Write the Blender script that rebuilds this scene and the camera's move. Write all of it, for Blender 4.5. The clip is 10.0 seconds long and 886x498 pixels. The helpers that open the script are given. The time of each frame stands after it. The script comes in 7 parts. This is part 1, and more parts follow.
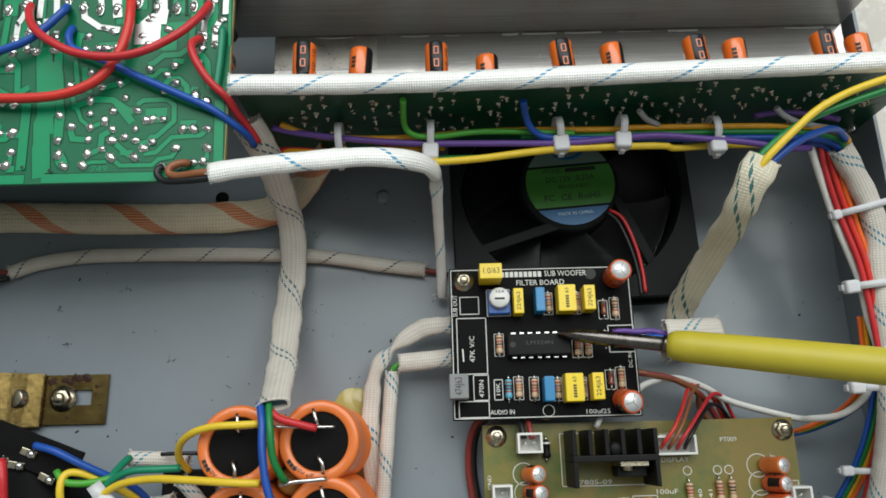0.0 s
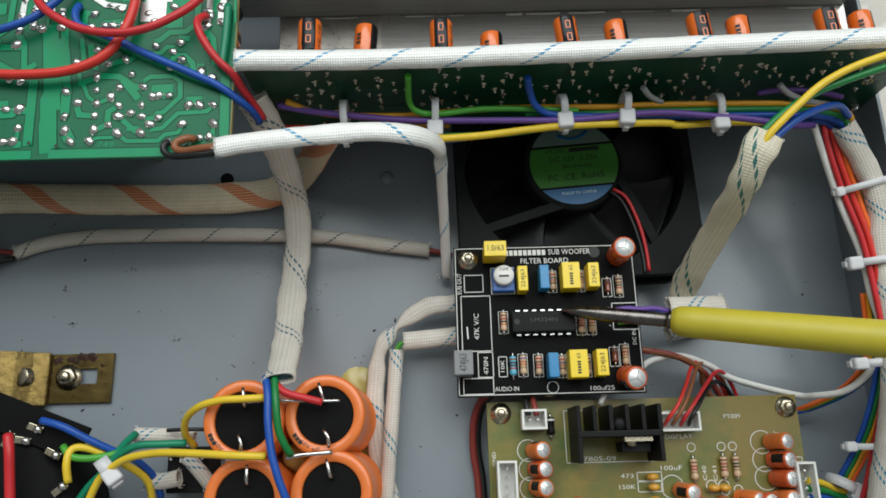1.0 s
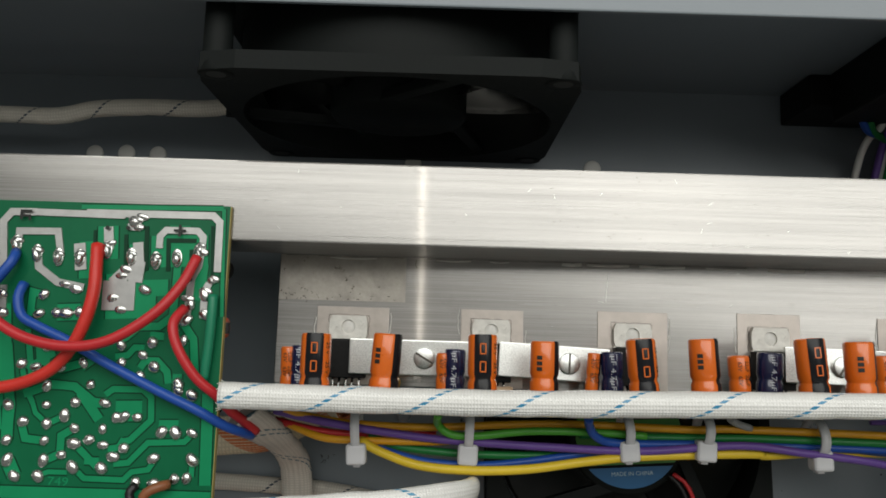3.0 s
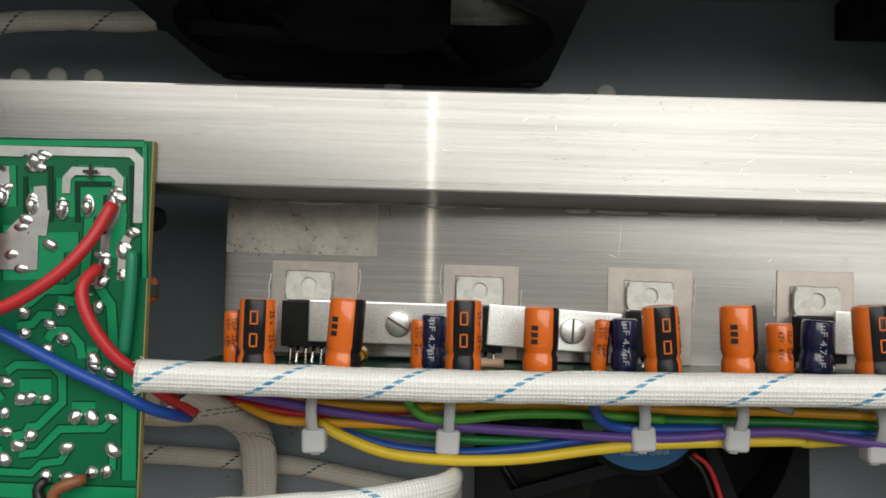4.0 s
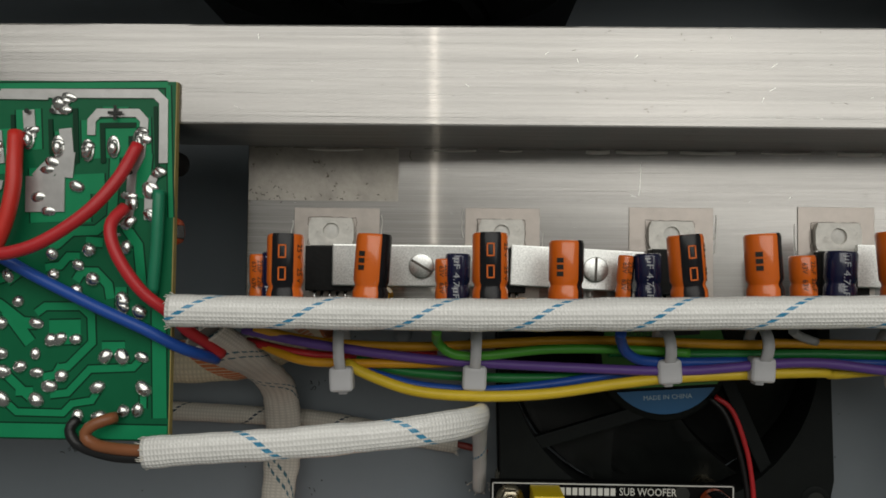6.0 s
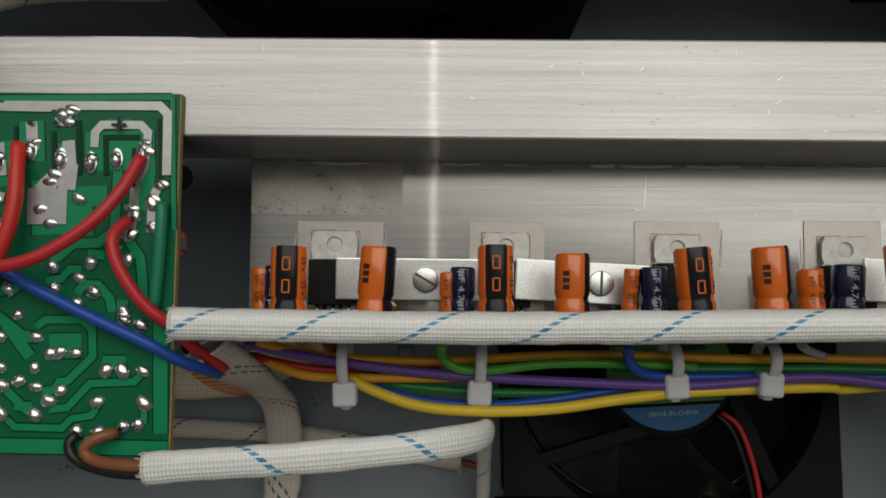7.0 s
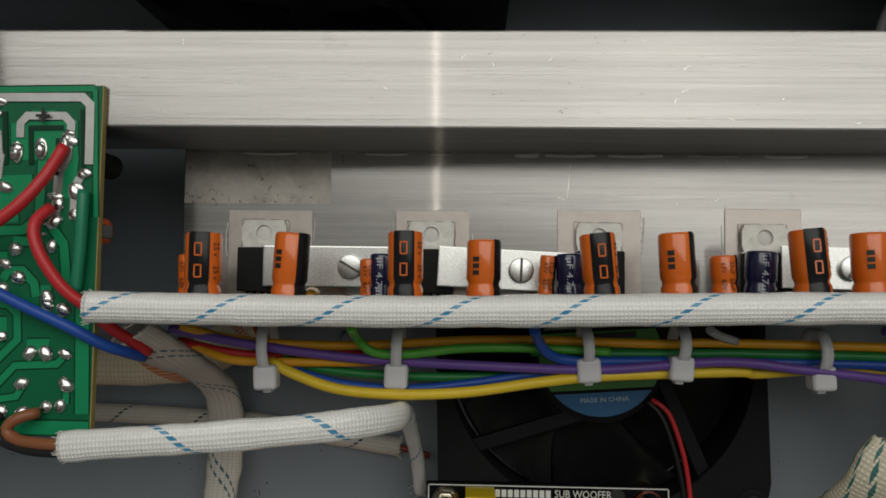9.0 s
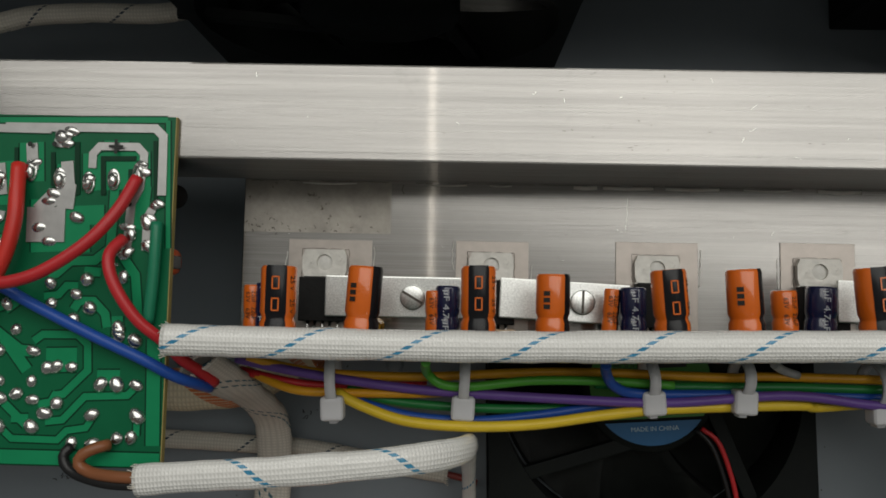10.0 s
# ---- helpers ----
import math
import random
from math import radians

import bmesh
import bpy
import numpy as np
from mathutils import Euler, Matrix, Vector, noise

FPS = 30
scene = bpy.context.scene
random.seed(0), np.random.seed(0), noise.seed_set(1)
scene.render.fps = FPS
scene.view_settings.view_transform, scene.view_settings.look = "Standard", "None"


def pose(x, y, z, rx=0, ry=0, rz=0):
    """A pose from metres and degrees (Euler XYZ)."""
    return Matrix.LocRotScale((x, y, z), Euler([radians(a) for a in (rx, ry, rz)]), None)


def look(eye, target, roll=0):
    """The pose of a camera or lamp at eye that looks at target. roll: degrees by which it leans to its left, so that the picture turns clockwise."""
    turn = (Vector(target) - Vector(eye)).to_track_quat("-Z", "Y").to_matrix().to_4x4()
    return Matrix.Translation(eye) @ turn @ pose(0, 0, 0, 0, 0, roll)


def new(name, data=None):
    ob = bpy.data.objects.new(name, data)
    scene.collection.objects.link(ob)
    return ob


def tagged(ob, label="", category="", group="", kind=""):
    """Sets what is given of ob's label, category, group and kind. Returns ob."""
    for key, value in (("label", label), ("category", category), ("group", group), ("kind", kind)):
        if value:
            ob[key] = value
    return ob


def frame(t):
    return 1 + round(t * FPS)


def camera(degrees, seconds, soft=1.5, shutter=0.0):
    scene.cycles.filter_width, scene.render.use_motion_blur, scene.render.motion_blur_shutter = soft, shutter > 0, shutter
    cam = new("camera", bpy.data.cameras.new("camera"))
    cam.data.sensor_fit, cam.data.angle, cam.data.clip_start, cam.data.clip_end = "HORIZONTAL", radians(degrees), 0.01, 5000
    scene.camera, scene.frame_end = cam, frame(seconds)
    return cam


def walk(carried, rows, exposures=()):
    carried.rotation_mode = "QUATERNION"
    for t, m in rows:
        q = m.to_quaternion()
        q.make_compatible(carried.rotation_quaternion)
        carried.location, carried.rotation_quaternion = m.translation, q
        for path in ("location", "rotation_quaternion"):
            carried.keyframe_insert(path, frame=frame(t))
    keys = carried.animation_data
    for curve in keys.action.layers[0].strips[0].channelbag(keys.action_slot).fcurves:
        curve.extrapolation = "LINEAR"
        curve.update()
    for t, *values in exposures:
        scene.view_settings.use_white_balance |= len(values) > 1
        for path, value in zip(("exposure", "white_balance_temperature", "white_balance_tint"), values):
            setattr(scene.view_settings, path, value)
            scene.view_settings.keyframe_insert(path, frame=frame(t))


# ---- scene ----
# ---------- camera ----------
cam = camera(62.4, 10.0, soft=1.7)
PATH = [
    (0, -0.00271, -0.01571, 0.24906, 15.669, -0.010, -1.449),
    (0.5, -0.00330, -0.02104, 0.24647, 15.705, -0.020, -1.468),
    (1, -0.00414, -0.02279, 0.24797, 15.716, 0.032, -1.460),
    (1.5, -0.01125, -0.00520, 0.25456, 15.735, 0.058, -1.342),
    (1.8, -0.01125, 0.02678, 0.26988, 15.818, 0.327, -0.793),
    (2, -0.00313, 0.04354, 0.27268, 15.874, 0.507, -0.427),
    (2.2, -0.00363, 0.05676, 0.26795, 15.416, 0.319, -0.319),
    (3.3, -0.01379, 0.10534, 0.21492, 4.688, -0.201, 2.238),
    (3.5, -0.01421, 0.10812, 0.20726, 3.827, 0.194, 2.302),
    (4, -0.00384, 0.10333, 0.19620, 1.997, 0.900, 1.774),
    (4.5, -0.00028, 0.10608, 0.20000, 1.026, 1.050, 1.157),
    (5, -0.00120, 0.10727, 0.19901, 1.296, 1.124, 0.801),
    (5.5, -0.00589, 0.09729, 0.19848, 1.736, 1.267, 0.705),
    (6, -0.00801, 0.09118, 0.19649, 1.823, 1.063, 0.696),
    (6.2, -0.01024, 0.09210, 0.19643, 1.649, 1.109, 0.764),
    (7.3, -0.00771, 0.08947, 0.19510, 3.733, 0.898, 0.709),
    (7.5, -0.00197, 0.09245, 0.19518, 3.170, 1.635, 0.764),
    (8, 0.01447, 0.09494, 0.19387, 3.046, 2.093, 0.698),
    (8.5, 0.01059, 0.08886, 0.19606, 3.292, 1.999, 0.704),
    (9, 0.01007, 0.08764, 0.19819, 3.245, 1.931, 0.736),
    (9.5, 0.00971, 0.08847, 0.19855, 3.177, 1.886, 0.774),
    (10, -0.00644, 0.09192, 0.20020, 4.042, 0.855, 1.180),
]
walk(cam, [(t, pose(x, y, z, rx, ry, rz)) for t, x, y, z, rx, ry, rz in PATH],
     [(0, 0.10, 6450, 7), (1.0, 0.05, 6400, 7), (1.5, -0.06, 6550, 7.5), (1.8, -0.04, 6650, 9), (2.0, -0.42, 6550, 9), (2.2, -0.50, 6650, 9), (3.5, -0.32, 6850, 10), (4.0, -0.25, 6900, 10), (4.5, -0.14, 6950, 10), (5.0, -0.50, 6950, 10.5), (5.5, -0.80, 6950, 10.5), (7.5, -0.95, 6900, 10.5), (10, -0.94, 6900, 10.5)])

# ---------- light: soft daylight, and added area lamps out of view: a wide window beyond the rear panel, a lamp and a tube lamp overhead ---
world = bpy.data.worlds.new("world")
scene.world = world
world.use_nodes = True
world.node_tree.nodes["Background"].inputs[0].default_value = (0.96, 1.0, 0.965, 1)
world.node_tree.nodes["Background"].inputs[1].default_value = 0.21


def area_lamp(x, y, z, sx, sy, watts, color):
    data = bpy.data.lights.new("window_light", "AREA")
    data.shape, data.size, data.size_y, data.energy, data.color = "RECTANGLE", sx, sy, watts, color
    ob = new("window_light", data)
    ob.matrix_world = look((x, y, z), (x if sx < 0.1 else 0, 0.08, 0))
    return ob


area_lamp(0.20, 0.98, 1.72, 3.0, 1.5, 50, (0.975, 1.0, 0.995))
area_lamp(0.50, 0.55, 1.70, 0.40, 0.40, 0.22, (1.0, 0.985, 0.95))
area_lamp(-0.055, 0.35, 1.32, 0.006, 1.5, 0.22, (1.0, 0.95, 0.86))

# ---------- materials ----------


def mat(name, color, rough=0.5, metal=0.0, vary=0.12, scale=120.0, bump=0.0, bump_scale=900.0, coat=0.0, spec=0.5, stain=None, trans=0.0, coat_rough=0.15):
    """A paint, plastic or metal with tone that drifts at two scales, and fine relief."""
    m = bpy.data.materials.new(name)
    m.use_nodes = True
    nt = m.node_tree
    b = nt.nodes["Principled BSDF"]
    co = nt.nodes.new("ShaderNodeTexCoord")
    n1 = nt.nodes.new("ShaderNodeTexNoise")
    n1.inputs["Scale"].default_value = scale
    n1.inputs["Detail"].default_value = 6
    n1.inputs["Roughness"].default_value = 0.65
    nt.links.new(co.outputs["Object"], n1.inputs["Vector"])
    ramp = nt.nodes.new("ShaderNodeMapRange")
    ramp.inputs["From Min"].default_value, ramp.inputs["From Max"].default_value = 0.3, 0.7
    ramp.inputs["To Min"].default_value, ramp.inputs["To Max"].default_value = 1 - vary, 1 + vary
    nt.links.new(n1.outputs["Fac"], ramp.inputs["Value"])
    mul = nt.nodes.new("ShaderNodeVectorMath")
    mul.operation = "SCALE"
    mul.inputs[0].default_value = color
    nt.links.new(ramp.outputs[0], mul.inputs["Scale"])
    out = mul.outputs[0]
    if stain:
        n2 = nt.nodes.new("ShaderNodeTexNoise")
        n2.inputs["Scale"].default_value = stain[1]
        n2.inputs["Detail"].default_value = 8
        n2.inputs["Roughness"].default_value = 0.7
        nt.links.new(co.outputs["Object"], n2.inputs["Vector"])
        r2 = nt.nodes.new("ShaderNodeMapRange")
        r2.inputs["From Min"].default_value, r2.inputs["From Max"].default_value = stain[2], stain[3]
        nt.links.new(n2.outputs["Fac"], r2.inputs["Value"])
        mix = nt.nodes.new("ShaderNodeMix")
        mix.data_type = "RGBA"
        nt.links.new(r2.outputs[0], mix.inputs["Factor"])
        nt.links.new(out, mix.inputs["A"])
        mix.inputs["B"].default_value = (*stain[0], 1)
        out = mix.outputs["Result"]
    nt.links.new(out, b.inputs["Base Color"])
    rr = nt.nodes.new("ShaderNodeMapRange")
    rr.inputs["To Min"].default_value, rr.inputs["To Max"].default_value = max(0.03, rough - 0.08), min(1, rough + 0.08)
    nt.links.new(n1.outputs["Fac"], rr.inputs["Value"])
    nt.links.new(rr.outputs[0], b.inputs["Roughness"])
    b.inputs["Metallic"].default_value = metal
    b.inputs["Specular IOR Level"].default_value = spec
    b.inputs["Coat Weight"].default_value = coat
    b.inputs["Coat Roughness"].default_value = coat_rough
    b.inputs["Transmission Weight"].default_value = trans
    if bump:
        n3 = nt.nodes.new("ShaderNodeTexNoise")
        n3.inputs["Scale"].default_value = bump_scale
        n3.inputs["Detail"].default_value = 4
        nt.links.new(co.outputs["Object"], n3.inputs["Vector"])
        bp = nt.nodes.new("ShaderNodeBump")
        bp.inputs["Strength"].default_value = bump
        bp.inputs["Distance"].default_value = 0.0003
        nt.links.new(n3.outputs["Fac"], bp.inputs["Height"])
        nt.links.new(bp.outputs[0], b.inputs["Normal"])
    return m


def brushed(name, color, rough=0.32, streak=0.07):
    """Extruded aluminium: fine lines along x, smears of dirt, highlights drawn out across the lines."""
    m = bpy.data.materials.new(name)
    m.use_nodes = True
    nt = m.node_tree
    b = nt.nodes["Principled BSDF"]
    co = nt.nodes.new("ShaderNodeTexCoord")
    sep = nt.nodes.new("ShaderNodeMapping")
    sep.inputs["Scale"].default_value = (12, 1800, 1800)
    nt.links.new(co.outputs["Object"], sep.inputs["Vector"])
    lines = nt.nodes.new("ShaderNodeTexNoise")
    lines.inputs["Scale"].default_value = 1.0
    lines.inputs["Detail"].default_value = 5
    nt.links.new(sep.outputs[0], lines.inputs["Vector"])
    short = nt.nodes.new("ShaderNodeMapping")
    short.inputs["Scale"].default_value = (45, 4200, 4200)
    nt.links.new(co.outputs["Object"], short.inputs["Vector"])
    grain = nt.nodes.new("ShaderNodeTexNoise")
    grain.inputs["Scale"].default_value = 1.0
    grain.inputs["Detail"].default_value = 6
    grain.inputs["Roughness"].default_value = 0.7
    nt.links.new(short.outputs[0], grain.inputs["Vector"])
    wide = nt.nodes.new("ShaderNodeMapping")
    wide.inputs["Scale"].default_value = (2.5, 520, 520)
    nt.links.new(co.outputs["Object"], wide.inputs["Vector"])
    bands = nt.nodes.new("ShaderNodeTexNoise")
    bands.inputs["Scale"].default_value = 1.0
    bands.inputs["Detail"].default_value = 6
    nt.links.new(wide.outputs[0], bands.inputs["Vector"])
    dirt = nt.nodes.new("ShaderNodeTexNoise")
    dirt.inputs["Scale"].default_value = 90
    dirt.inputs["Detail"].default_value = 9
    dirt.inputs["Roughness"].default_value = 0.75
    nt.links.new(co.outputs["Object"], dirt.inputs["Vector"])
    dr = nt.nodes.new("ShaderNodeMapRange")
    dr.inputs["From Min"].default_value, dr.inputs["From Max"].default_value = 0.60, 0.78
    dr.inputs["To Min"].default_value, dr.inputs["To Max"].default_value = 1.0, 0.72
    nt.links.new(dirt.outputs["Fac"], dr.inputs["Value"])
    lr = nt.nodes.new("ShaderNodeMapRange")
    lr.inputs["From Min"].default_value, lr.inputs["From Max"].default_value = 0.3, 0.7
    lr.inputs["To Min"].default_value, lr.inputs["To Max"].default_value = 1 - streak, 1 + streak
    nt.links.new(bands.outputs["Fac"], lr.inputs["Value"])
    m1 = nt.nodes.new("ShaderNodeMath")
    m1.operation = "MULTIPLY"
    nt.links.new(dr.outputs[0], m1.inputs[0])
    l2 = nt.nodes.new("ShaderNodeMapRange")
    l2.inputs["From Min"].default_value, l2.inputs["From Max"].default_value = 0.3, 0.7
    l2.inputs["To Min"].default_value, l2.inputs["To Max"].default_value = 0.93, 1.07
    nt.links.new(lines.outputs["Fac"], l2.inputs["Value"])
    m2 = nt.nodes.new("ShaderNodeMath")
    m2.operation = "MULTIPLY"
    nt.links.new(lr.outputs[0], m2.inputs[0])
    nt.links.new(l2.outputs[0], m2.inputs[1])
    nt.links.new(m2.outputs[0], m1.inputs[1])
    sc = nt.nodes.new("ShaderNodeVectorMath")
    sc.operation = "SCALE"
    sc.inputs[0].default_value = color
    nt.links.new(m1.outputs[0], sc.inputs["Scale"])
    nt.links.new(sc.outputs[0], b.inputs["Base Color"])
    b.inputs["Metallic"].default_value = 1.0
    b.inputs["Roughness"].default_value = 0.54
    b.inputs["Anisotropic"].default_value = 1.0
    dull = nt.nodes.new("ShaderNodeBsdfPrincipled")
    dull.inputs["Metallic"].default_value = 1.0
    dull.inputs["Roughness"].default_value = rough
    nt.links.new(sc.outputs[0], dull.inputs["Base Color"])
    both = nt.nodes.new("ShaderNodeMixShader")
    both.inputs[0].default_value = 0.22
    nt.links.new(b.outputs[0], both.inputs[1])
    nt.links.new(dull.outputs[0], both.inputs[2])
    fine = nt.nodes.new("ShaderNodeBsdfPrincipled")
    fine.inputs["Metallic"].default_value = 1.0
    fine.inputs["Roughness"].default_value = 0.10
    fine.inputs["Anisotropic"].default_value = 1.0
    nt.links.new(sc.outputs[0], fine.inputs["Base Color"])
    three = nt.nodes.new("ShaderNodeMixShader")
    share_fine = nt.nodes.new("ShaderNodeMapRange")
    share_fine.inputs["From Min"].default_value, share_fine.inputs["From Max"].default_value = 0.36, 0.64
    share_fine.inputs["To Min"].default_value, share_fine.inputs["To Max"].default_value = 0.31, 0.51
    nt.links.new(grain.outputs["Fac"], share_fine.inputs["Value"])
    nt.links.new(share_fine.outputs[0], three.inputs[0])
    nt.links.new(both.outputs[0], three.inputs[1])
    nt.links.new(fine.outputs[0], three.inputs[2])
    nt.links.new(three.outputs[0], nt.nodes["Material Output"].inputs[0])
    tan = nt.nodes.new("ShaderNodeTangent")
    tan.direction_type, tan.axis = "RADIAL", "X"
    nt.links.new(tan.outputs[0], b.inputs["Tangent"])
    nt.links.new(tan.outputs[0], fine.inputs["Tangent"])
    bp = nt.nodes.new("ShaderNodeBump")
    bp.inputs["Strength"].default_value = 0.35
    bp.inputs["Distance"].default_value = 0.00005
    nt.links.new(lines.outputs["Fac"], bp.inputs["Height"])
    nt.links.new(bp.outputs[0], b.inputs["Normal"])
    nt.links.new(bp.outputs[0], dull.inputs["Normal"])
    return m


def braid(name, color, mark, period, slant, width, double=0.0, dirt=0.25, rough=0.42, p=0.00085, tone_depth=0.04, gloss=0.5, phase=0.0, relief=0.5):
    """Varnished glass-fibre sleeving. UV: metres along, metres round. A dashed tracer thread winds round it."""
    m = bpy.data.materials.new(name)
    m.use_nodes = True
    nt = m.node_tree
    b = nt.nodes["Principled BSDF"]
    uv = nt.nodes.new("ShaderNodeUVMap")
    sep = nt.nodes.new("ShaderNodeSeparateXYZ")
    nt.links.new(uv.outputs[0], sep.inputs[0])

    def math_node(op, a, c=None):
        n = nt.nodes.new("ShaderNodeMath")
        n.operation = op
        for i, v in enumerate((a, c)):
            if v is None:
                continue
            if isinstance(v, (int, float)):
                n.inputs[i].default_value = v
            else:
                nt.links.new(v, n.inputs[i])
        return n.outputs[0]

    u, v = sep.outputs[0], sep.outputs[1]
    along = math_node("ADD", math_node("ADD", u, phase), math_node("MULTIPLY", v, slant))
    cell = math_node("FRACT", math_node("DIVIDE", along, period))
    line = math_node("LESS_THAN", cell, width / period)
    if double:
        second = math_node("FRACT", math_node("DIVIDE", math_node("ADD", along, double), period))
        line = math_node("MAXIMUM", line, math_node("LESS_THAN", second, width / period))
    dash = math_node("LESS_THAN", math_node("FRACT", math_node("DIVIDE", v, 0.00092 if width < 0.003 else 0.0007)), 0.66 if width < 0.003 else 0.8)
    tracer = math_node("MULTIPLY", line, dash)
    # weave
    wu = math_node("ABSOLUTE", math_node("SINE", math_node("MULTIPLY", u, 3.1416 / p)))
    wv = math_node("ABSOLUTE", math_node("SINE", math_node("MULTIPLY", v, 3.1416 / p)))
    weave = math_node("SUBTRACT", math_node("MULTIPLY", math_node("MULTIPLY", wu, wv), 2.0), 1.0)
    co = nt.nodes.new("ShaderNodeTexCoord")
    n1 = nt.nodes.new("ShaderNodeTexNoise")
    n1.inputs["Scale"].default_value = 140
    n1.inputs["Detail"].default_value = 7
    nt.links.new(co.outputs["Object"], n1.inputs["Vector"])
    tone = math_node("ADD", math_node("MULTIPLY", weave, tone_depth), math_node("ADD", 1.0 + dirt * 0.5, math_node("MULTIPLY", n1.outputs["Fac"], -dirt)))
    sc = nt.nodes.new("ShaderNodeVectorMath")
    sc.operation = "SCALE"
    sc.inputs[0].default_value = color
    nt.links.new(tone, sc.inputs["Scale"])
    mix = nt.nodes.new("ShaderNodeMix")
    mix.data_type = "RGBA"
    nt.links.new(math_node("MULTIPLY", tracer, 0.97), mix.inputs["Factor"])
    nt.links.new(sc.outputs[0], mix.inputs["A"])
    mix.inputs["B"].default_value = (*mark, 1)
    nt.links.new(mix.outputs["Result"], b.inputs["Base Color"])
    b.inputs["Roughness"].default_value = rough
    b.inputs["Coat Weight"].default_value = gloss
    b.inputs["Coat Roughness"].default_value = 0.13
    bp = nt.nodes.new("ShaderNodeBump")
    bp.inputs["Strength"].default_value = relief
    bp.inputs["Distance"].default_value = 0.00016
    n2 = nt.nodes.new("ShaderNodeTexNoise")
    n2.inputs["Scale"].default_value = 320
    n2.inputs["Detail"].default_value = 3
    nt.links.new(co.outputs["Object"], n2.inputs["Vector"])
    nt.links.new(math_node("ADD", weave, math_node("MULTIPLY", n2.outputs["Fac"], 5.0)), bp.inputs["Height"])
    nt.links.new(bp.outputs[0], b.inputs["Normal"])
    return m


PAINT = mat("grey_paint", (0.206, 0.238, 0.266), 0.38, vary=0.05, scale=25, coat=0.25, bump=0.10, bump_scale=1500, stain=((0.10, 0.105, 0.11), 160, 0.72, 0.80))
BENCH_M = mat("bench_top", (0.74, 0.715, 0.66), 0.5, vary=0.06, scale=9, stain=((0.60, 0.56, 0.50), 14, 0.52, 0.56))
ALU = brushed("extruded_aluminium", (0.478, 0.463, 0.446))
STEEL = mat("zinc_steel", (0.72, 0.73, 0.71), 0.36, 1.0, 0.24, 2600, 0.06, 3200)
NICKEL = mat("nickel", (0.50, 0.45, 0.34), 0.28, 1.0, 0.12, 600)
SOLDER = mat("solder", (0.66, 0.66, 0.64), 0.26, 1.0, 0.10, 700, 0.12, 700)
# Solder with shade put into its colour, for joints that face the dark front.
SHADED_SOLDER = mat("shaded_solder", (0.46, 0.42, 0.34), 0.24, 0.9, 0.2, 500, 0.3, 600)
TIN = mat("tinned_track", (0.50, 0.50, 0.49), 0.40, 0.75, 0.10, 350, 0.08, 700)
BRASS = mat("passivated_brass", (0.150, 0.105, 0.034), 0.24, 0.85, 0.30, 190, 0.3, 500, stain=((0.055, 0.022, 0.010), 110, 0.60, 0.72))
MASK = mat("green_mask", (0.003, 0.125, 0.053), 0.34, vary=0.10, scale=60, spec=0.22)
TRACE = mat("masked_copper", (0.005, 0.250, 0.104), 0.34, vary=0.08, scale=80, spec=0.22)
GAP_SHADE = mat("gap_edge_shade", (0.002, 0.040, 0.018), 0.40, vary=0.10, scale=60, spec=0.2)
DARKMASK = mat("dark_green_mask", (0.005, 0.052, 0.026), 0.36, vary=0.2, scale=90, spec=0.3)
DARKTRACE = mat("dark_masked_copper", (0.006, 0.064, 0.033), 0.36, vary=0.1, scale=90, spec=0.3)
FR4 = mat("board_edge", (0.34, 0.27, 0.09), 0.6, vary=0.15, scale=300)
BLACKMASK = mat("black_mask", (0.005, 0.005, 0.0052), 0.5, vary=0.12, scale=70, spec=0.06)
OLIVE = mat("olive_board", (0.215, 0.160, 0.030), 0.36, vary=0.12, scale=35, coat=0.1, stain=((0.085, 0.130, 0.025), 42, 0.46, 0.66))
SILK = mat("silkscreen", (0.72, 0.72, 0.68), 0.6, vary=0.06)
ORANGE_SMALL = mat("pale_orange_sleeve", (0.64, 0.160, 0.034), 0.30, vary=0.12, scale=300, coat=0.3)
ORANGE = mat("orange_sleeve", (0.76, 0.150, 0.014), 0.30, vary=0.06, scale=140, coat=0.75, coat_rough=0.05, spec=0.4, bump=0.05, bump_scale=300)
ORANGE_BIG = mat("orange_can_sleeve", (0.74, 0.180, 0.036), 0.33, vary=0.06, scale=60, coat=0.3)
RUST = mat("red_brown_sleeve", (0.52, 0.085, 0.022), 0.28, vary=0.10, scale=200, coat=0.4)
BLACKBAND = mat("black_band", (0.010, 0.010, 0.012), 0.26, vary=0.1, spec=0.3)
NAVY = mat("navy_sleeve", (0.012, 0.016, 0.060), 0.24, vary=0.1, coat=0.9, coat_rough=0.06)
LIGHTBLUE = mat("pale_print", (0.55, 0.58, 0.62), 0.5)
EPOXY = mat("black_epoxy", (0.009, 0.009, 0.009), 0.5, vary=0.15, scale=400, bump=0.2, spec=0.15)
FANBLACK = mat("fan_plastic", (0.0105, 0.0125, 0.0122), 0.55, vary=0.12, scale=200, bump=0.12, bump_scale=1200, spec=0.10)
# Fan plastic again, lighter and glossier: the blades' reflections are put into the colour.
BLADE_SHEEN = mat("blade_sheen", (0.013, 0.0155, 0.0145), 0.34, vary=0.15, scale=160, spec=0.42)
RUBBER = mat("black_disc", (0.0055, 0.0055, 0.0055), 0.7, vary=0.25, bump=0.3, spec=0.10)
CANTOP = mat("can_top", (0.80, 0.81, 0.81), 0.45, 0.55, 0.05)
YELLOWBOX = mat("yellow_film_cap", (0.83, 0.60, 0.012), 0.34, vary=0.06, scale=150, coat=0.2)
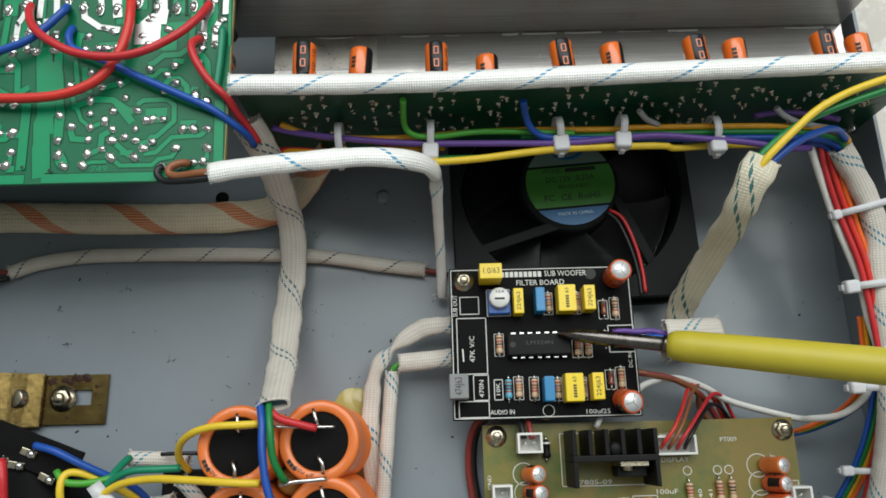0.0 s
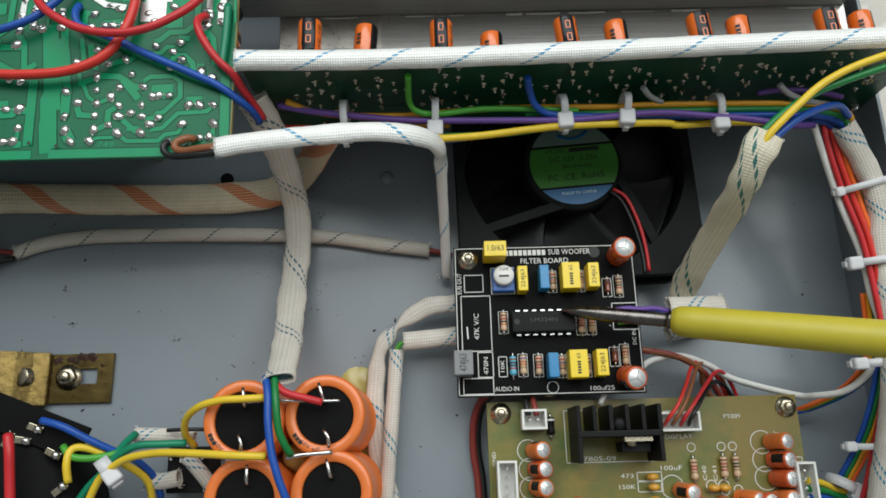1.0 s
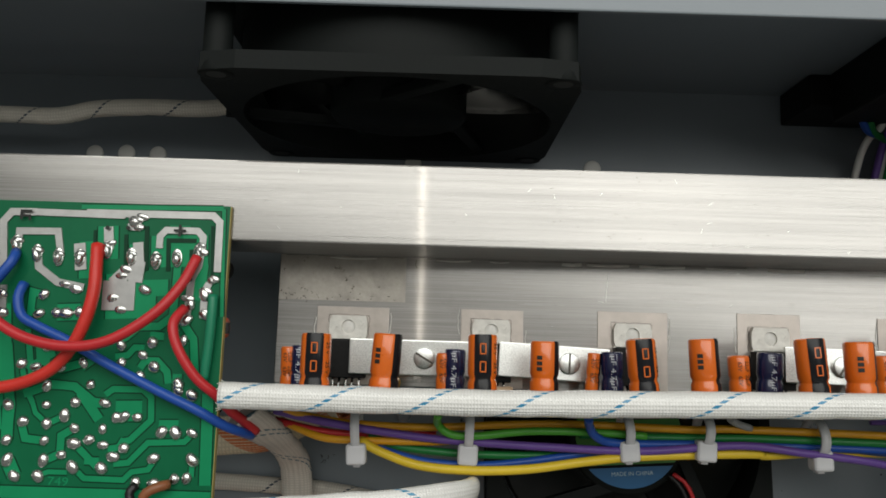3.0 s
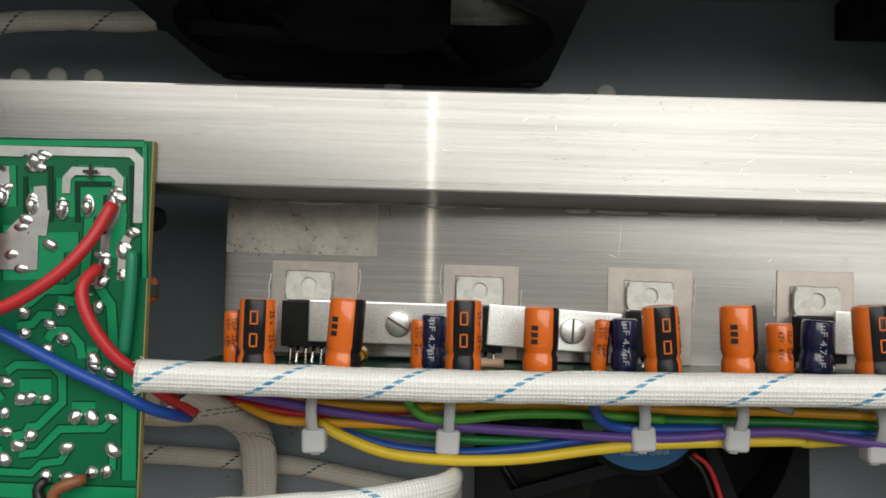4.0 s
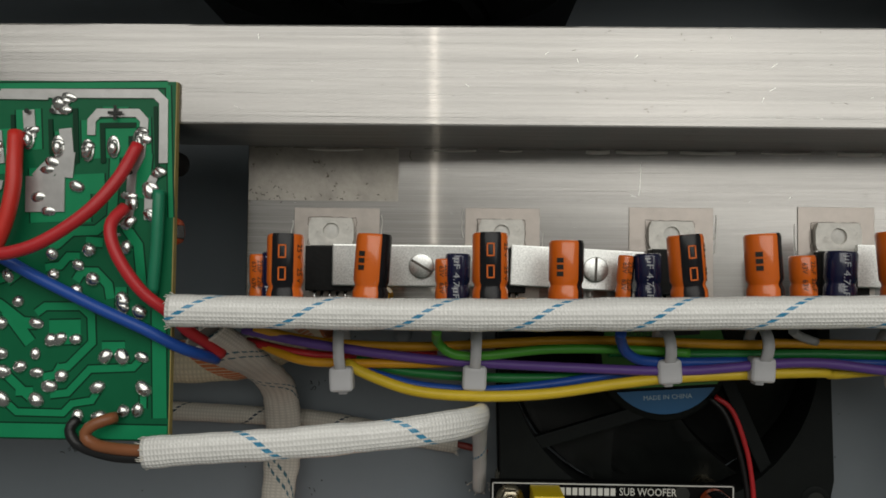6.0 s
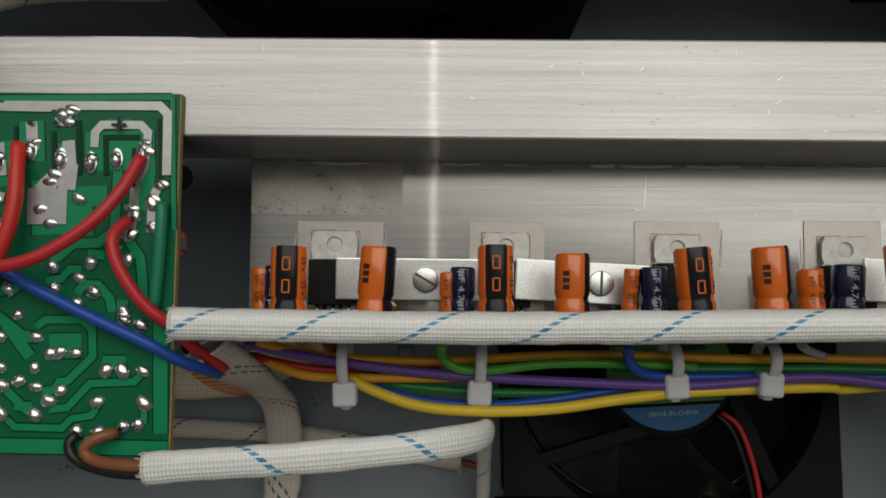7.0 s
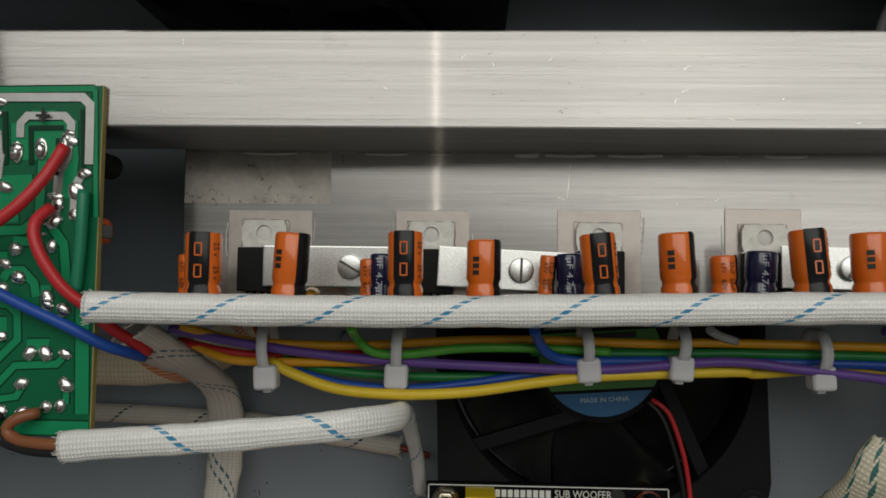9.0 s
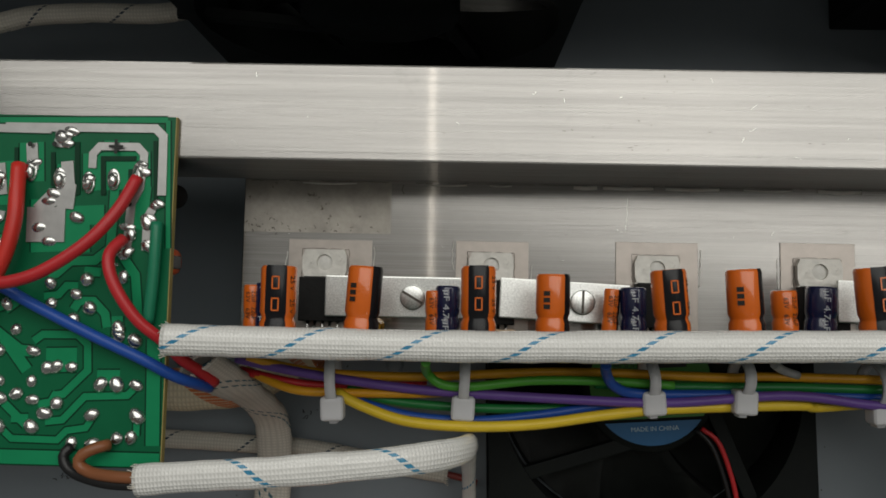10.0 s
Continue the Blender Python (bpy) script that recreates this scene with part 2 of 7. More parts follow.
BLUEBOX = mat("blue_film_cap", (0.020, 0.215, 0.46), 0.36, vary=0.06, coat=0.2)
TRIMBLUE = mat("trimmer_blue", (0.02, 0.10, 0.36), 0.35)
GREYBOX = mat("grey_film_cap", (0.22, 0.225, 0.23), 0.45, vary=0.06)
WHITEP = mat("white_plastic", (0.74, 0.735, 0.70), 0.42, vary=0.05)
NYLON = mat("nylon_tie", (0.71, 0.71, 0.73), 0.38, vary=0.04, spec=0.4, trans=0.15)
TAN = mat("resistor_body", (0.60, 0.42, 0.27), 0.4, vary=0.08)
SKYRES = mat("blue_resistor_body", (0.12, 0.42, 0.58), 0.4, vary=0.08)
GLASSRED = mat("diode_glass", (0.20, 0.05, 0.03), 0.15, coat=0.5)
CERAMIC = mat("amber_disc", (0.60, 0.30, 0.03), 0.3, vary=0.12, coat=0.4)
GLUE = mat("yellow_glue", (0.42, 0.36, 0.10), 0.25, vary=0.2, scale=60, coat=0.4, bump=0.5, bump_scale=160)
MICA = mat("mica_grease", (0.46, 0.415, 0.380), 0.34, 0.75, 0.10, 260, 0.12, 400)
TABM = mat("greased_tab", (0.66, 0.645, 0.60), 0.42, 0.35, 0.14, 420, 0.35, 500, stain=((0.30, 0.28, 0.25), 500, 0.60, 0.72))
GREASE = mat("thermal_grease", (0.74, 0.73, 0.69), 0.5, 0.0, 0.12, 400, 0.3, 500)
GRIME_SLOT = mat("grime_and_slot_shade", (0.085, 0.073, 0.058), 0.6, 0.0, 0.3, 500)
DIMPRINT = mat("dim_print", (0.05, 0.05, 0.05), 0.6)
RESIDUE = mat("tape_residue", (0.36, 0.336, 0.302), 0.40, 0.9, 0.22, 170, 0.25, 400, stain=((0.10, 0.085, 0.065), 420, 0.61, 0.68))
DIELINE = mat("die_line", (0.37, 0.36, 0.35), 0.30, 1.0, 0.2, 300)
HANDLE = mat("yellow_handle", (0.52, 0.435, 0.035), 0.46, vary=0.06, scale=60, bump=0.1, bump_scale=400)
SHAFT = mat("worn_steel", (0.17, 0.155, 0.145), 0.28, 1.0, 0.25, 260, 0.1, 900)
GREENLABEL = mat("green_label", (0.045, 0.205, 0.022), 0.4, vary=0.04)
BLUELABEL = mat("blue_label", (0.006, 0.115, 0.285), 0.4, vary=0.04)
LABELTOP = mat("label_top", (0.13, 0.20, 0.17), 0.4, vary=0.04)
WHITELABEL = mat("white_label", (0.42, 0.56, 0.62), 0.4, vary=0.03)
INK = mat("black_ink", (0.012, 0.014, 0.012), 0.55)
FRAY = mat("loose_fibre", (0.72, 0.69, 0.62), 0.6, vary=0.1)
FLUX = mat("flux_residue", (0.035, 0.013, 0.007), 0.5, vary=0.3, scale=300, spec=0.25)
WIRE = {}
for _n, _c in dict(red=(0.54, 0.026, 0.032), scarlet=(0.63, 0.036, 0.026), blue=(0.012, 0.075, 0.36), green=(0.012, 0.19, 0.045),
                   lime=(0.07, 0.33, 0.035), yellow=(0.76, 0.53, 0.035), amber=(0.72, 0.34, 0.018), purple=(0.135, 0.065, 0.30),
                   brown=(0.26, 0.095, 0.04), maroon=(0.22, 0.035, 0.028), black=(0.012, 0.012, 0.013), white=(0.74, 0.73, 0.70), grey=(0.38, 0.38, 0.38),
                   orange=(0.78, 0.14, 0.02), teal=(0.01, 0.21, 0.11)).items():
    WIRE[_n] = mat(_n + "_insulation", _c, 0.38, vary=0.07, scale=160, spec=0.42)
WHITE_BRAID_B = braid("white_braid_left", (0.87, 0.865, 0.835), (0.01, 0.27, 0.48), 0.0265, 1.45, 0.0014, dirt=0.15, p=0.0007, tone_depth=0.03, gloss=0.9, relief=0.5)
WHITE_BRAID = braid("white_braid", (0.88, 0.875, 0.845), (0.01, 0.27, 0.50), 0.0210, -1.85, 0.0014, dirt=0.12, p=0.0007, tone_depth=0.02, gloss=1.0, relief=0.55, phase=0.0057)
CREAM_BRAID = braid("cream_braid", (0.61, 0.565, 0.50), (0.03, 0.12, 0.16), 0.030, -1.9, 0.0010, 0.0032, dirt=0.3, rough=0.55, p=0.00080, tone_depth=0.12, relief=0.42, gloss=0.15)
THIN_BRAID = braid("thin_cream_braid", (0.61, 0.575, 0.505), (0.015, 0.04, 0.07), 0.0215, -1.2, 0.0009, dirt=0.3, rough=0.55, p=0.00080, tone_depth=0.12, relief=0.42, gloss=0.15)
SLOPE_BRAID = braid("yellowed_braid", (0.63, 0.575, 0.44), (0.02, 0.14, 0.13), 0.050, -3.4, 0.0024, 0.0095, dirt=0.35, rough=0.55, p=0.00078, tone_depth=0.11, gloss=0.2, relief=0.42)
PALE_BRAID = braid("pale_braid", (0.60, 0.555, 0.495), (0.02, 0.20, 0.30), 0.026, -1.2, 0.0010, 0.0028, dirt=0.25, rough=0.55, p=0.00080, tone_depth=0.13, relief=0.42, gloss=0.15)
WIDE_BRAID = braid("wide_braid", (0.76, 0.655, 0.47), (0.66, 0.17, 0.04), 0.036, 1.9, 0.0075, dirt=0.35, p=0.0011, tone_depth=0.10)

# ---------- building blocks ----------


def part(name, bm, material, parent=None, label="", smooth=False):
    me = bpy.data.meshes.new(name)
    if smooth:
        for f in bm.faces:
            f.smooth = True
    bm.normal_update()
    bm.to_mesh(me)
    bm.free()
    for m in (material if isinstance(material, (list, tuple)) else (material,)):
        me.materials.append(m)
    ob = new(name, me)
    ob.parent = parent
    if label:
        ob["label"] = label
    return ob


def share(name, me, m, parent):
    """One more piece on the same mesh."""
    ob = new(name, me)
    ob.parent, ob.matrix_basis = parent, m
    return ob


def thing(name, label, category, group="", at=(0, 0, 0), kind=""):
    ob = new(name)
    ob.empty_display_size = 0.005
    ob.location = at
    return tagged(ob, label, category, group, kind)


def box(bm, x0, x1, y0, y1, z0, z1, bevel=0.0, seg=2, m=None, mi=0):
    r = bmesh.ops.create_cube(bm, size=1)
    vs = r["verts"]
    bmesh.ops.transform(bm, verts=vs, matrix=Matrix.Translation(((x0 + x1) / 2, (y0 + y1) / 2, (z0 + z1) / 2)) @ Matrix.Diagonal((x1 - x0, y1 - y0, z1 - z0, 1)))
    fs = {f for v in vs for f in v.link_faces}
    if bevel:
        es = list({e for v in vs for e in v.link_edges})
        rr = bmesh.ops.bevel(bm, geom=es, offset=bevel, segments=seg, affect="EDGES", profile=0.6)
        vs = list({v for v in rr["verts"]} | {v for v in vs if v.is_valid})
        fs = {f for v in vs for f in v.link_faces}
    for f in fs:
        f.material_index = mi
    if m is not None:
        bmesh.ops.transform(bm, verts=list({v for f in fs for v in f.verts}), matrix=m)
    return bm


def cube(*a, **k):
    return box(bmesh.new(), *a, **k)


def lathe(profile, seg=24, m=None, bm=None, mats=None):
    """Turns (radius, height) pairs round z. mats: a material index for each ring of faces."""
    bm = bm or bmesh.new()
    rings = []
    for r, h in profile:
        if r < 1e-7:
            rings.append([bm.verts.new((0, 0, h))])
        else:
            rings.append([bm.verts.new((r * math.cos(2 * math.pi * i / seg), r * math.sin(2 * math.pi * i / seg), h)) for i in range(seg)])
    for k, (a, b) in enumerate(zip(rings, rings[1:])):
        for i in range(seg):
            j = (i + 1) % seg
            if len(a) == 1 and len(b) == 1:
                continue
            vs = [a[0], b[j], b[i]][::-1] if len(a) == 1 else [a[i], a[j], b[0]] if len(b) == 1 else [a[i], a[j], b[j], b[i]]
            f = bm.faces.new(vs)
            f.smooth = True
            if mats:
                f.material_index = mats[k]
    if m is not None:
        bmesh.ops.transform(bm, verts=[v for r in rings for v in r], matrix=m)
    return bm


def spline(pts, step=0.0012):
    """A smooth run through the points."""
    p = [Vector(q) for q in pts]
    p = [2 * p[0] - p[1]] + p + [2 * p[-1] - p[-2]]
    out = []
    for a, b, c, d in zip(p, p[1:], p[2:], p[3:]):
        n = max(2, int((c - b).length / step))
        for i in range(n):
            t = i / n
            out.append(0.5 * ((2 * b) + (c - a) * t + (2 * a - 5 * b + 4 * c - d) * t * t + (3 * b - a - 3 * c + d) * t ** 3))
    out.append(p[-2])
    return out


def tube(pts, a, b=None, seg=10, step=0.0012, wobble=0.0, bm=None, hollow=False, power=1.0, taper=None, kinks=()):
    """Sweeps an ellipse (a across, b up) along the points; UV in metres. taper: (share of the way, width after it). kinks: (share of the way, width left there)."""
    bm = bm or bmesh.new()
    b = b or a
    uvl = bm.loops.layers.uv.verify()
    path = spline(pts, step)
    rings, lengths, run = [], [], 0.0
    side = None
    for i, c in enumerate(path):
        tan = (path[min(i + 1, len(path) - 1)] - path[max(i - 1, 0)]).normalized()
        flat = tan.cross(Vector((0, 0, 1)))
        if flat.length > 0.25:
            s = flat.normalized()
        elif side is not None:
            s = (side - tan * side.dot(tan)).normalized()
        else:
            s = tan.cross(Vector((0, 1, 0))).normalized()
        if side is not None and s.dot(side) < 0:
            s = -s
        if side is not None:
            s = (s * 0.35 + side * 0.65)
            s = (s - tan * s.dot(tan)).normalized()
        side = s
        up = s.cross(tan).normalized()
        if i:
            run += (c - path[i - 1]).length
        lengths.append(run)
        w = 1 + wobble * noise.noise(Vector((run * 130, pts[0][0] * 90, 3.1)))
        if taper:
            k = min(1, max(0, (i / len(path) - taper[0]) / 0.12))
            w *= 1 + (taper[1] - 1) * k
        for at, left in kinks:
            w *= 1 - (1 - left) * math.exp(-((i / len(path) - at) / 0.035) ** 2)
        w += wobble * 0.45 * noise.noise(Vector((run * 460, pts[0][0] * 50, 6.4)))
        w2 = 1 - wobble * 0.8 * noise.noise(Vector((run * 110, pts[0][1] * 70, 9.7)))
        ring = []
        for k in range(seg):
            q = 2 * math.pi * k / seg
            cx, cy = math.cos(q), math.sin(q)
            cx, cy = math.copysign(abs(cx) ** power, cx), math.copysign(abs(cy) ** power, cy)
            ring.append(bm.verts.new(c + s * (a * w * cx) + up * (b * w2 * cy)))
        rings.append(ring)
    around = math.pi * (a + b)
    for i, (r, q) in enumerate(zip(rings, rings[1:])):
        for k in range(seg):
            j = (k + 1) % seg
            f = bm.faces.new((r[k], r[j], q[j], q[k]))
            f.smooth = True
            for lp, (uu, vv) in zip(f.loops, ((lengths[i], k), (lengths[i], k + 1), (lengths[i + 1], k + 1), (lengths[i + 1], k))):
                lp[uvl].uv = (uu, vv / seg * around)
    if not hollow:
        bm.faces.new(rings[0][::-1])
        bm.faces.new(rings[-1])
    else:
        for r, d in ((rings[0], 1), (rings[-1], -1)):
            c = sum((v.co for v in r), Vector()) / seg
            tan = (path[3] - path[0]) if d == 1 else (path[-4] - path[-1])
            inner = [bm.verts.new(c + (v.co - c) * 0.82) for v in r]
            deep = [bm.verts.new(c + (v.co - c) * 0.80 + tan) for v in r]
            for k in range(seg):
                j = (k + 1) % seg
                for p, q in ((r, inner), (inner, deep)):
                    f = bm.faces.new((p[k], p[j], q[j], q[k]) if d == -1 else (p[j], p[k], q[k], q[j]))
                    for lp in f.loops:
                        lp[uvl].uv = (0.004, 0.0)
            bm.faces.new(deep if d == -1 else deep[::-1])
    return bm


def wire(name, pts, r, color, parent=None, label="", category="wire", group=""):
    ob = part(name, tube(pts, r, seg=9, step=0.0011), WIRE[color], parent, smooth=False)
    if parent is None:
        tagged(ob, label, category, group)
    return ob


def sleeve(pts, a, b, material, label, wobble=0.06, group="", power=0.9, seg=20, taper=None, kinks=()):
    t = thing("cable_sleeve", label, "cable sleeve", group)
    part("braid", tube(pts, a, b, seg=seg, step=0.0010, wobble=wobble, hollow=True, power=power, taper=taper, kinks=kinks), material, t)
    rg = random.Random(int(abs(pts[0][0]) * 1e5))
    for end, nxt in ((pts[0], pts[1]), (pts[-1], pts[-2])):
        end, out = Vector(end), (Vector(end) - Vector(nxt)).normalized()
        s_ = out.cross(Vector((0, 0, 1)))
        s_ = s_.normalized() if s_.length > 0.1 else Vector((1, 0, 0))
        up = s_.cross(out)
        bm = bmesh.new()
        for i in range(16):
            q = rg.uniform(0, 6.283)
            d = s_ * (a * math.cos(q)) + up * (b * math.sin(q))
            p = end + d * 0.97 - out * 0.0006
            tip = p + out * rg.uniform(0.0007, 0.0014) + d.normalized() * rg.uniform(-0.0002, 0.0006) + s_ * rg.uniform(-0.0005, 0.0005)
            tube([p, (p + tip) / 2 + d.normalized() * 0.00015, tip], 0.00008, seg=4, step=0.0006, bm=bm)
        tagged(part("frayed_end", bm, FRAY, t, "loose glass fibre strands"), kind="stuff")
    return t


def strip(bm, pts, w, z, h=0.00006, mi=0):
    """A flat conductor with mitred corners, lying at height z."""
    p = [Vector((q[0], q[1])) for q in pts]
    left, right = [], []
    for i, c in enumerate(p):
        d0 = (c - p[i - 1]).normalized() if i else (p[1] - c).normalized()
        d1 = (p[i + 1] - c).normalized() if i < len(p) - 1 else d0
        n0, n1 = Vector((-d0.y, d0.x)), Vector((-d1.y, d1.x))
        n = (n0 + n1).normalized()
        k = w / 2 / max(0.45, n.dot(n0))
        left.append(c + n * k)
        right.append(c - n * k)
    top = [(bm.verts.new((*a, z + h)), bm.verts.new((*b, z + h))) for a, b in zip(left, right)]
    low = [(bm.verts.new((*a, z)), bm.verts.new((*b, z))) for a, b in zip(left, right)]
    faces = []
    for (a, b), (c, d), (e, f), (g, i) in zip(top, top[1:], low, low[1:]):
        faces += [bm.faces.new((a, b, d, c)), bm.faces.new((a, c, g, e)), bm.faces.new((b, f, i, d))]
    faces += [bm.faces.new((top[0][0], low[0][0], low[0][1], top[0][1])), bm.faces.new((top[-1][0], top[-1][1], low[-1][1], low[-1][0]))]
    for f in faces:
        f.material_index = mi


def frame_line(bm, x0, x1, y0, y1, z, w=0.0003):
    for a, b in (((x0, y0), (x1, y0)), ((x1, y0), (x1, y1)), ((x1, y1), (x0, y1)), ((x0, y1), (x0, y0))):
        d = (Vector(b) - Vector(a)).normalized() * w / 2
        strip(bm, (tuple(Vector(a) - d), tuple(Vector(b) + d)), w, z)


def letters(body, size, m, material, parent, name="lettering", width=None, align="CENTER"):
    """Words in the built-in font, as a thin mesh. width: the words' length in metres."""
    cu = bpy.data.curves.new(name, "FONT")
    cu.body, cu.size, cu.align_x, cu.align_y, cu.extrude = body, size, align, "CENTER", 0.00002
    cu.resolution_u = 2
    tmp = new(name, cu)
    me = bpy.data.meshes.new_from_object(tmp.evaluated_get(bpy.context.evaluated_depsgraph_get()))
    bpy.data.objects.remove(tmp)
    if width:
        xs = [v.co.x for v in me.vertices]
        k = width / max(1e-6, max(xs) - min(xs))
        me.transform(Matrix.Diagonal((k, 1, 1, 1)))
    me.materials.clear()
    me.materials.append(material)
    ob = new(name, me)
    ob.parent, ob.matrix_basis = parent, m
    return ob


def blob(r, h, seed, seg=14, material=None):
    """A solder joint: a low uneven dome with a lead's tip."""
    tip = 1.30 if seed % 2 else 1.04
    bm = lathe([(r * 1.08, 0), (r * 1.0, h * 0.28), (r * 0.84, h * 0.62), (r * 0.56, h * 0.90), (r * 0.26, h), (r * 0.17, h * (1 + tip) / 2), (0, h * tip)], seg)
    for v in bm.verts:
        k = noise.noise(v.co * 900 + Vector((seed, seed * 2, 0)))
        v.co += Vector((k, -k * 0.7, k * 0.3 if v.co.z > 0 else 0)) * r * 0.14
    me = bpy.data.meshes.new("solder_joint")
    bm.to_mesh(me)
    bm.free()
    me.materials.append(material or SOLDER)
    return me


BLOBS = [blob(0.0013, 0.0010, s) for s in (1, 2, 3, 4)]


def stub(seed):
    """A joint on the standing board: a small cone of solder round a clipped lead."""
    r = 0.00085
    bm = lathe([(r * 1.15, 0), (r * 0.80, r * 0.35), (r * 0.46, r * 0.85), (r * 0.40, r * 1.5), (r * 0.34, r * 1.62), (0, r * (1.45 + 0.1 * (seed % 3)))], 8)
    for v in bm.verts:
        k = noise.noise(v.co * 1100 + Vector((seed * 3, seed, 0)))
        v.co += Vector((k, -k * 0.8, k * 0.3 if v.co.z > 0 else 0)) * r * 0.28
    me = bpy.data.meshes.new("solder_joint")
    bm.to_mesh(me)
    bm.free()
    me.materials.append(SHADED_SOLDER)
    return me


STUBS = [stub(s) for s in (5, 6, 7, 8)]


def oval():
    bm = lathe([(1.0, 0), (1.0, 0.0004), (0.92, 0.00048), (0, 0.0005)], 20, Matrix.Diagonal((0.00125, 0.0022, 1, 1)))
    me = bpy.data.meshes.new("oval_pad")
    bm.to_mesh(me)
    bm.free()
    me.materials.append(SOLDER)
    return me


PAD = oval()


def screw(name, m, r, h, material, parent, slot=True, hexa=False):
    """A slotted or hexagon head with its washer."""
    bm = bmesh.new()
    if hexa:
        lathe([(r * 1.35, 0), (r * 1.35, h * 0.15), (0, h * 0.15)], 24, bm=bm)
        lathe([(r, h * 0.15), (r, h * 0.75), (r * 0.9, h * 0.85), (r * 0.55, h * 0.85)], 6, bm=bm)
        lathe([(r * 0.55, h * 0.7), (r * 0.55, h * 1.25), (r * 0.4, h * 1.4), (0, h * 1.4)], 14, bm=bm)
    else:
        lathe([(r, 0), (r, h * 0.8), (r * 0.97, h * 0.93), (r * 0.9, h), (0, h)], 28, bm=bm)
    ob = part(name, bm, material, parent)
    ob.matrix_basis = m
    if slot and not hexa:
        # Dark bar proud of the head, painting the shade inside the slot.
        g = part("slot", cube(-r * 0.93, r * 0.93, -r * 0.10, r * 0.10, h * 0.55, h * 1.02), GRIME_SLOT, ob)
    return ob


def tie(m, width, ry, rz, head=(0.0048, 0.0050, 0.0042), group="nylon cable ties"):
    """A cable tie: a band in the local y-z plane and its ratchet head at the front."""
    t = thing("cable_tie", "white nylon cable tie cinched round a wire bundle", "cable tie", group)
    t.matrix_basis = m
    bm = bmesh.new()
    n = 26
    rows = []
    for i in range(n):
        q = 2 * math.pi * i / n
        d = Vector((0, math.cos(q), math.sin(q)))
        rows.append([bm.verts.new((sx * width / 2, d.y * (ry + k), d.z * (rz + k))) for sx, k in ((-1, 0), (1, 0), (1, 0.0007), (-1, 0.0007))])
    for i in range(n):
        a, b = rows[i], rows[(i + 1) % n]
        for k in range(4):
            j = (k + 1) % 4
            bm.faces.new((a[k], a[j], b[j], b[k])).smooth = True
    part("band", bm, NYLON, t)
    hx, hy, hz = head
    bm = cube(-hx / 2, hx / 2, -ry - hy * 0.75, -ry + hy * 0.25, rz * 0.35 - hz / 2, rz * 0.35 + hz / 2, bevel=0.0010, seg=3)
    part("ratchet_head", bm, NYLON, t)
    part("tail", cube(-width * 0.42, width * 0.42, -ry - hy * 0.9, -ry - hy * 0.5, rz * 0.35 - hz * 0.62, rz * 0.35, bevel=0.0003), NYLON, t)
    return t


# ---------- setting ----------
FLOOR_R, REAR = 0.1376, 0.1791
tagged(part("floor", cube(-0.27, FLOOR_R, -0.21, REAR + 0.0012, -0.0012, 0, bevel=0.0003), PAINT), "grey painted sheet steel chassis floor with specks", "floor", kind="structure")
FAN_X, FAN_Z, FAN_HOLE = -0.0245, 0.0386, 0.0350
bm = cube(-0.27, FAN_X - FAN_HOLE, REAR, REAR + 0.0012, 0.0003, 0.0788)
box(bm, FAN_X + FAN_HOLE, 0.150, REAR, REAR + 0.0012, 0.0003, 0.0788)
box(bm, FAN_X - FAN_HOLE, FAN_X + FAN_HOLE, REAR, REAR + 0.0012, 0.0003, FAN_Z - FAN_HOLE)
box(bm, FAN_X - FAN_HOLE, FAN_X + FAN_HOLE, REAR, REAR + 0.0012, FAN_Z + FAN_HOLE, 0.0788)
box(bm, -0.27, 0.150, 0.1680, REAR + 0.0012, 0.0788, 0.0800, bevel=0.0004)
tagged(part("wall_north", bm, PAINT), "grey painted rear panel with folded rim", "wall", kind="structure")
tagged(part("wall_south", cube(-0.27, FLOOR_R, -0.2112, -0.21, 0.0, 0.08), PAINT), "grey painted front panel", "wall", kind="structure")
tagged(part("wall_east", cube(FLOOR_R, FLOOR_R + 0.0012, -0.21, REAR, -0.0012, 0.0350, bevel=0.0003), PAINT), "low grey painted side panel of the chassis", "wall", kind="structure")
tagged(part("wall_west", cube(-0.2712, -0.27, -0.21, REAR, 0.0, 0.08), PAINT), "grey painted side panel", "wall", kind="structure")
tagged(part("ground", cube(-1.0, 1.0, -0.8, 0.9, -0.045, -0.0095, bevel=0.002), BENCH_M), "cream bench top under the chassis", "bench", kind="structure")
for x in (-0.25, 0.125):
    for y in (-0.19, 0.16):
        f = tagged(part("rubber_foot", lathe([(0, -0.0095), (0.006, -0.0095), (0.0075, -0.0012), (0, -0.0012)], 20), RUBBER), "round black rubber foot under the chassis", "foot", "chassis feet")
        f.location = (x, y, 0)

# Pale discs in place of open holes: the lit bench below is painted on.
for p in ((-0.1238, 0.1533, 0.0000), (-0.1137, 0.1537, 0.0000), (-0.1036, 0.1535, 0.0000), (-0.0219, 0.1527, 0.0000), (0.0354, 0.1530, 0.0000)):
    o = tagged(part("plug", lathe([(0.0027, 0), (0.0027, 0.0004), (0.0022, 0.0007), (0, 0.0007)], 24), WHITEP), "pale disc painted as lit bench seen through a floor hole", "plug", "floor plugs")
    o.location = (p[0], p[1], 0)
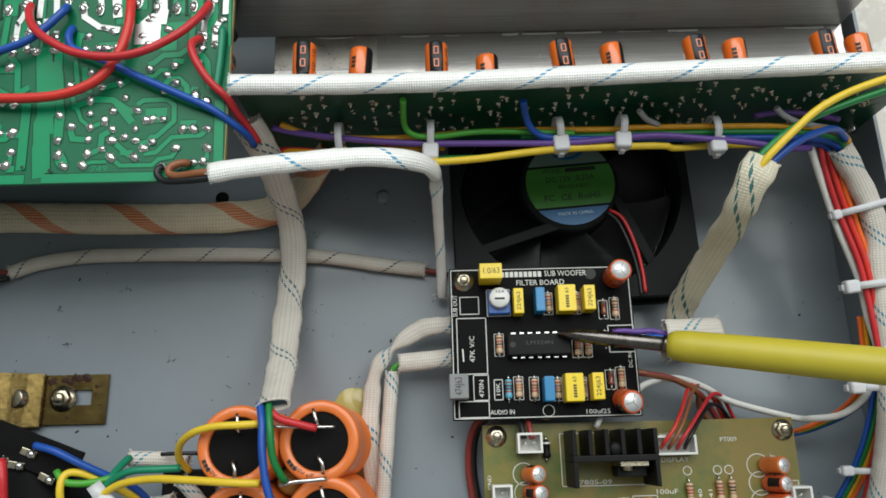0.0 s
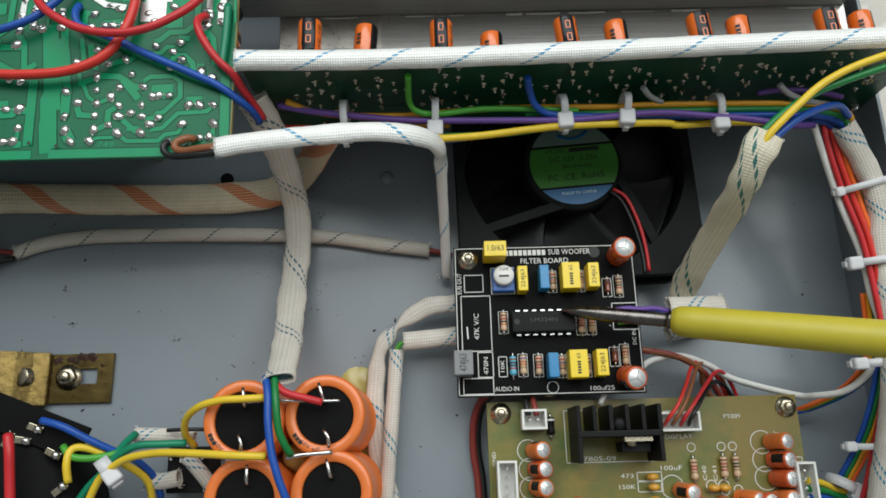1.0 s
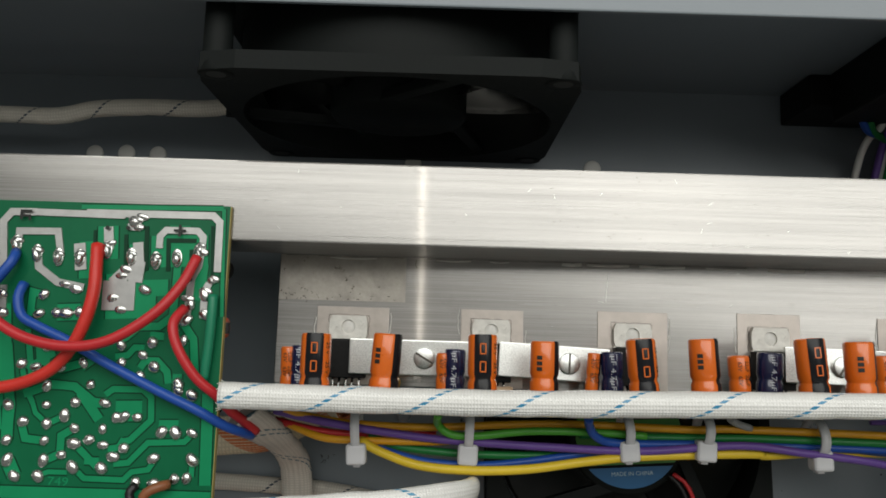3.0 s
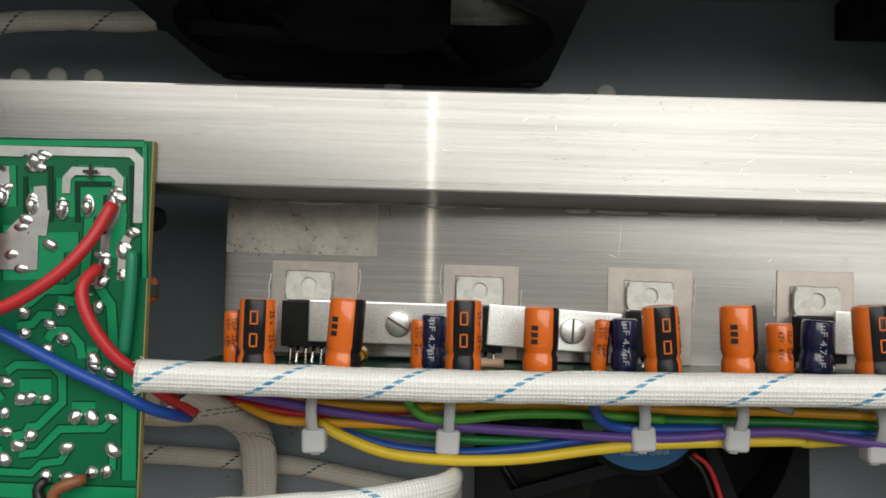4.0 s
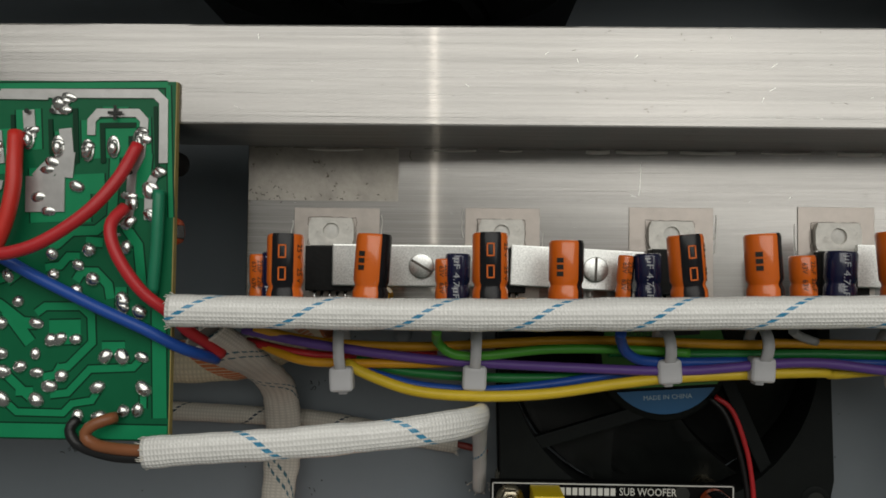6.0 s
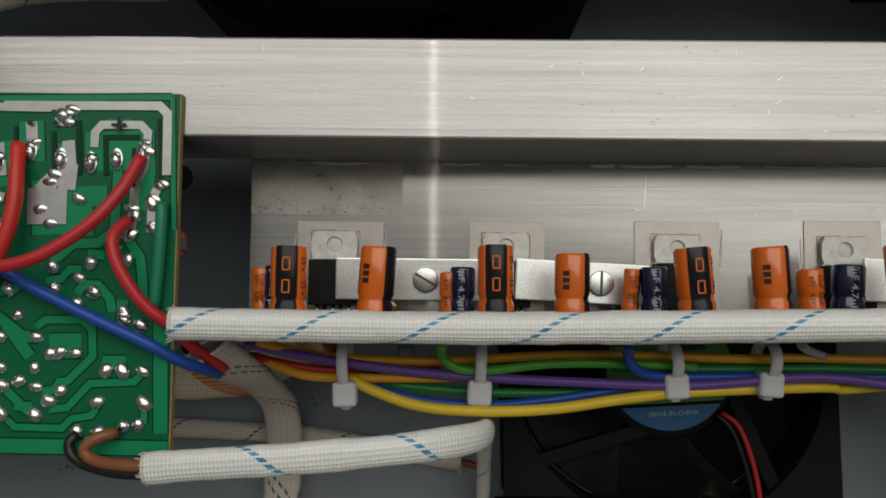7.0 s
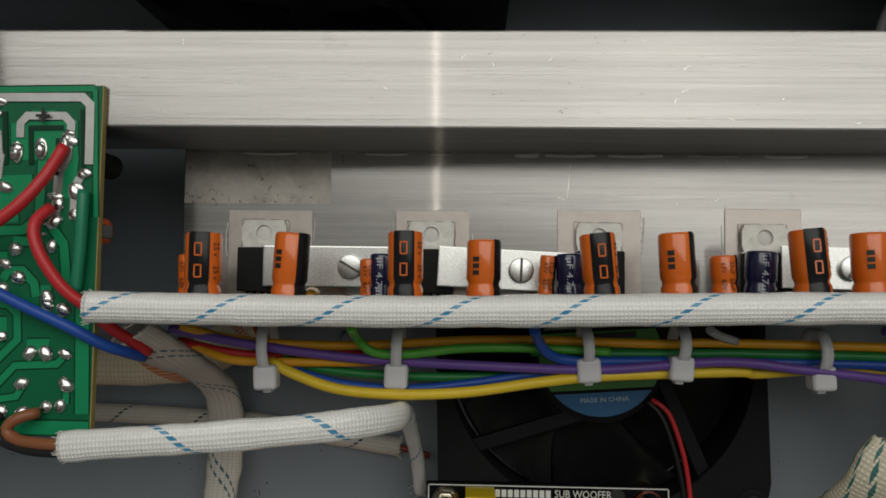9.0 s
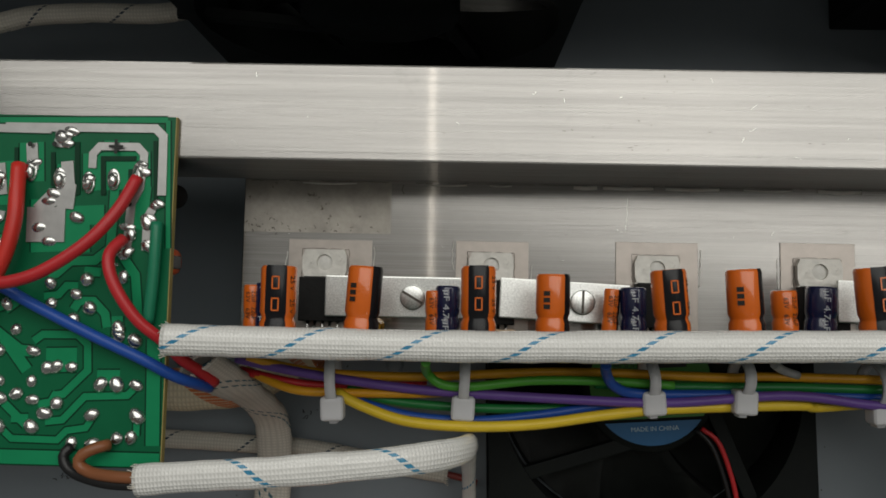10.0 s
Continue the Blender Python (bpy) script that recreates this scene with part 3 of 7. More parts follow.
for p, rm in (((-0.0799, 0.0751, 0.0000), RUBBER), ((-0.0221, 0.0743, 0.0000), PAINT)):
    o = tagged(part("rivet", lathe([(0.0024, 0), (0.0022, 0.0007), (0.0012, 0.0011), (0, 0.0011)], 20), rm), "dark rivet head in the chassis floor", "rivet", "floor rivets")
    o.location = (p[0], p[1], 0)
for p in ((-0.0646, 0.0709), (0.014, 0.0719)):
    o = tagged(part("fan_screw", lathe([(0.0036, 0), (0.0034, 0.0012), (0.002, 0.0024), (0, 0.0026)], 20), BRASS), "round brassy screw head on the rear panel", "screw", "fan screws")
    o.matrix_basis = pose(p[0], REAR + 0.0012, p[1], -90)
grille = thing("fan_grille", "dark wire mesh grille over the fan opening", "grille")
for i in range(13):
    d = (i - 6) * 0.0075
    n = FAN_HOLE * 1.40 - abs(d)
    for q in (45, -45):
        part("bar", cube(-n, n, -0.0003, 0.0003, -0.0007, 0.0007, m=pose(FAN_X, REAR + (0.0019 if q > 0 else 0.0026), FAN_Z, 0, q, 0) @ pose(0, 0, d)), STEEL, grille)
# crumbs of dirt on the floor
bm = bmesh.new()
rng = random.Random(5)
for i in range(190):
    x, y, r = rng.uniform(-0.15, 0.155), rng.uniform(-0.05, 0.075), rng.choice((0.00013, 0.0002, 0.0002, 0.0004))
    lathe([(r, 0.00002), (r * 0.7, 0.0002), (0, 0.0003)], 5, pose(x, y, 0, 0, 0, rng.uniform(0, 90)) @ Matrix.Diagonal((rng.uniform(1, 2.4), 1, 1, 1)), bm)
for cx, cy, cz in ((-0.1406, 0.0586, 0.0000), (-0.0954, 0.0575, 0.0000), (-0.0457, 0.0600, 0.0000), (-0.1296, 0.0233, 0.0000), (-0.0941, 0.0175, 0.0000), (-0.1334, 0.0357, 0.0000), (-0.0736, 0.0084, 0.0000), (-0.1114, 0.0420, 0.0000), (-0.0467, 0.0320, 0.0000)):
    for i in range(rng.choice((2, 4, 6))):
        x, y, q, n = cx + rng.uniform(-0.0016, 0.0016), cy + rng.uniform(-0.0009, 0.0009), rng.uniform(0, 3.1), rng.uniform(0.0004, 0.0012)
        tube([(x, y, 0.00012), (x + n * 0.5 * math.cos(q), y + n * 0.5 * math.sin(q), 0.00018), (x + n * math.cos(q + 0.6), y + n * math.sin(q + 0.6), 0.00012)], 0.00008, seg=4, step=0.0004, bm=bm)
tagged(part("crumbs", bm, INK), "dark specks of dirt scattered on the floor", "dirt", kind="stuff")

# ---------- heatsink ----------
hs = thing("heatsink", "extruded aluminium heatsink bar on a flat mounting flange", "heatsink")
BAR_F, BAR_B, BAR_T, PL = 0.1190, 0.1384, 0.0580, 0.0340
bm = bmesh.new()
box(bm, -0.26, 0.1335, BAR_F, BAR_B, PL + 0.0001, BAR_T, bevel=0.0004)
part("bar", bm, ALU, hs)
part("flange", cube(-0.055, 0.1338, 0.0848, BAR_B - 0.001, PL - 0.0030, PL, bevel=0.0002), ALU, hs)
for x in (-0.235, 0.045, 0.118):
    part("leg", cube(x, x + 0.008, BAR_F + 0.003, BAR_B - 0.003, 0, PL - 0.003 if x > -0.1 else PL), ALU, hs)
# old adhesive along the joint
bm = bmesh.new()
rng = random.Random(8)
x = -0.05
while x < 0.13:
    n = rng.uniform(0.004, 0.016)
    if rng.random() < 0.55:
        tube([(x, BAR_F - 0.0007, PL), (x + n / 2, BAR_F - 0.0009, PL + 0.0001), (x + n, BAR_F - 0.0007, PL)], rng.uniform(0.00012, 0.0005), 0.0001, seg=6, bm=bm)
    x += n + rng.uniform(0.001, 0.006)
tagged(part("adhesive", bm, GREASE, hs, "dried whitish adhesive along the joint"), kind="stuff")
bm = bmesh.new()
box(bm, -0.0548, -0.0212, 0.1068, 0.1188, PL + 0.00003, PL + 0.00007)
part("tape_residue", bm, RESIDUE, hs, "dirty square of old tape residue")
bm = bmesh.new()
x = -0.0535
while x < 0.133:
    n = rng.choice((rng.uniform(0.0006, 0.002), rng.uniform(0.001, 0.004)))
    if rng.random() < 0.92:
        m = 4
        strip(bm, [(x + n * i / m, BAR_F - 0.00030 + rng.uniform(-0.00010, 0.00008)) for i in range(m + 1)], rng.uniform(0.00006, 0.00016), PL + 0.00008, 0.00003)
    x += n + rng.choice((0, 0, 0, rng.uniform(0.0002, 0.004)))
for i in range(34):
    k = rng.random()
    x = rng.gauss(-0.0492, 0.0028) if k < 0.4 else rng.gauss(-0.0335, 0.0060) if k < 0.7 else rng.uniform(-0.0545, -0.022)
    y = min(0.1185, max(0.1045, rng.gauss(0.1078, 0.0014) if k < 0.75 else rng.uniform(0.1065, 0.118)))
    x = max(-0.0545, x)
    q, n = rng.uniform(0, 3.1), rng.uniform(0.0002, 0.0009)
    strip(bm, [(x, y), (x + n * 0.5 * math.cos(q), y + n * 0.5 * math.sin(q)), (x + n * math.cos(q + 0.7), y + n * math.sin(q + 0.7))], rng.uniform(0.00008, 0.00022), PL + 0.00008, 0.00003)
for i in range(34):
    x, y = rng.choice((rng.gauss(0.018, 0.010), rng.gauss(0.030, 0.008), rng.uniform(-0.05, 0.12))), rng.uniform(0.1215, 0.1380)
    q, n = rng.uniform(0, 3.1), rng.uniform(0.0002, 0.0008)
    strip(bm, [(x, y), (x + n * math.cos(q), y + n * 0.6 * math.sin(q))], rng.uniform(0.00006, 0.00014), BAR_T + 0.00002, 0.00003)
strip(bm, [(-0.0185, 0.1182), (-0.0188, 0.1170), (-0.0183, 0.1160)], 0.0002, PL + 0.00008, 0.00003)
tagged(part("grime", bm, GRIME_SLOT, hs, "dark flecks and smears of grime"), kind="stuff")
# drawn lines of the extrusion die
bm = bmesh.new()
for i in range(40):
    y = rng.choice((rng.uniform(0.1196, 0.1382), rng.gauss(0.1292, 0.0007), rng.gauss(0.1207, 0.0006)))
    y = min(0.1380, max(0.1195, y))
    x = rng.uniform(-0.20, 0.08)
    strip(bm, [(x, y), (min(0.133, x + rng.uniform(0.02, 0.11)), y)], rng.uniform(0.00004, 0.00010), BAR_T - 0.00001, 0.00003)
for i in range(18):
    y, x = rng.uniform(0.1065, 0.1185), rng.uniform(-0.02, 0.09)
    strip(bm, [(x, y), (min(0.133, x + rng.uniform(0.01, 0.06)), y)], rng.uniform(0.00005, 0.0001), PL - 0.00001, 0.00003)
tagged(part("die_line", bm, DIELINE, hs, "fine dark lines drawn by the extrusion die"), kind="stuff")
# scratches and burrs
bm = bmesh.new()
for i in range(38):
    x, y, n = rng.uniform(-0.05, 0.13), rng.choice((rng.uniform(0.120, 0.138), rng.uniform(0.100, 0.118))), rng.uniform(0.0006, 0.003)
    z = BAR_T if y > BAR_F else PL
    q = rng.uniform(0, 3.14)
    strip(bm, [(x, y), (x + n * 0.5 * math.cos(q), min(max(y + n * 0.5 * math.sin(q), y - 0.001), y + 0.001))], rng.uniform(0.00004, 0.00010), z + 0.00002, 0.00002)
a, b = (0.0327, 0.1161, 0.0340), (0.0322, 0.1086, 0.0340)
strip(bm, [a[:2], ((a[0] + b[0]) / 2 + 0.0001, (a[1] + b[1]) / 2), b[:2]], 0.00010, PL + 0.00002, 0.00002)
tagged(part("scratch", bm, SOLDER, hs, "fine bright scratches"), kind="stuff")

# ---------- amplifier board standing on edge ----------
PY = 0.0815
amp = thing("amplifier_board", "long green circuit board standing on edge, solder side out", "circuit board")
amp.matrix_basis = pose(-0.0575, PY, 0, 0, 0, 0.95) @ pose(0.0575, -PY, 0)
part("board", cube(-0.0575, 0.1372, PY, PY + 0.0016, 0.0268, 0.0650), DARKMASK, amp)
part("board_edge_strip", cube(-0.0575, 0.1372, PY + 0.00005, PY + 0.00155, 0.0650, 0.06515), FR4, amp)
rng = random.Random(21)
# one channel's clipped leads, millimetres across and up; five channels alike
LEADS = ((-4.0, 62.6), (1.1, 62.4), (-3.0, 58.3), (1.0, 57.4), (-5.8, 53.7), (-2.2, 52.6), (-9.5, 49.9), (-5.6, 50.1), (0.8, 48.5), (4.0, 45.4), (7.3, 43.3), (-6.5, 46.0), (-4.0, 43.2), (-9.5, 41.3), (8.4, 57.7),
         (14.7, 58.2), (9.0, 53.2), (14.7, 53.8), (12.1, 49.2), (14.9, 48.3), (14.9, 45.7), (19.9, 55.1), (19.9, 50.9), (22.9, 51.1), (16.4, 57.6), (1.1, 38.9), (5.5, 39.0), (14.7, 40.5))
k = 0
for ch in range(5):
    for u, w in LEADS:
        x, z = -0.0355 + 0.03725 * ch + u / 1000 + rng.uniform(-0.0004, 0.0004), w / 1000 + rng.uniform(-0.0004, 0.0004)
        if x > 0.1355:
            continue
        share("solder_joint", STUBS[k % 4], pose(x, PY, z, 90, 0, 0) @ Matrix.Diagonal((rng.uniform(0.75, 1.25), rng.uniform(0.7, 0.95), rng.uniform(0.6, 1.1), 1)) @ pose(0, 0, 0, rng.uniform(-14, 14), rng.uniform(-14, 14), rng.uniform(0, 360)), amp)
        k += 1
bm = bmesh.new()
for i in range(60):
    x, z = rng.uniform(-0.05, 0.13), rng.uniform(0.034, 0.060)
    n, q = rng.uniform(0.003, 0.012), rng.choice((0, 0, 1.57, 0.785))
    m = Matrix(((1, 0, 0, 0), (0, 0, -1, PY), (0, 1, 0, 0), (0, 0, 0, 1)))
    b2 = bmesh.new()
    strip(b2, [(x, z), (min(0.1365, x + n * math.cos(q)), min(0.063, z + n * math.sin(q)))], 0.0011, 0.00001, 0.00004)
    bmesh.ops.transform(b2, verts=b2.verts, matrix=m)
    me = bpy.data.meshes.new("t")
    b2.to_mesh(me)
    b2.free()
    bm.from_mesh(me)
    bpy.data.meshes.remove(me)
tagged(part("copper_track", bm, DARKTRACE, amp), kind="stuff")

screw("screw", pose(0.1340, PY, 0.0285, 90), 0.0017, 0.0022, SOLDER, amp, slot=False)
p = (0.1295, 0.0815, 0.0447)
part("mounting_hole", lathe([(0.0017, 0.00006), (0.0011, 0.00008)], 18, pose(p[0], PY, p[2], 90)), FR4, amp)
# Flat black disc on the board, painting the hole's dark inside.
part("mounting_hole", lathe([(0.0011, 0.00007), (0, 0.00007)], 18, pose(p[0], PY, p[2], 90)), INK, amp)
# amplifier chips lying on the flange, leads into the board
IC_X = [-0.0358, 0.0018, 0.0390, 0.0752, 0.1125]


def chip(x):
    c = thing("amplifier_chip", "black power chip with greased metal tab, flat on the flange", "chip", "amplifier chips", at=(x, 0, PL))
    part("body", cube(-0.0051, 0.0051, 0.0868, 0.0966, 0.0006, 0.0045, bevel=0.0003), EPOXY, c)
    bm = bmesh.new()
    seg, r = 20, 0.0018
    inner = [(r * math.cos(2 * math.pi * i / seg), 0.1000 + r * math.sin(2 * math.pi * i / seg)) for i in range(seg)]
    outer = []
    for i in range(seg):
        cx, sy = math.cos(2 * math.pi * i / seg), math.sin(2 * math.pi * i / seg)
        k = 1 / max(abs(cx) / 0.0050, abs(sy) / 0.0032)
        outer.append((cx * k, 0.0997 + sy * k))
    for z0, z1 in ((0.0004, 0.0017),):
        vs = [[bm.verts.new((px, py, z)) for px, py in ring] for ring, z in ((outer, z0), (outer, z1), (inner, z1), (inner, z0))]
        for a, b in zip(vs, vs[1:]):
            for i in range(seg):
                bm.faces.new((a[i], a[(i + 1) % seg], b[(i + 1) % seg], b[i]))
    part("tab", bm, TABM, c)
    part("hole_filling", lathe([(0.0018, 0.0010), (0.0010, 0.0013), (0, 0.0013)], 20, pose(0, 0.1000, 0)), GREASE, c, "pale grease in the tab hole")
    part("tab_root", cube(-0.0050, 0.0050, 0.0940, 0.0968, 0.0004, 0.0017), TABM, c)
    for i in range(5):
        lx = (i - 2) * 0.0017
        part("lead", tube([(lx, 0.0868, 0.002), (lx, 0.0850, 0.0022 + 0.001 * (i % 2)), (lx, PY + 0.0008, 0.0024 + 0.002 * (i % 2))], 0.00038, seg=6), SOLDER, c)
    return c


for x in IC_X:
    chip(x)
rng = random.Random(3)
for x, w0, w1, y1 in ((-0.0358, 0.0085, 0.0105, 0.1052), (0.0018, 0.0080, 0.0085, 0.1055), (0.0390, 0.0090, 0.0095, 0.1060), (0.0752, 0.0082, 0.0085, 0.1065), (0.1125, 0.0082, 0.0085, 0.1062)):
    o = tagged(part("mica_sheet", cube(x - w0, x + w1, 0.0850, y1, PL + 0.00005, PL + 0.00025, bevel=0.00008), MICA), "thin greased mica insulating sheet on the flange", "insulator", "mica sheets")
    # Pale ridges: grease, and the highlight along the mica's edge put into their colour.
    bm = bmesh.new()
    for k in range(2):
        side = rng.choice((-1, 1))
        ox = x - w0 - rng.uniform(0.0000, 0.0004) if side < 0 else x + w1 + rng.uniform(0.0000, 0.0004)
        ya, n = 0.094 + rng.uniform(0, 0.005), rng.randrange(5, 9)
        run = [(ox + side * 0.0004 * math.sin(i * 0.42) + rng.uniform(-0.00012, 0.00012), min(ya + i * 0.0011, y1 + 0.0006), PL + 0.00005) for i in range(n)]
        if run[-1][1] > y1 - 0.001 and k:
            run += [(ox - side * 0.0012, y1 + 0.0007, PL + 0.00005), (ox - side * 0.0035, y1 + 0.0005, PL + 0.00005)]
        tube(run, rng.uniform(0.00006, 0.00013), 0.00006, seg=6, step=0.0006, bm=bm)
    tagged(part("grease_smear", bm, GREASE), "thin pale ridge of grease and painted highlight beside a mica sheet", "grease", "grease smears")
    # Thin dark jagged outline on three sides of the tab.
    bm = bmesh.new()
    for a, b in (((x - 0.0053, 0.0966), (x - 0.0053, 0.1030)), ((x - 0.0053, 0.1031), (x + 0.0052, 0.1030)), ((x + 0.0053, 0.1030), (x + 0.0053, 0.0966))):
        n = 9
        strip(bm, [(a[0] + (b[0] - a[0]) * i / n + rng.uniform(-0.00016, 0.00016), a[1] + (b[1] - a[1]) * i / n + rng.uniform(-0.00016, 0.00016)) for i in range(n + 1)], rng.uniform(0.0001, 0.0002), PL + 0.00025, 0.00004)
    tagged(part("grime_line", bm, GRIME_SLOT), "dark cracked line round a chip tab", "grime", "grime lines")


def clamp(x0, x1, y0, y1, screw_x, screw_y, turn, slot, tip):
    c = thing("clamp_plate", "zinc plated steel clamp plate screwed over the chips", "clamp", "clamp plates")
    c.matrix_basis = pose((x0 + x1) / 2, (y0 + y1) / 2, PL + 0.0046, tip, 0, turn)
    w, h = (x1 - x0) / 2, (y1 - y0) / 2
    part("plate", cube(-w, w, -h, h, 0, 0.0012, bevel=0.0003), STEEL, c)
    screw("screw", pose(screw_x - (x0 + x1) / 2, screw_y - (y0 + y1) / 2, 0.0012, 0, 0, slot), 0.0027, 0.0012, STEEL, c)
    part("spacer", lathe([(0.0025, -0.0045), (0.0025, 0), (0, 0)], 16, pose(screw_x - (x0 + x1) / 2, screw_y - (y0 + y1) / 2, 0)), STEEL, c)
    return c


clamp(-0.0348, -0.0012, 0.0880, 0.0970, -0.0155, 0.0925, 0, -30, 1.5)
clamp(0.0035, 0.0320, 0.0878, 0.0966, 0.0215, 0.0922, -2.5, 90, -2.5)
clamp(0.0770, 0.1085, 0.0886, 0.0978, 0.0915, 0.0932, -1, 60, -2)

# ---------- electrolytic capacitors that lie out from the board ----------


def lying_cap(x, z, r, n, style, yaw=0.0, droop=0.0, roll=0.0):
    y0 = 0.0834 + 0.0165 * (x + 0.0575)
    lab = {"stripe": "orange electrolytic capacitor with black stripe, lying on its side", "plain": "orange electrolytic capacitor lying on its side",
           "small": "small orange electrolytic capacitor lying on its side", "navy": "small navy blue electrolytic capacitor lying on its side"}[style]
    c = thing("capacitor", lab, "capacitor", "lying capacitors")
    c.matrix_basis = pose(x, y0, z, -90 + droop, 0, yaw) @ pose(0, 0, 0, 0, 0, roll)
    body = NAVY if style == "navy" else ORANGE
    bm = lathe([(0, 0), (r * 0.8, 0), (r * 0.95, 0.0004), (r, 0.0012), (r, 0.0034), (r * 0.90, 0.0042), (r * 0.90, 0.0046), (r, 0.0054), (r, n - 0.0006), (r * 0.93, n - 0.0001), (r * 0.80, n), (r * 0.78, n - 0.0002)], 32)
    part("can_sleeve", bm, body, c)
    part("can_end", lathe([(r * 0.79, n - 0.0002), (r * 0.79, n - 0.0001), (0, n - 0.0001)], 24), CANTOP, c)
    # up is local -y after lying down
    band = {"stripe": (-130, -60), "plain": (-58, 10), "small": (-50, 5), "navy": (-30, 0)}[style]
    if style != "navy":
        bm = bmesh.new()
        prof = [(r * 1.012, 0.0012), (r * 1.012, 0.0034), (r * 0.915, 0.0042), (r * 0.915, 0.0046), (r * 1.012, 0.0054), (r * 1.012, n - 0.0006), (r * 0.945, n + 0.00003)]
        q0, q1 = radians(band[0]), radians(band[1])
        cols = []
        for i in range(15):
            q = q0 + (q1 - q0) * i / 14
            cols.append([bm.verts.new((rr * math.cos(q), rr * math.sin(q), h)) for rr, h in prof])
        for a, b in zip(cols, cols[1:]):
            for i in range(len(prof) - 1):
                bm.faces.new((a[i], b[i], b[i + 1], a[i + 1])).smooth = True
        part("stripe", bm, BLACKBAND, c)

    def on_side(body_text, deg, h, size, width, material, turn=90):
        m = pose(0, 0, 0, 0, 0, deg + 90) @ pose(0, -r - 0.00003, h, 90, 0, 0) @ pose(0, 0, 0, 0, 0, turn)
        letters(body_text, size, m, material, c, "print", width)

    if style == "stripe":
        for h in (n - 0.0032, n - 0.0072):
            bm = bmesh.new()
            frame_line(bm, -0.0006, 0.0006, -0.0011, 0.0011, 0, 0.00025)
            o = part("polarity_mark", bm, ORANGE, c)
            o.matrix_basis = pose(0, 0, 0, 0, 0, -95 + 90) @ pose(0, -r * 1.016 - 0.00004, h, 90, 0, 0)
        on_side("25 v", -38, n - 0.0032, 0.0017, 0.0026, INK, -90)
        on_side("25 v", -38, n - 0.0075, 0.0017, 0.0026, INK, -90)
    elif style == "plain":
        bm = bmesh.new()
        for i in range(3):
            strip(bm, [(-0.0018 + i * 0.0013, 0), (-0.0009 + i * 0.0013, 0)], 0.0013, 0)
        o = part("maker_mark", bm, INK, c)
        o.matrix_basis = pose(0, 0, 0, 0, 0, -120 + 90) @ pose(0, -r - 0.00005, n - 0.0052, 90, 0, 0) @ pose(0, 0, 0, 0, 0, -90)
    elif style == "navy":
        on_side("\u00b5F 4.7\u00b5F", -96, n - 0.0050, 0.0018, 0.0082, LIGHTBLUE, -90)
    else:
        for h in (n - 0.0026, n - 0.0060):
            on_side("22uF", -72, h, 0.0014, 0.0026, INK, -90)
            on_side("63V", -108, h, 0.0014, 0.0022, INK, -90)
    for lx in (-0.0012, 0.0012):
        part("lead", lathe([(0.0003, -0.0012), (0.0003, 0), (0, 0)], 8, pose(lx, 0, 0)), SOLDER, c)
    return c


STRIPES = [(-0.0394, 0.0630, 0.0141, -0.1, 0, 8), (-0.0017, 0.0600, 0.0143, 0.5, 0, 4), (0.0355, 0.0595, 0.0138, 5.2, 2, 6), (0.0750, 0.0585, 0.0144, 5.1, 0, 6), (0.1130, 0.0575, 0.0150, 3, 0, 0)]
for x, z, n, yaw, dr, roll in STRIPES:
    lying_cap(x, z, 0.00335, n, "stripe", yaw, dr, roll)
PLAINS = [(-0.0244, 0.0588, 0.0143, -3.3, 0, 0), (0.0131, 0.0545, 0.0130, -0.4, 0, 3), (0.0506, 0.0567, 0.0140, 3.3, 0, -3), (0.0867, 0.0567, 0.0138, 2.1, 0, 5), (0.1235, 0.0568, 0.0140, 3, 0, 0)]
for x, z, n, yaw, dr, roll in PLAINS:
    lying_cap(x, z, 0.00335, n, "plain", yaw, dr, roll)
for x, r, n, yaw in ((-0.0486, 0.0020, 0.0109, 1), (-0.0104, 0.0019, 0.0098, 1), (0.0260, 0.0017, 0.0103, -4), (0.0628, 0.0027, 0.0101, 2.6), (0.0985, 0.0022, 0.0105, 1)):
    lying_cap(x, 0.0462, r, n, "small", yaw)
for x, r, n, yaw in ((-0.0458, 0.0025, 0.0113, -1), (-0.0079, 0.0026, 0.0108, -1), (0.0311, 0.0027, 0.0106, 1), (0.0696, 0.0031, 0.0109, -2.7), (0.1053, 0.0028, 0.0112, 1)):
    lying_cap(x, 0.0465, r, n, "navy", yaw)
o = tagged(part("disc_capacitor", lathe([(0, 0.0014), (0.0012, 0.0012), (0.0018, 0.0), (0.0012, -0.0012), (0, -0.0014)], 16), CERAMIC), "amber dipped disc capacitor behind the board", "capacitor")
o.location = (-0.0229, 0.0862, 0.0440)
o2 = tagged(part("resistor", lathe([(0, -0.003), (0.0009, -0.003), (0.0011, -0.002), (0.0009, 0), (0.0011, 0.002), (0.0009, 0.003), (0, 0.003)], 12), TAN), "tan resistor behind the board", "resistor")
o2.matrix_basis = pose(0.004, 0.0850, 0.042, 0, 90, 0)

# the white sleeve along the board's top edge
sleeve([(-0.0590, 0.0838, 0.0672), (-0.030, 0.0836, 0.0664), (0.0, 0.0837, 0.0664), (0.03, 0.0843, 0.0664), (0.06, 0.0850, 0.0666), (0.09, 0.0856, 0.0668), (0.122, 0.0864, 0.0670), (0.1385, 0.0868, 0.0672), (0.165, 0.0868, 0.0660), (0.20, 0.086, 0.06)],
       0.0029, 0.0024, WHITE_BRAID, "white braided sleeve with blue dashed tracer, along the board's top edge", 0.055)

# ---------- power board ----------
PZ = 0.0592
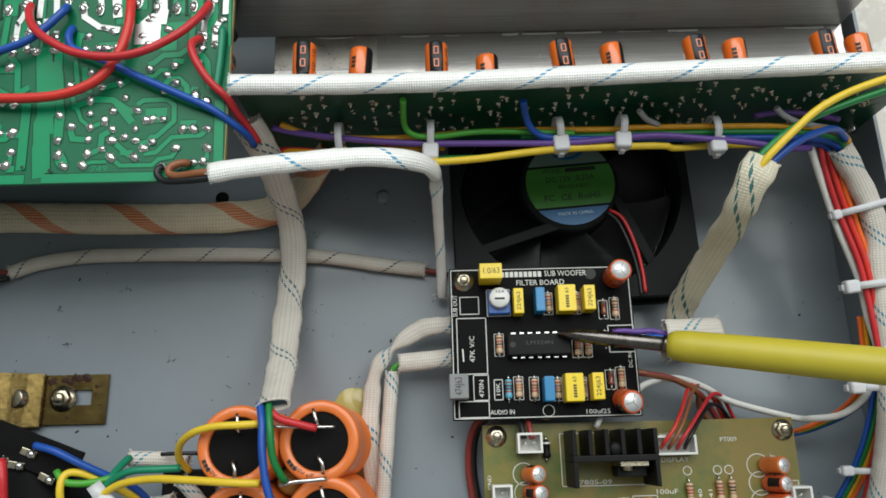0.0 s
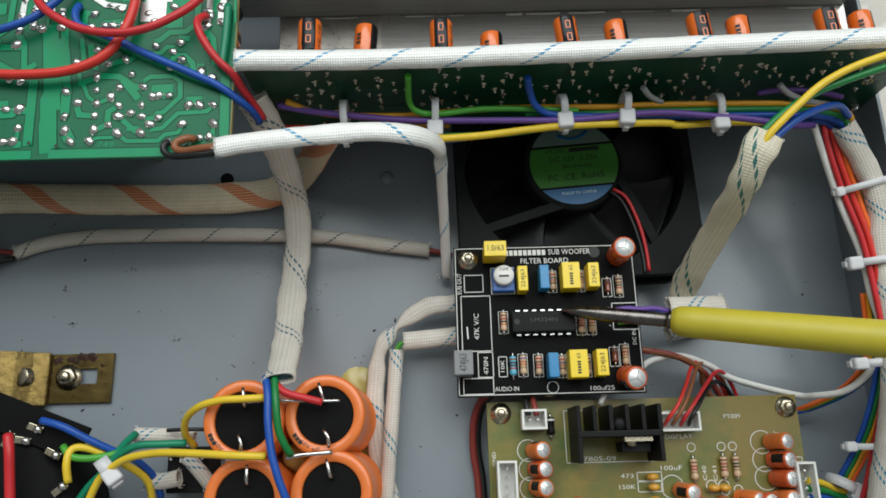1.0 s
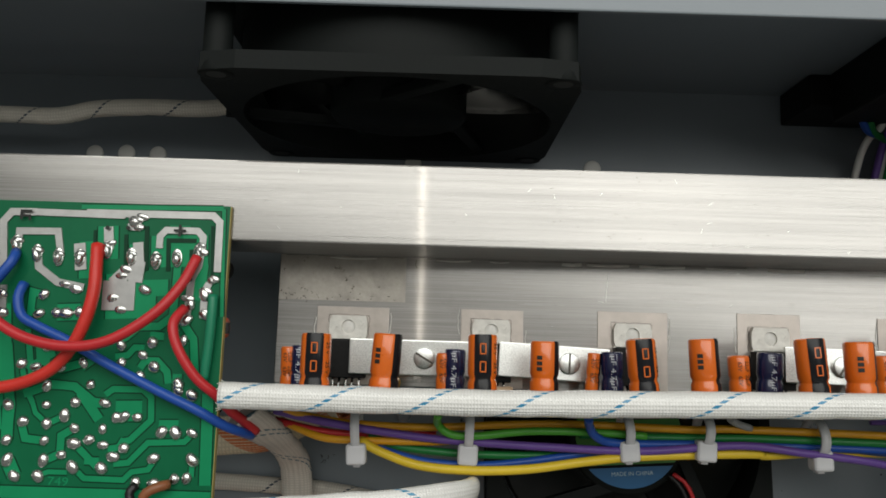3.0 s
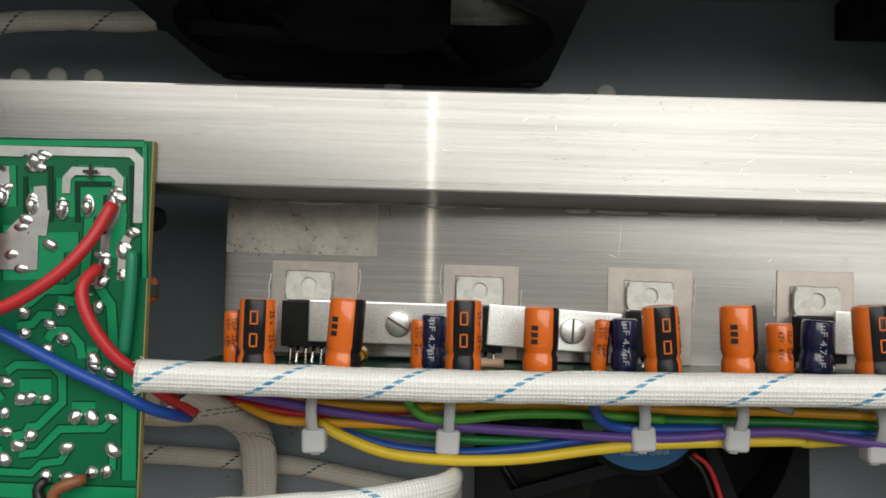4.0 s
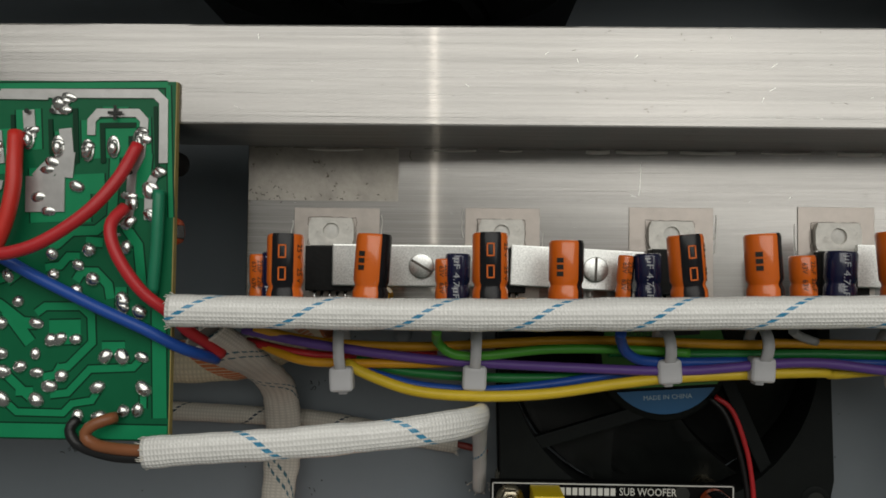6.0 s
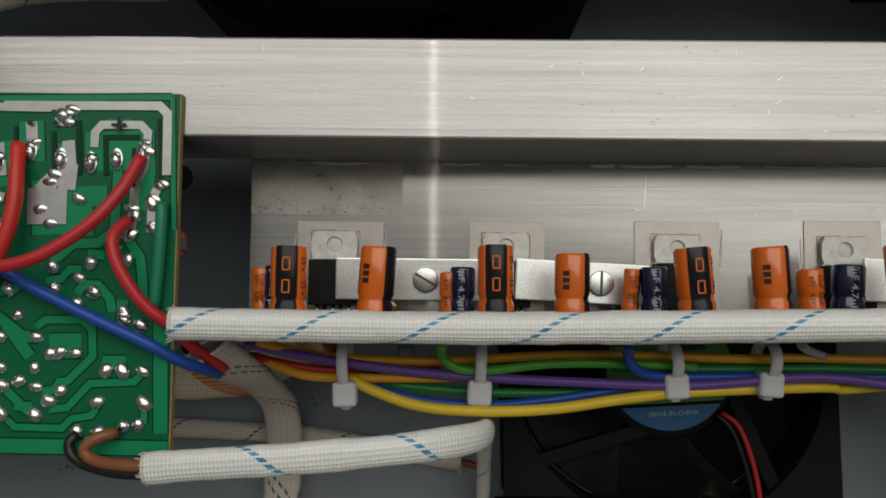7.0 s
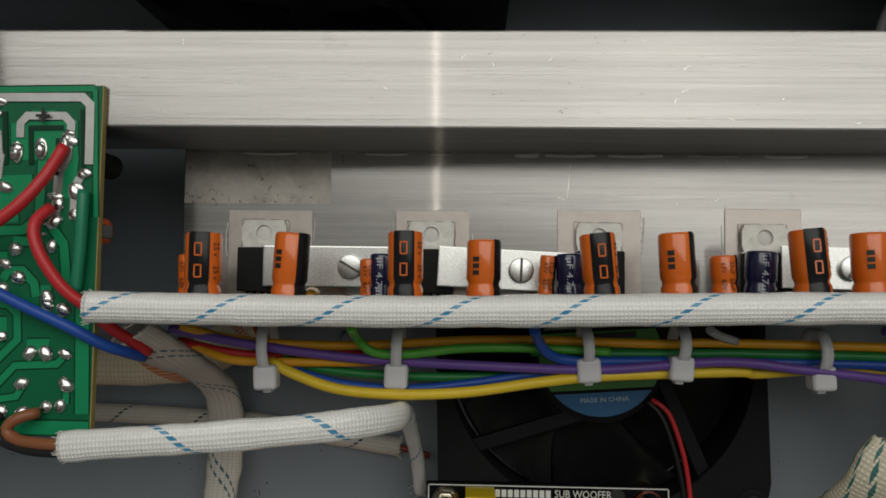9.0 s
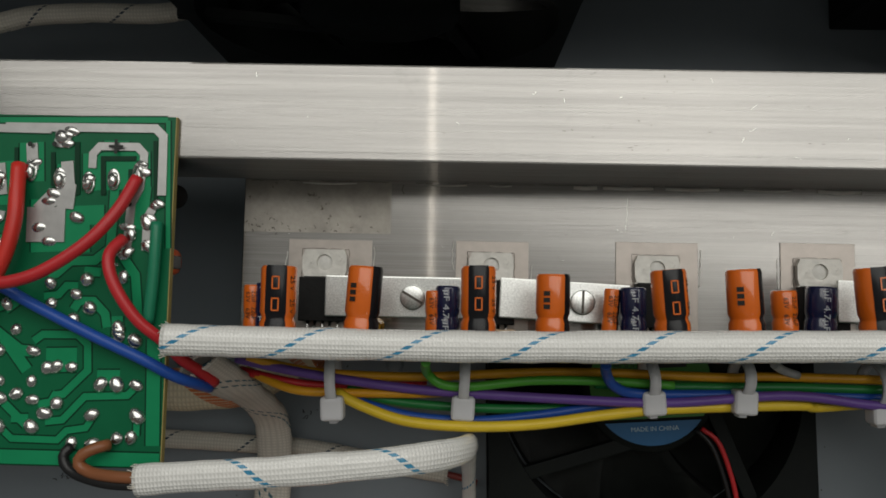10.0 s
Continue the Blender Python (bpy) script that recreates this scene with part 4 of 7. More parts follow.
pb = thing("power_board", "green circuit board lying solder side up, with tinned tracks", "circuit board")
part("board", cube(-0.225, -0.0618, 0.0590, 0.1268, PZ - 0.0016, PZ), MASK, pb)
part("board_edge_strip", cube(-0.0618, -0.0616, 0.0590, 0.1268, PZ - 0.00155, PZ - 0.00005), FR4, pb)
UNIT = 0.0548
# tracks of one unit: width, then corners, in millimetres from the board's far right corner
GREEN_RUNS, TIN_RUNS, SLOTS = [], [], []


def green(w, *run):
    GREEN_RUNS.append((w / 1000, [(-0.0618 + u / 1000, 0.1268 + v / 1000) for u, v in run]))


def tinned(w, *run):
    TIN_RUNS.append((w / 1000, [(-0.0618 + u / 1000, 0.1268 + v / 1000) for u, v in run]))


def slot(w, *run):
    SLOTS.append((w / 1000, [(-0.0618 + u / 1000, 0.1268 + v / 1000) for u, v in run]))


green(1.09, (-35.0, -1.1), (-1.6, -0.6))
green(0.87, (-1.5, -0.7), (-0.4, -25.9))
green(2.61, (-2.3, -43.4), (-1.6, -63.7))
green(5.01, (-11.5, -4.9), (-11.5, -5.2))
green(13.29, (-11.4, -7.2), (-11.0, -14.6))
green(2.83, (-5.6, -13.8), (-6.0, -19.4), (-6.6, -22.2))
green(4.79, (-28.3, -5.5), (-27.8, -13.3))
green(3.7, (-21.2, -9.6), (-20.8, -16.3))
green(3.7, (-32.9, -9.3), (-32.3, -17.9))
green(7.84, (-23.9, -16.6), (-23.3, -27.0))
green(6.53, (-16.6, -17.8), (-16.4, -21.6))
green(4.36, (-18.1, -21.6), (-17.8, -27.1))
green(1.74, (-11.4, -14.5), (-11.5, -21.7), (-11.7, -26.1), (-14.6, -28.5), (-19.3, -28.7), (-22.0, -31.2), (-23.5, -31.6))
green(1.74, (-9.1, -27.7), (-6.5, -31.2), (-5.5, -39.7))
green(1.42, (-24.1, -35.7), (-21.3, -35.3), (-19.8, -33.5), (-17.6, -33.5))
green(1.63, (-18.2, -38.1), (-17.2, -36.4), (-14.4, -36.4), (-12.0, -38.8), (-11.5, -41.4))
green(1.42, (-25.6, -44.3), (-23.9, -43.0), (-17.1, -42.9), (-15.1, -44.7), (-14.8, -49.7), (-19.3, -54.3), (-21.0, -54.6))
green(4.57, (-23.0, -47.9), (-17.0, -47.7))
green(2.18, (-31.4, -43.8), (-26.6, -49.9))
green(1.31, (-22.5, -59.6), (-19.2, -59.2), (-15.1, -54.7), (-6.9, -54.3), (-5.4, -52.7))
green(2.61, (-12.9, -50.9), (-8.5, -50.8))
green(1.52, (-31.5, -55.5), (-26.2, -60.3))
green(1.52, (-29.1, -59.1), (-25.8, -59.0))
green(1.42, (-24.0, -56.3), (-21.6, -55.9), (-20.6, -54.0))
green(1.74, (-16.5, -30.6), (-13.3, -30.8))
green(1.96, (-9.3, -30.5), (-8.4, -32.6))
green(1.74, (-28.8, -36.3), (-31.5, -38.4))
green(2.18, (-9.6, -39.2), (-9.4, -43.6))
green(1.23, (-13.5, -58.8), (-14.6, -60.6), (-18.3, -61.2), (-20.0, -63.0), (-28.8, -62.9), (-30.9, -61.1))
green(1.07, (-43.7, -51.2), (-43.3, -54.0), (-41.6, -55.0), (-38.5, -55.0))
green(1.38, (-39.0, -42.7), (-32.9, -42.7), (-28.0, -46.5), (-25.4, -46.6))
green(1.38, (-34.4, -49.3), (-38.3, -51.2))
green(1.69, (-31.9, -51.9), (-34.8, -53.7), (-34.7, -57.7), (-38.3, -59.4))
green(2.61, (-0.2, -66.4), (-50.2, -66.3))
green(4.61, (-54.4, -25.3), (-50.7, -53.0))
green(3.38, (-51.7, -53.0), (-52.3, -57.3), (-51.1, -66.1))
green(2.61, (-47.4, -47.1), (-47.0, -54.9))
green(3.07, (-46.4, -59.3), (-44.5, -62.8))
green(1.23, (-42.0, -46.5), (-43.7, -43.6), (-45.3, -38.1))
green(1.07, (-38.3, -51.1), (-41.1, -48.8), (-42.0, -46.5))
green(1.69, (-41.8, -22.0), (-44.4, -21.4), (-44.5, -26.0), (-42.5, -26.7))
green(2.0, (-38.3, -26.1), (-33.1, -25.8))
green(1.38, (-39.7, -34.0), (-39.6, -39.8), (-45.0, -37.9))
green(1.69, (-48.8, -33.3), (-47.3, -42.3))
green(1.38, (-44.7, -30.0), (-42.7, -41.1))
green(1.84, (-44.2, -44.7), (-37.8, -42.3), (-32.7, -42.7), (-28.2, -46.0), (-25.6, -46.2))
green(1.69, (-38.8, -54.9), (-42.9, -54.5), (-44.2, -50.8))
green(2.3, (-50.3, -24.3), (-48.7, -38.8), (-47.0, -47.2), (-47.1, -54.5))
green(3.84, (-38.4, -26.0), (-32.9, -25.7))
green(1.69, (-42.5, -38.0), (-38.7, -35.5), (-39.5, -33.2))
green(1.84, (-36.5, -38.9), (-31.2, -37.3))
green(1.84, (-41.9, -32.1), (-40.8, -38.1))
green(2.15, (-58.0, -52.8), (-65.4, -52.7))
green(2.0, (-58.1, -63.2), (-60.5, -63.2))
green(2.0, (-68.1, -32.4), (-62.1, -32.4))
green(1.84, (-67.7, -37.9), (-61.7, -41.3), (-57.2, -38.0))
green(4.61, (-53.1, -30.3), (-51.0, -46.3), (-52.2, -49.6), (-50.4, -64.8))
green(1.23, (-4.8, -58.2), (-4.8, -61.9))
green(1.07, (-39.4, -62.7), (-37.0, -61.7), (-32.7, -61.7))
slot(0.98, (-13.5, -15.7), (-13.9, -8.5), (-7.4, -8.4))
slot(0.98, (-18.6, -15.7), (-19.2, -5.3))
slot(0.76, (-3.8, -4.8), (-3.1, -18.2))
slot(0.87, (-8.4, -10.5), (-8.2, -15.5))
slot(0.87, (-23.5, -14.1), (-23.9, -7.4))
slot(0.76, (-30.8, -14.3), (-31.2, -6.6))
tinned(1.67, (-33.5, -2.5), (-3.8, -2.4), (-2.2, -3.9), (-2.0, -15.6))
tinned(1.6, (-45.3, -2.7), (-24.4, -2.9))
tinned(1.74, (-51.7, -15.9), (-52.8, -5.1), (-51.0, -2.8), (-45.3, -2.7))
tinned(1.6, (-48.8, -9.7), (-48.8, -7.3), (-39.8, -7.1), (-38.7, -12.5))
tinned(1.54, (-15.9, -10.4), (-15.9, -7.6), (-14.6, -6.1), (-7.2, -6.1), (-5.8, -7.5), (-5.9, -10.3))
tinned(1.74, (-44.3, -11.1), (-43.5, -15.6), (-38.8, -19.0), (-32.7, -20.1))
tinned(1.6, (-3.7, -18.3), (-4.6, -20.1), (-4.6, -26.4))
tinned(1.67, (-6.2, -11.9), (-6.4, -14.3), (-7.9, -17.3), (-8.1, -22.1), (-8.4, -26.4))
tinned(3.07, (-21.9, -2.8), (-22.2, -6.4))
tinned(2.2, (-28.1, -5.7), (-27.6, -11.0))
tinned(2.4, (-20.9, -9.2), (-20.3, -14.5))
tinned(2.67, (-34.5, -9.8), (-33.7, -16.0))
tinned(7.48, (-24.5, -18.3), (-24.4, -25.1))
tinned(3.34, (-20.5, -13.6), (-20.9, -18.5))
tinned(3.2, (-22.8, -15.8), (-25.9, -19.1))
tinned(1.47, (-51.2, -20.0), (-50.8, -26.7))
tinned(1.6, (-54.7, -15.9), (-54.2, -22.0))
JOINTS = [(-0.1110, 0.1171), (-0.1060, 0.1150), (-0.1010, 0.1143), (-0.0960, 0.1142), (-0.0898, 0.1163), (-0.0840, 0.1148), (-0.0783, 0.1141), (-0.0734, 0.1148), (-0.0685, 0.1161), (-0.0803, 0.1066), (-0.1036, 0.1048), (-0.1001, 0.1007)]
JOINTS += [(-0.0981, 0.1007), (-0.0949, 0.1010), (-0.1043, 0.1004), (-0.0847, 0.0937), (-0.0776, 0.0946), (-0.0796, 0.0917), (-0.0768, 0.0891), (-0.0799, 0.0868), (-0.0930, 0.0895), (-0.1071, 0.0889), (-0.1038, 0.0883), (-0.1015, 0.0928), (-0.0909, 0.0847)]
JOINTS += [(-0.0710, 0.0849), (-0.0695, 0.1035), (-0.0664, 0.1058), (-0.0661, 0.1011), (-0.0703, 0.0998), (-0.0705, 0.0952), (-0.0843, 0.0898), (-0.0980, 0.0882), (-0.1132, 0.1048), (-0.1129, 0.1005), (-0.1185, 0.1002), (-0.0841, 0.1225)]
JOINTS += [(-0.1008, 0.0841), (-0.0873, 0.0806), (-0.0940, 0.0806), (-0.1006, 0.0799), (-0.0962, 0.0776), (-0.1001, 0.0757), (-0.1055, 0.0760), (-0.1092, 0.0797), (-0.0937, 0.0749), (-0.0873, 0.0749), (-0.1003, 0.0719), (-0.1088, 0.0718), (-0.0936, 0.0715)]
JOINTS += [(-0.0902, 0.0724), (-0.0870, 0.0713), (-0.0822, 0.0708), (-0.0845, 0.0688), (-0.0961, 0.0689), (-0.1001, 0.0676), (-0.1082, 0.0675), (-0.0934, 0.0663), (-0.0869, 0.0662), (-0.1010, 0.0641), (-0.1063, 0.0640), (-0.0754, 0.0687), (-0.0666, 0.0686)]
JOINTS += [(-0.0676, 0.0646), (-0.0703, 0.0644), (-0.0749, 0.0632), (-0.0790, 0.0632), (-0.0828, 0.0777), (-0.0797, 0.0777), (-0.0844, 0.0775), (-0.0740, 0.0745), (-0.0708, 0.0745), (-0.0670, 0.0745), (-0.0677, 0.0830), (-0.0711, 0.0856), (-0.0710, 0.0840)]
PADS = JOINTS[:9]
BIGJ = [(-0.0876, 0.1045), (-0.0822, 0.1237), (-0.0830, 0.1229), (-0.0829, 0.1211), (-0.0679, 0.1173), (-0.0676, 0.1157), (-0.0892, 0.1171), (-0.0851, 0.1112), (-0.0644, 0.1096), (-0.0663, 0.1066), (-0.0703, 0.1049), (-0.0661, 0.1015), (-0.0856, 0.1019), (-0.0989, 0.1074), (-0.0964, 0.1064), (-0.0859, 0.1097), (-0.0650, 0.1092)]
level = 0.0
bm, bt, bg = bmesh.new(), bmesh.new(), bmesh.new()
for sh in (0, 1, 2):
    # Dark border round each track: gap to its neighbour plus a painted edge shadow.
    for k, (w, run) in enumerate(GREEN_RUNS):
        strip(bg, [(x - sh * UNIT, y) for x, y in run], w + 0.0006, PZ, 0.00002 + 0.0000002 * (k + 60 * sh))
    for w, run in GREEN_RUNS:
        level += 0.000001
        strip(bm, [(x - sh * UNIT, y) for x, y in run], w, PZ, 0.00005 + level)
    for w, run in TIN_RUNS:
        level += 0.000001
        strip(bt, [(x - sh * UNIT, y) for x, y in run], w, PZ, 0.00032 + level)
    for k, (w, run) in enumerate(SLOTS):
        strip(bg, [(x - sh * UNIT, y) for x, y in run], w, PZ, 0.00026 + 0.0000004 * (k + 10 * sh))
tagged(part("copper_track", bm, TRACE, pb, "green masked copper tracks"), kind="stuff")
tagged(part("clearance", bg, GAP_SHADE, pb, "dark gaps and painted edge shadows along the tracks"), kind="stuff")
tagged(part("tinned_track", bt, TIN, pb, "dull tinned tracks"), kind="stuff")
rng = random.Random(11)
for sh in (0, 1, 2):
    for i, (x, y) in enumerate(JOINTS):
        s = rng.uniform(0.78, 1.08)
        share("solder_joint", BLOBS[(i + sh) % 4], pose(x - sh * UNIT, y, PZ + 0.0001, 0, 0, rng.uniform(0, 360)) @ Matrix.Diagonal((s * rng.uniform(1, 1.35), s * 0.95, s * 0.95, 1)), pb)
    for i, (x, y) in enumerate(PADS):
        share("oval_pad", PAD, pose(x - sh * UNIT, y - 0.0006, PZ, 0, 0, 3), pb)
        share("solder_joint", BLOBS[i % 4], pose(x - sh * UNIT, y - 0.0010, PZ + 0.0004, 0, 0, rng.uniform(-20, 20)) @ Matrix.Diagonal((0.75, 1.1, 1.0, 1)), pb)
    for x, y in BIGJ:
        share("solder_joint", BLOBS[rng.randrange(4)], pose(x - sh * UNIT, y, PZ + 0.0001, 0, 0, rng.uniform(-30, 30)) @ Matrix.Diagonal((rng.uniform(0.85, 1.3), rng.uniform(0.6, 0.9), 0.6, 1)), pb)
for sh in (0, 1, 2):
    c = (-0.0964, 0.0630)
    letters("749", 0.0026, pose(c[0] - sh * UNIT, c[1], PZ + 0.00004, 0, 0, -1), TRACE, pb, "etched_number", 0.0046)
bm = bmesh.new()
c = (-0.0730, 0.1206)
strip(bm, [(c[0] - 0.0014, c[1]), (c[0] + 0.0014, c[1])], 0.0006, PZ + 0.0009, 0.00004)
strip(bm, [(c[0], c[1] - 0.0014), (c[0], c[1] + 0.0014)], 0.0006, PZ + 0.0009, 0.00005)
c = (-0.1090, 0.1232)
strip(bm, [(c[0] - 0.0012, c[1] - 0.001), (c[0] - 0.0012, c[1] + 0.001), (c[0] + 0.0012, c[1] + 0.001)], 0.0006, PZ + 0.0009, 0.00004)
strip(bm, [(c[0] - 0.0012, c[1] - 0.0001), (c[0] + 0.0008, c[1] - 0.0001), (c[0] + 0.0008, c[1] - 0.0012)], 0.0005, PZ + 0.0009, 0.00005)
# Flat black discs on the joints and board paint the dark of drilled holes.
for x, y in ((-0.0899, 0.1208), (-0.0851, 0.1209), (-0.0698, 0.1093)):
    for sh in (0, 1, 2):
        part("drill_hole", lathe([(0.0005, 0.00095), (0, 0.00095)], 12, pose(x - sh * UNIT, y, PZ)), INK, pb)
for x, y in ((-0.1174, 0.0637), (-0.1223, 0.0648), (-0.1097, 0.0626)):
    for sh in (0, 1, 2):
        part("drill_hole", lathe([(0.0005, 0.0009), (0, 0.0009)], 12, pose(x - sh * UNIT, y, PZ)), INK, pb)
tagged(part("pen_mark", bm, INK, pb, "black felt pen polarity marks"), kind="stuff")
for x in (-0.215, -0.105):
    for y in (0.085, 0.118):
        part("standoff", lathe([(0.0025, 0), (0.0025, PZ - 0.0016), (0, PZ - 0.0016)], 12, pose(x, y, 0)), NICKEL, pb)
# components hanging under the power board, at its edge
o = tagged(part("hanging_component", lathe([(0, 0), (0.0026, 0.0004), (0.0026, 0.012), (0.0023, 0.0125), (0, 0.0125)], 24), EPOXY), "black component hanging under the power board", "component")
o.location = (-0.0668, 0.113, PZ - 0.0150)
o = thing("hanging_capacitor", "orange capacitor with a black stripe lying under the power board", "capacitor", at=(-0.0703, 0.0985, PZ - 0.0050))
# Orange sleeve given a red-brown tone: the board's shade is put into its colour.
part("can_sleeve", lathe([(0, 0), (0.0024, 0.0003), (0.0026, 0.0010), (0.0026, 0.0076), (0.0022, 0.0082), (0, 0.0082)], 24, pose(0, 0, 0, 0, 90, 0)), RUST, o)
bm = bmesh.new()
# Black stripe carried over the can's end, to paint that face as shaded.
box(bm, 0.0009, 0.0083, -0.0015, 0.0013, -0.0018, 0.00268, bevel=0.0003)
part("stripe", bm, BLACKBAND, o)
for px in (0.0046, 0.0066):
    bm = bmesh.new()
    frame_line(bm, px - 0.0006, px + 0.0006, -0.0007, 0.0005, 0.00268, 0.0002)
    part("stripe_mark", bm, ORANGE_SMALL, o)
for dy in (-0.0010, 0.0010):
    part("lead", tube([(0.0002, dy, 0), (-0.0012, dy, 0.0004), (-0.0016, dy, 0.0060)], 0.0003, seg=6), SOLDER, o)
# wires on the power board
W = dict(category="wire", group="power board wires")
wire("wire", [(-0.1213, 0.1152, 0.0600), (-0.1200, 0.1108, 0.0625), (-0.1168, 0.1048, 0.0650), (-0.1110, 0.0994, 0.0665), (-0.1032, 0.0951, 0.0670), (-0.0935, 0.0933, 0.0672), (-0.0844, 0.0948, 0.0670), (-0.0760, 0.1005, 0.0655), (-0.0709, 0.1073, 0.0632), (-0.0685, 0.1145, 0.0600)], 0.00120, "red", label="red insulated wire looping over the power board", **W)
wire("wire", [(-0.0919, 0.1167, 0.0600), (-0.0909, 0.1108, 0.0618), (-0.0907, 0.1052, 0.0625), (-0.0922, 0.0980, 0.0628), (-0.0957, 0.0908, 0.0630), (-0.1008, 0.0864, 0.0632), (-0.1087, 0.0838, 0.0632), (-0.1194, 0.0833, 0.0630), (-0.1293, 0.0842, 0.0625), (-0.1415, 0.0871, 0.0600)], 0.00140, "scarlet", label="thick red insulated wire bent across the power board", **W)
wire("wire", [(-0.1106, 0.1145, 0.0600), (-0.1103, 0.1119, 0.0620), (-0.1148, 0.1053, 0.0630), (-0.1203, 0.1005, 0.0635), (-0.1310, 0.0969, 0.0630), (-0.1416, 0.0955, 0.0600)], 0.00115, "blue", label="blue insulated wire across the power board", **W)
wire("wire", [(-0.1080, 0.1073, 0.0600), (-0.1082, 0.1039, 0.0615), (-0.1067, 0.0998, 0.0620), (-0.1026, 0.0975, 0.0622), (-0.0951, 0.0942, 0.0622), (-0.0857, 0.0893, 0.0622), (-0.0745, 0.0839, 0.0620), (-0.0656, 0.0797, 0.0610), (-0.0604, 0.0764, 0.0585), (-0.0573, 0.0746, 0.0550), (-0.0559, 0.0732, 0.0500)], 0.00112, "blue", label="blue insulated wire from the power board into a sleeve", **W)
wire("wire", [(-0.0704, 0.1026, 0.0605), (-0.0717, 0.0997, 0.0630), (-0.0712, 0.0963, 0.0640), (-0.0691, 0.0918, 0.0640), (-0.0656, 0.0868, 0.0630), (-0.0614, 0.0830, 0.0610), (-0.0591, 0.0796, 0.0580), (-0.0567, 0.0768, 0.0540), (-0.0549, 0.0742, 0.0500)], 0.00115, "red", label="red insulated wire from the power board into a sleeve", **W)
wire("wire", [(-0.0711, 0.0634, 0.0605), (-0.0727, 0.0631, 0.0620), (-0.0752, 0.0618, 0.0625), (-0.0757, 0.0601, 0.0625), (-0.0733, 0.0588, 0.0630), (-0.0677, 0.0586, 0.0650), (-0.0620, 0.0587, 0.0660)], 0.00110, "brown", label="brown insulated wire bent into a sleeve", **W)
wire("wire", [(-0.0784, 0.0629, 0.0600), (-0.0793, 0.0619, 0.0608), (-0.0793, 0.0602, 0.0610), (-0.0768, 0.0581, 0.0615), (-0.0698, 0.0571, 0.0640), (-0.0621, 0.0572, 0.0655)], 0.00100, "black", label="black insulated wire bent into a sleeve", **W)
wire("wire", [(-0.0641, 0.1058, 0.0605), (-0.0640, 0.1020, 0.0608), (-0.0643, 0.0944, 0.0606), (-0.0650, 0.0864, 0.0602)], 0.00115, "teal", label="green insulated wire along the power board's edge", **W)

# ---------- sleeves ----------
sleeve([(-0.0633, 0.0583, 0.0658), (-0.0551, 0.0592, 0.0665), (-0.0384, 0.0606, 0.0670), (-0.0205, 0.0621, 0.0655), (-0.0085, 0.0628, 0.0600), (-0.0035, 0.0627, 0.0530), (-0.0028, 0.0618, 0.0440), (-0.0023, 0.0540, 0.0280), (-0.0018, 0.0452, 0.0150), (-0.0016, 0.0358, 0.0060)],
       0.0028, 0.0018, WHITE_BRAID_B, "white braided sleeve with blue tracer, bending down to the floor", 0.08, taper=(0.54, 0.60))
sleeve([(-0.0572, 0.0783, 0.0540), (-0.0550, 0.0749, 0.0470), (-0.0536, 0.0711, 0.0360), (-0.0531, 0.0665, 0.0220), (-0.0523, 0.0602, 0.0115), (-0.0518, 0.0480, 0.0085), (-0.0527, 0.0340, 0.0095), (-0.0522, 0.0213, 0.0160), (-0.0506, 0.0106, 0.0270), (-0.0492, 0.0023, 0.0390), (-0.0487, -0.0017, 0.0450)],
       0.0045, 0.0018, CREAM_BRAID, "cream braided sleeve with dark tracers, crossing the floor", 0.12, power=0.75)
sleeve([(-0.1712, 0.0690, 0.0030), (-0.1472, 0.0684, 0.0030), (-0.1191, 0.0672, 0.0030), (-0.0930, 0.0666, 0.0030), (-0.0750, 0.0669, 0.0032), (-0.0629, 0.0681, 0.0036), (-0.0547, 0.0721, 0.0050), (-0.0484, 0.0763, 0.0100), (-0.0425, 0.0792, 0.0200), (-0.0372, 0.0806, 0.0300)],
       0.0056, 0.0028, WIDE_BRAID, "wide yellowed sleeve with orange slanting bands, on the floor", 0.06)
sleeve([(-0.1509, 0.0486, 0.0025), (-0.1415, 0.0517, 0.0024), (-0.1259, 0.0538, 0.0024), (-0.1062, 0.0539, 0.0024), (-0.0824, 0.0535, 0.0024), (-0.0626, 0.0528, 0.0024), (-0.0428, 0.0516, 0.0024), (-0.0230, 0.0483, 0.0024), (-0.0073, 0.0460, 0.0024)],
       0.0024, 0.0021, THIN_BRAID, "thin cream sleeve with dark tracer, lying across the floor", 0.06)
sleeve([(0.0875, 0.0601, 0.0620), (0.0840, 0.0544, 0.0610), (0.0821, 0.0489, 0.0560), (0.0815, 0.0456, 0.0490), (0.0803, 0.0408, 0.0370), (0.0782, 0.0350, 0.0260), (0.0763, 0.0292, 0.0160), (0.0755, 0.0246, 0.0110)],
       0.0044, 0.0018, SLOPE_BRAID, "kinked cream sleeve with green tracers, sloping down to the filter board", 0.16, power=0.75)
INPUT_SLEEVES = [sleeve([(0.0657, 0.0174, 0.0275), (0.0714, 0.0175, 0.0270), (0.0780, 0.0178, 0.0255), (0.0841, 0.0184, 0.0235)], 0.0050, 0.0022, PALE_BRAID, "short white sleeve on the filter board's input wires", 0.05)]
INPUT_SLEEVES.append(sleeve([(0.0687, 0.0130, 0.0140), (0.0759, 0.0145, 0.0120), (0.0848, 0.0159, 0.0080)], 0.0026, 0.0018, PALE_BRAID, "end of a pale sleeve under the input wires", 0.05))
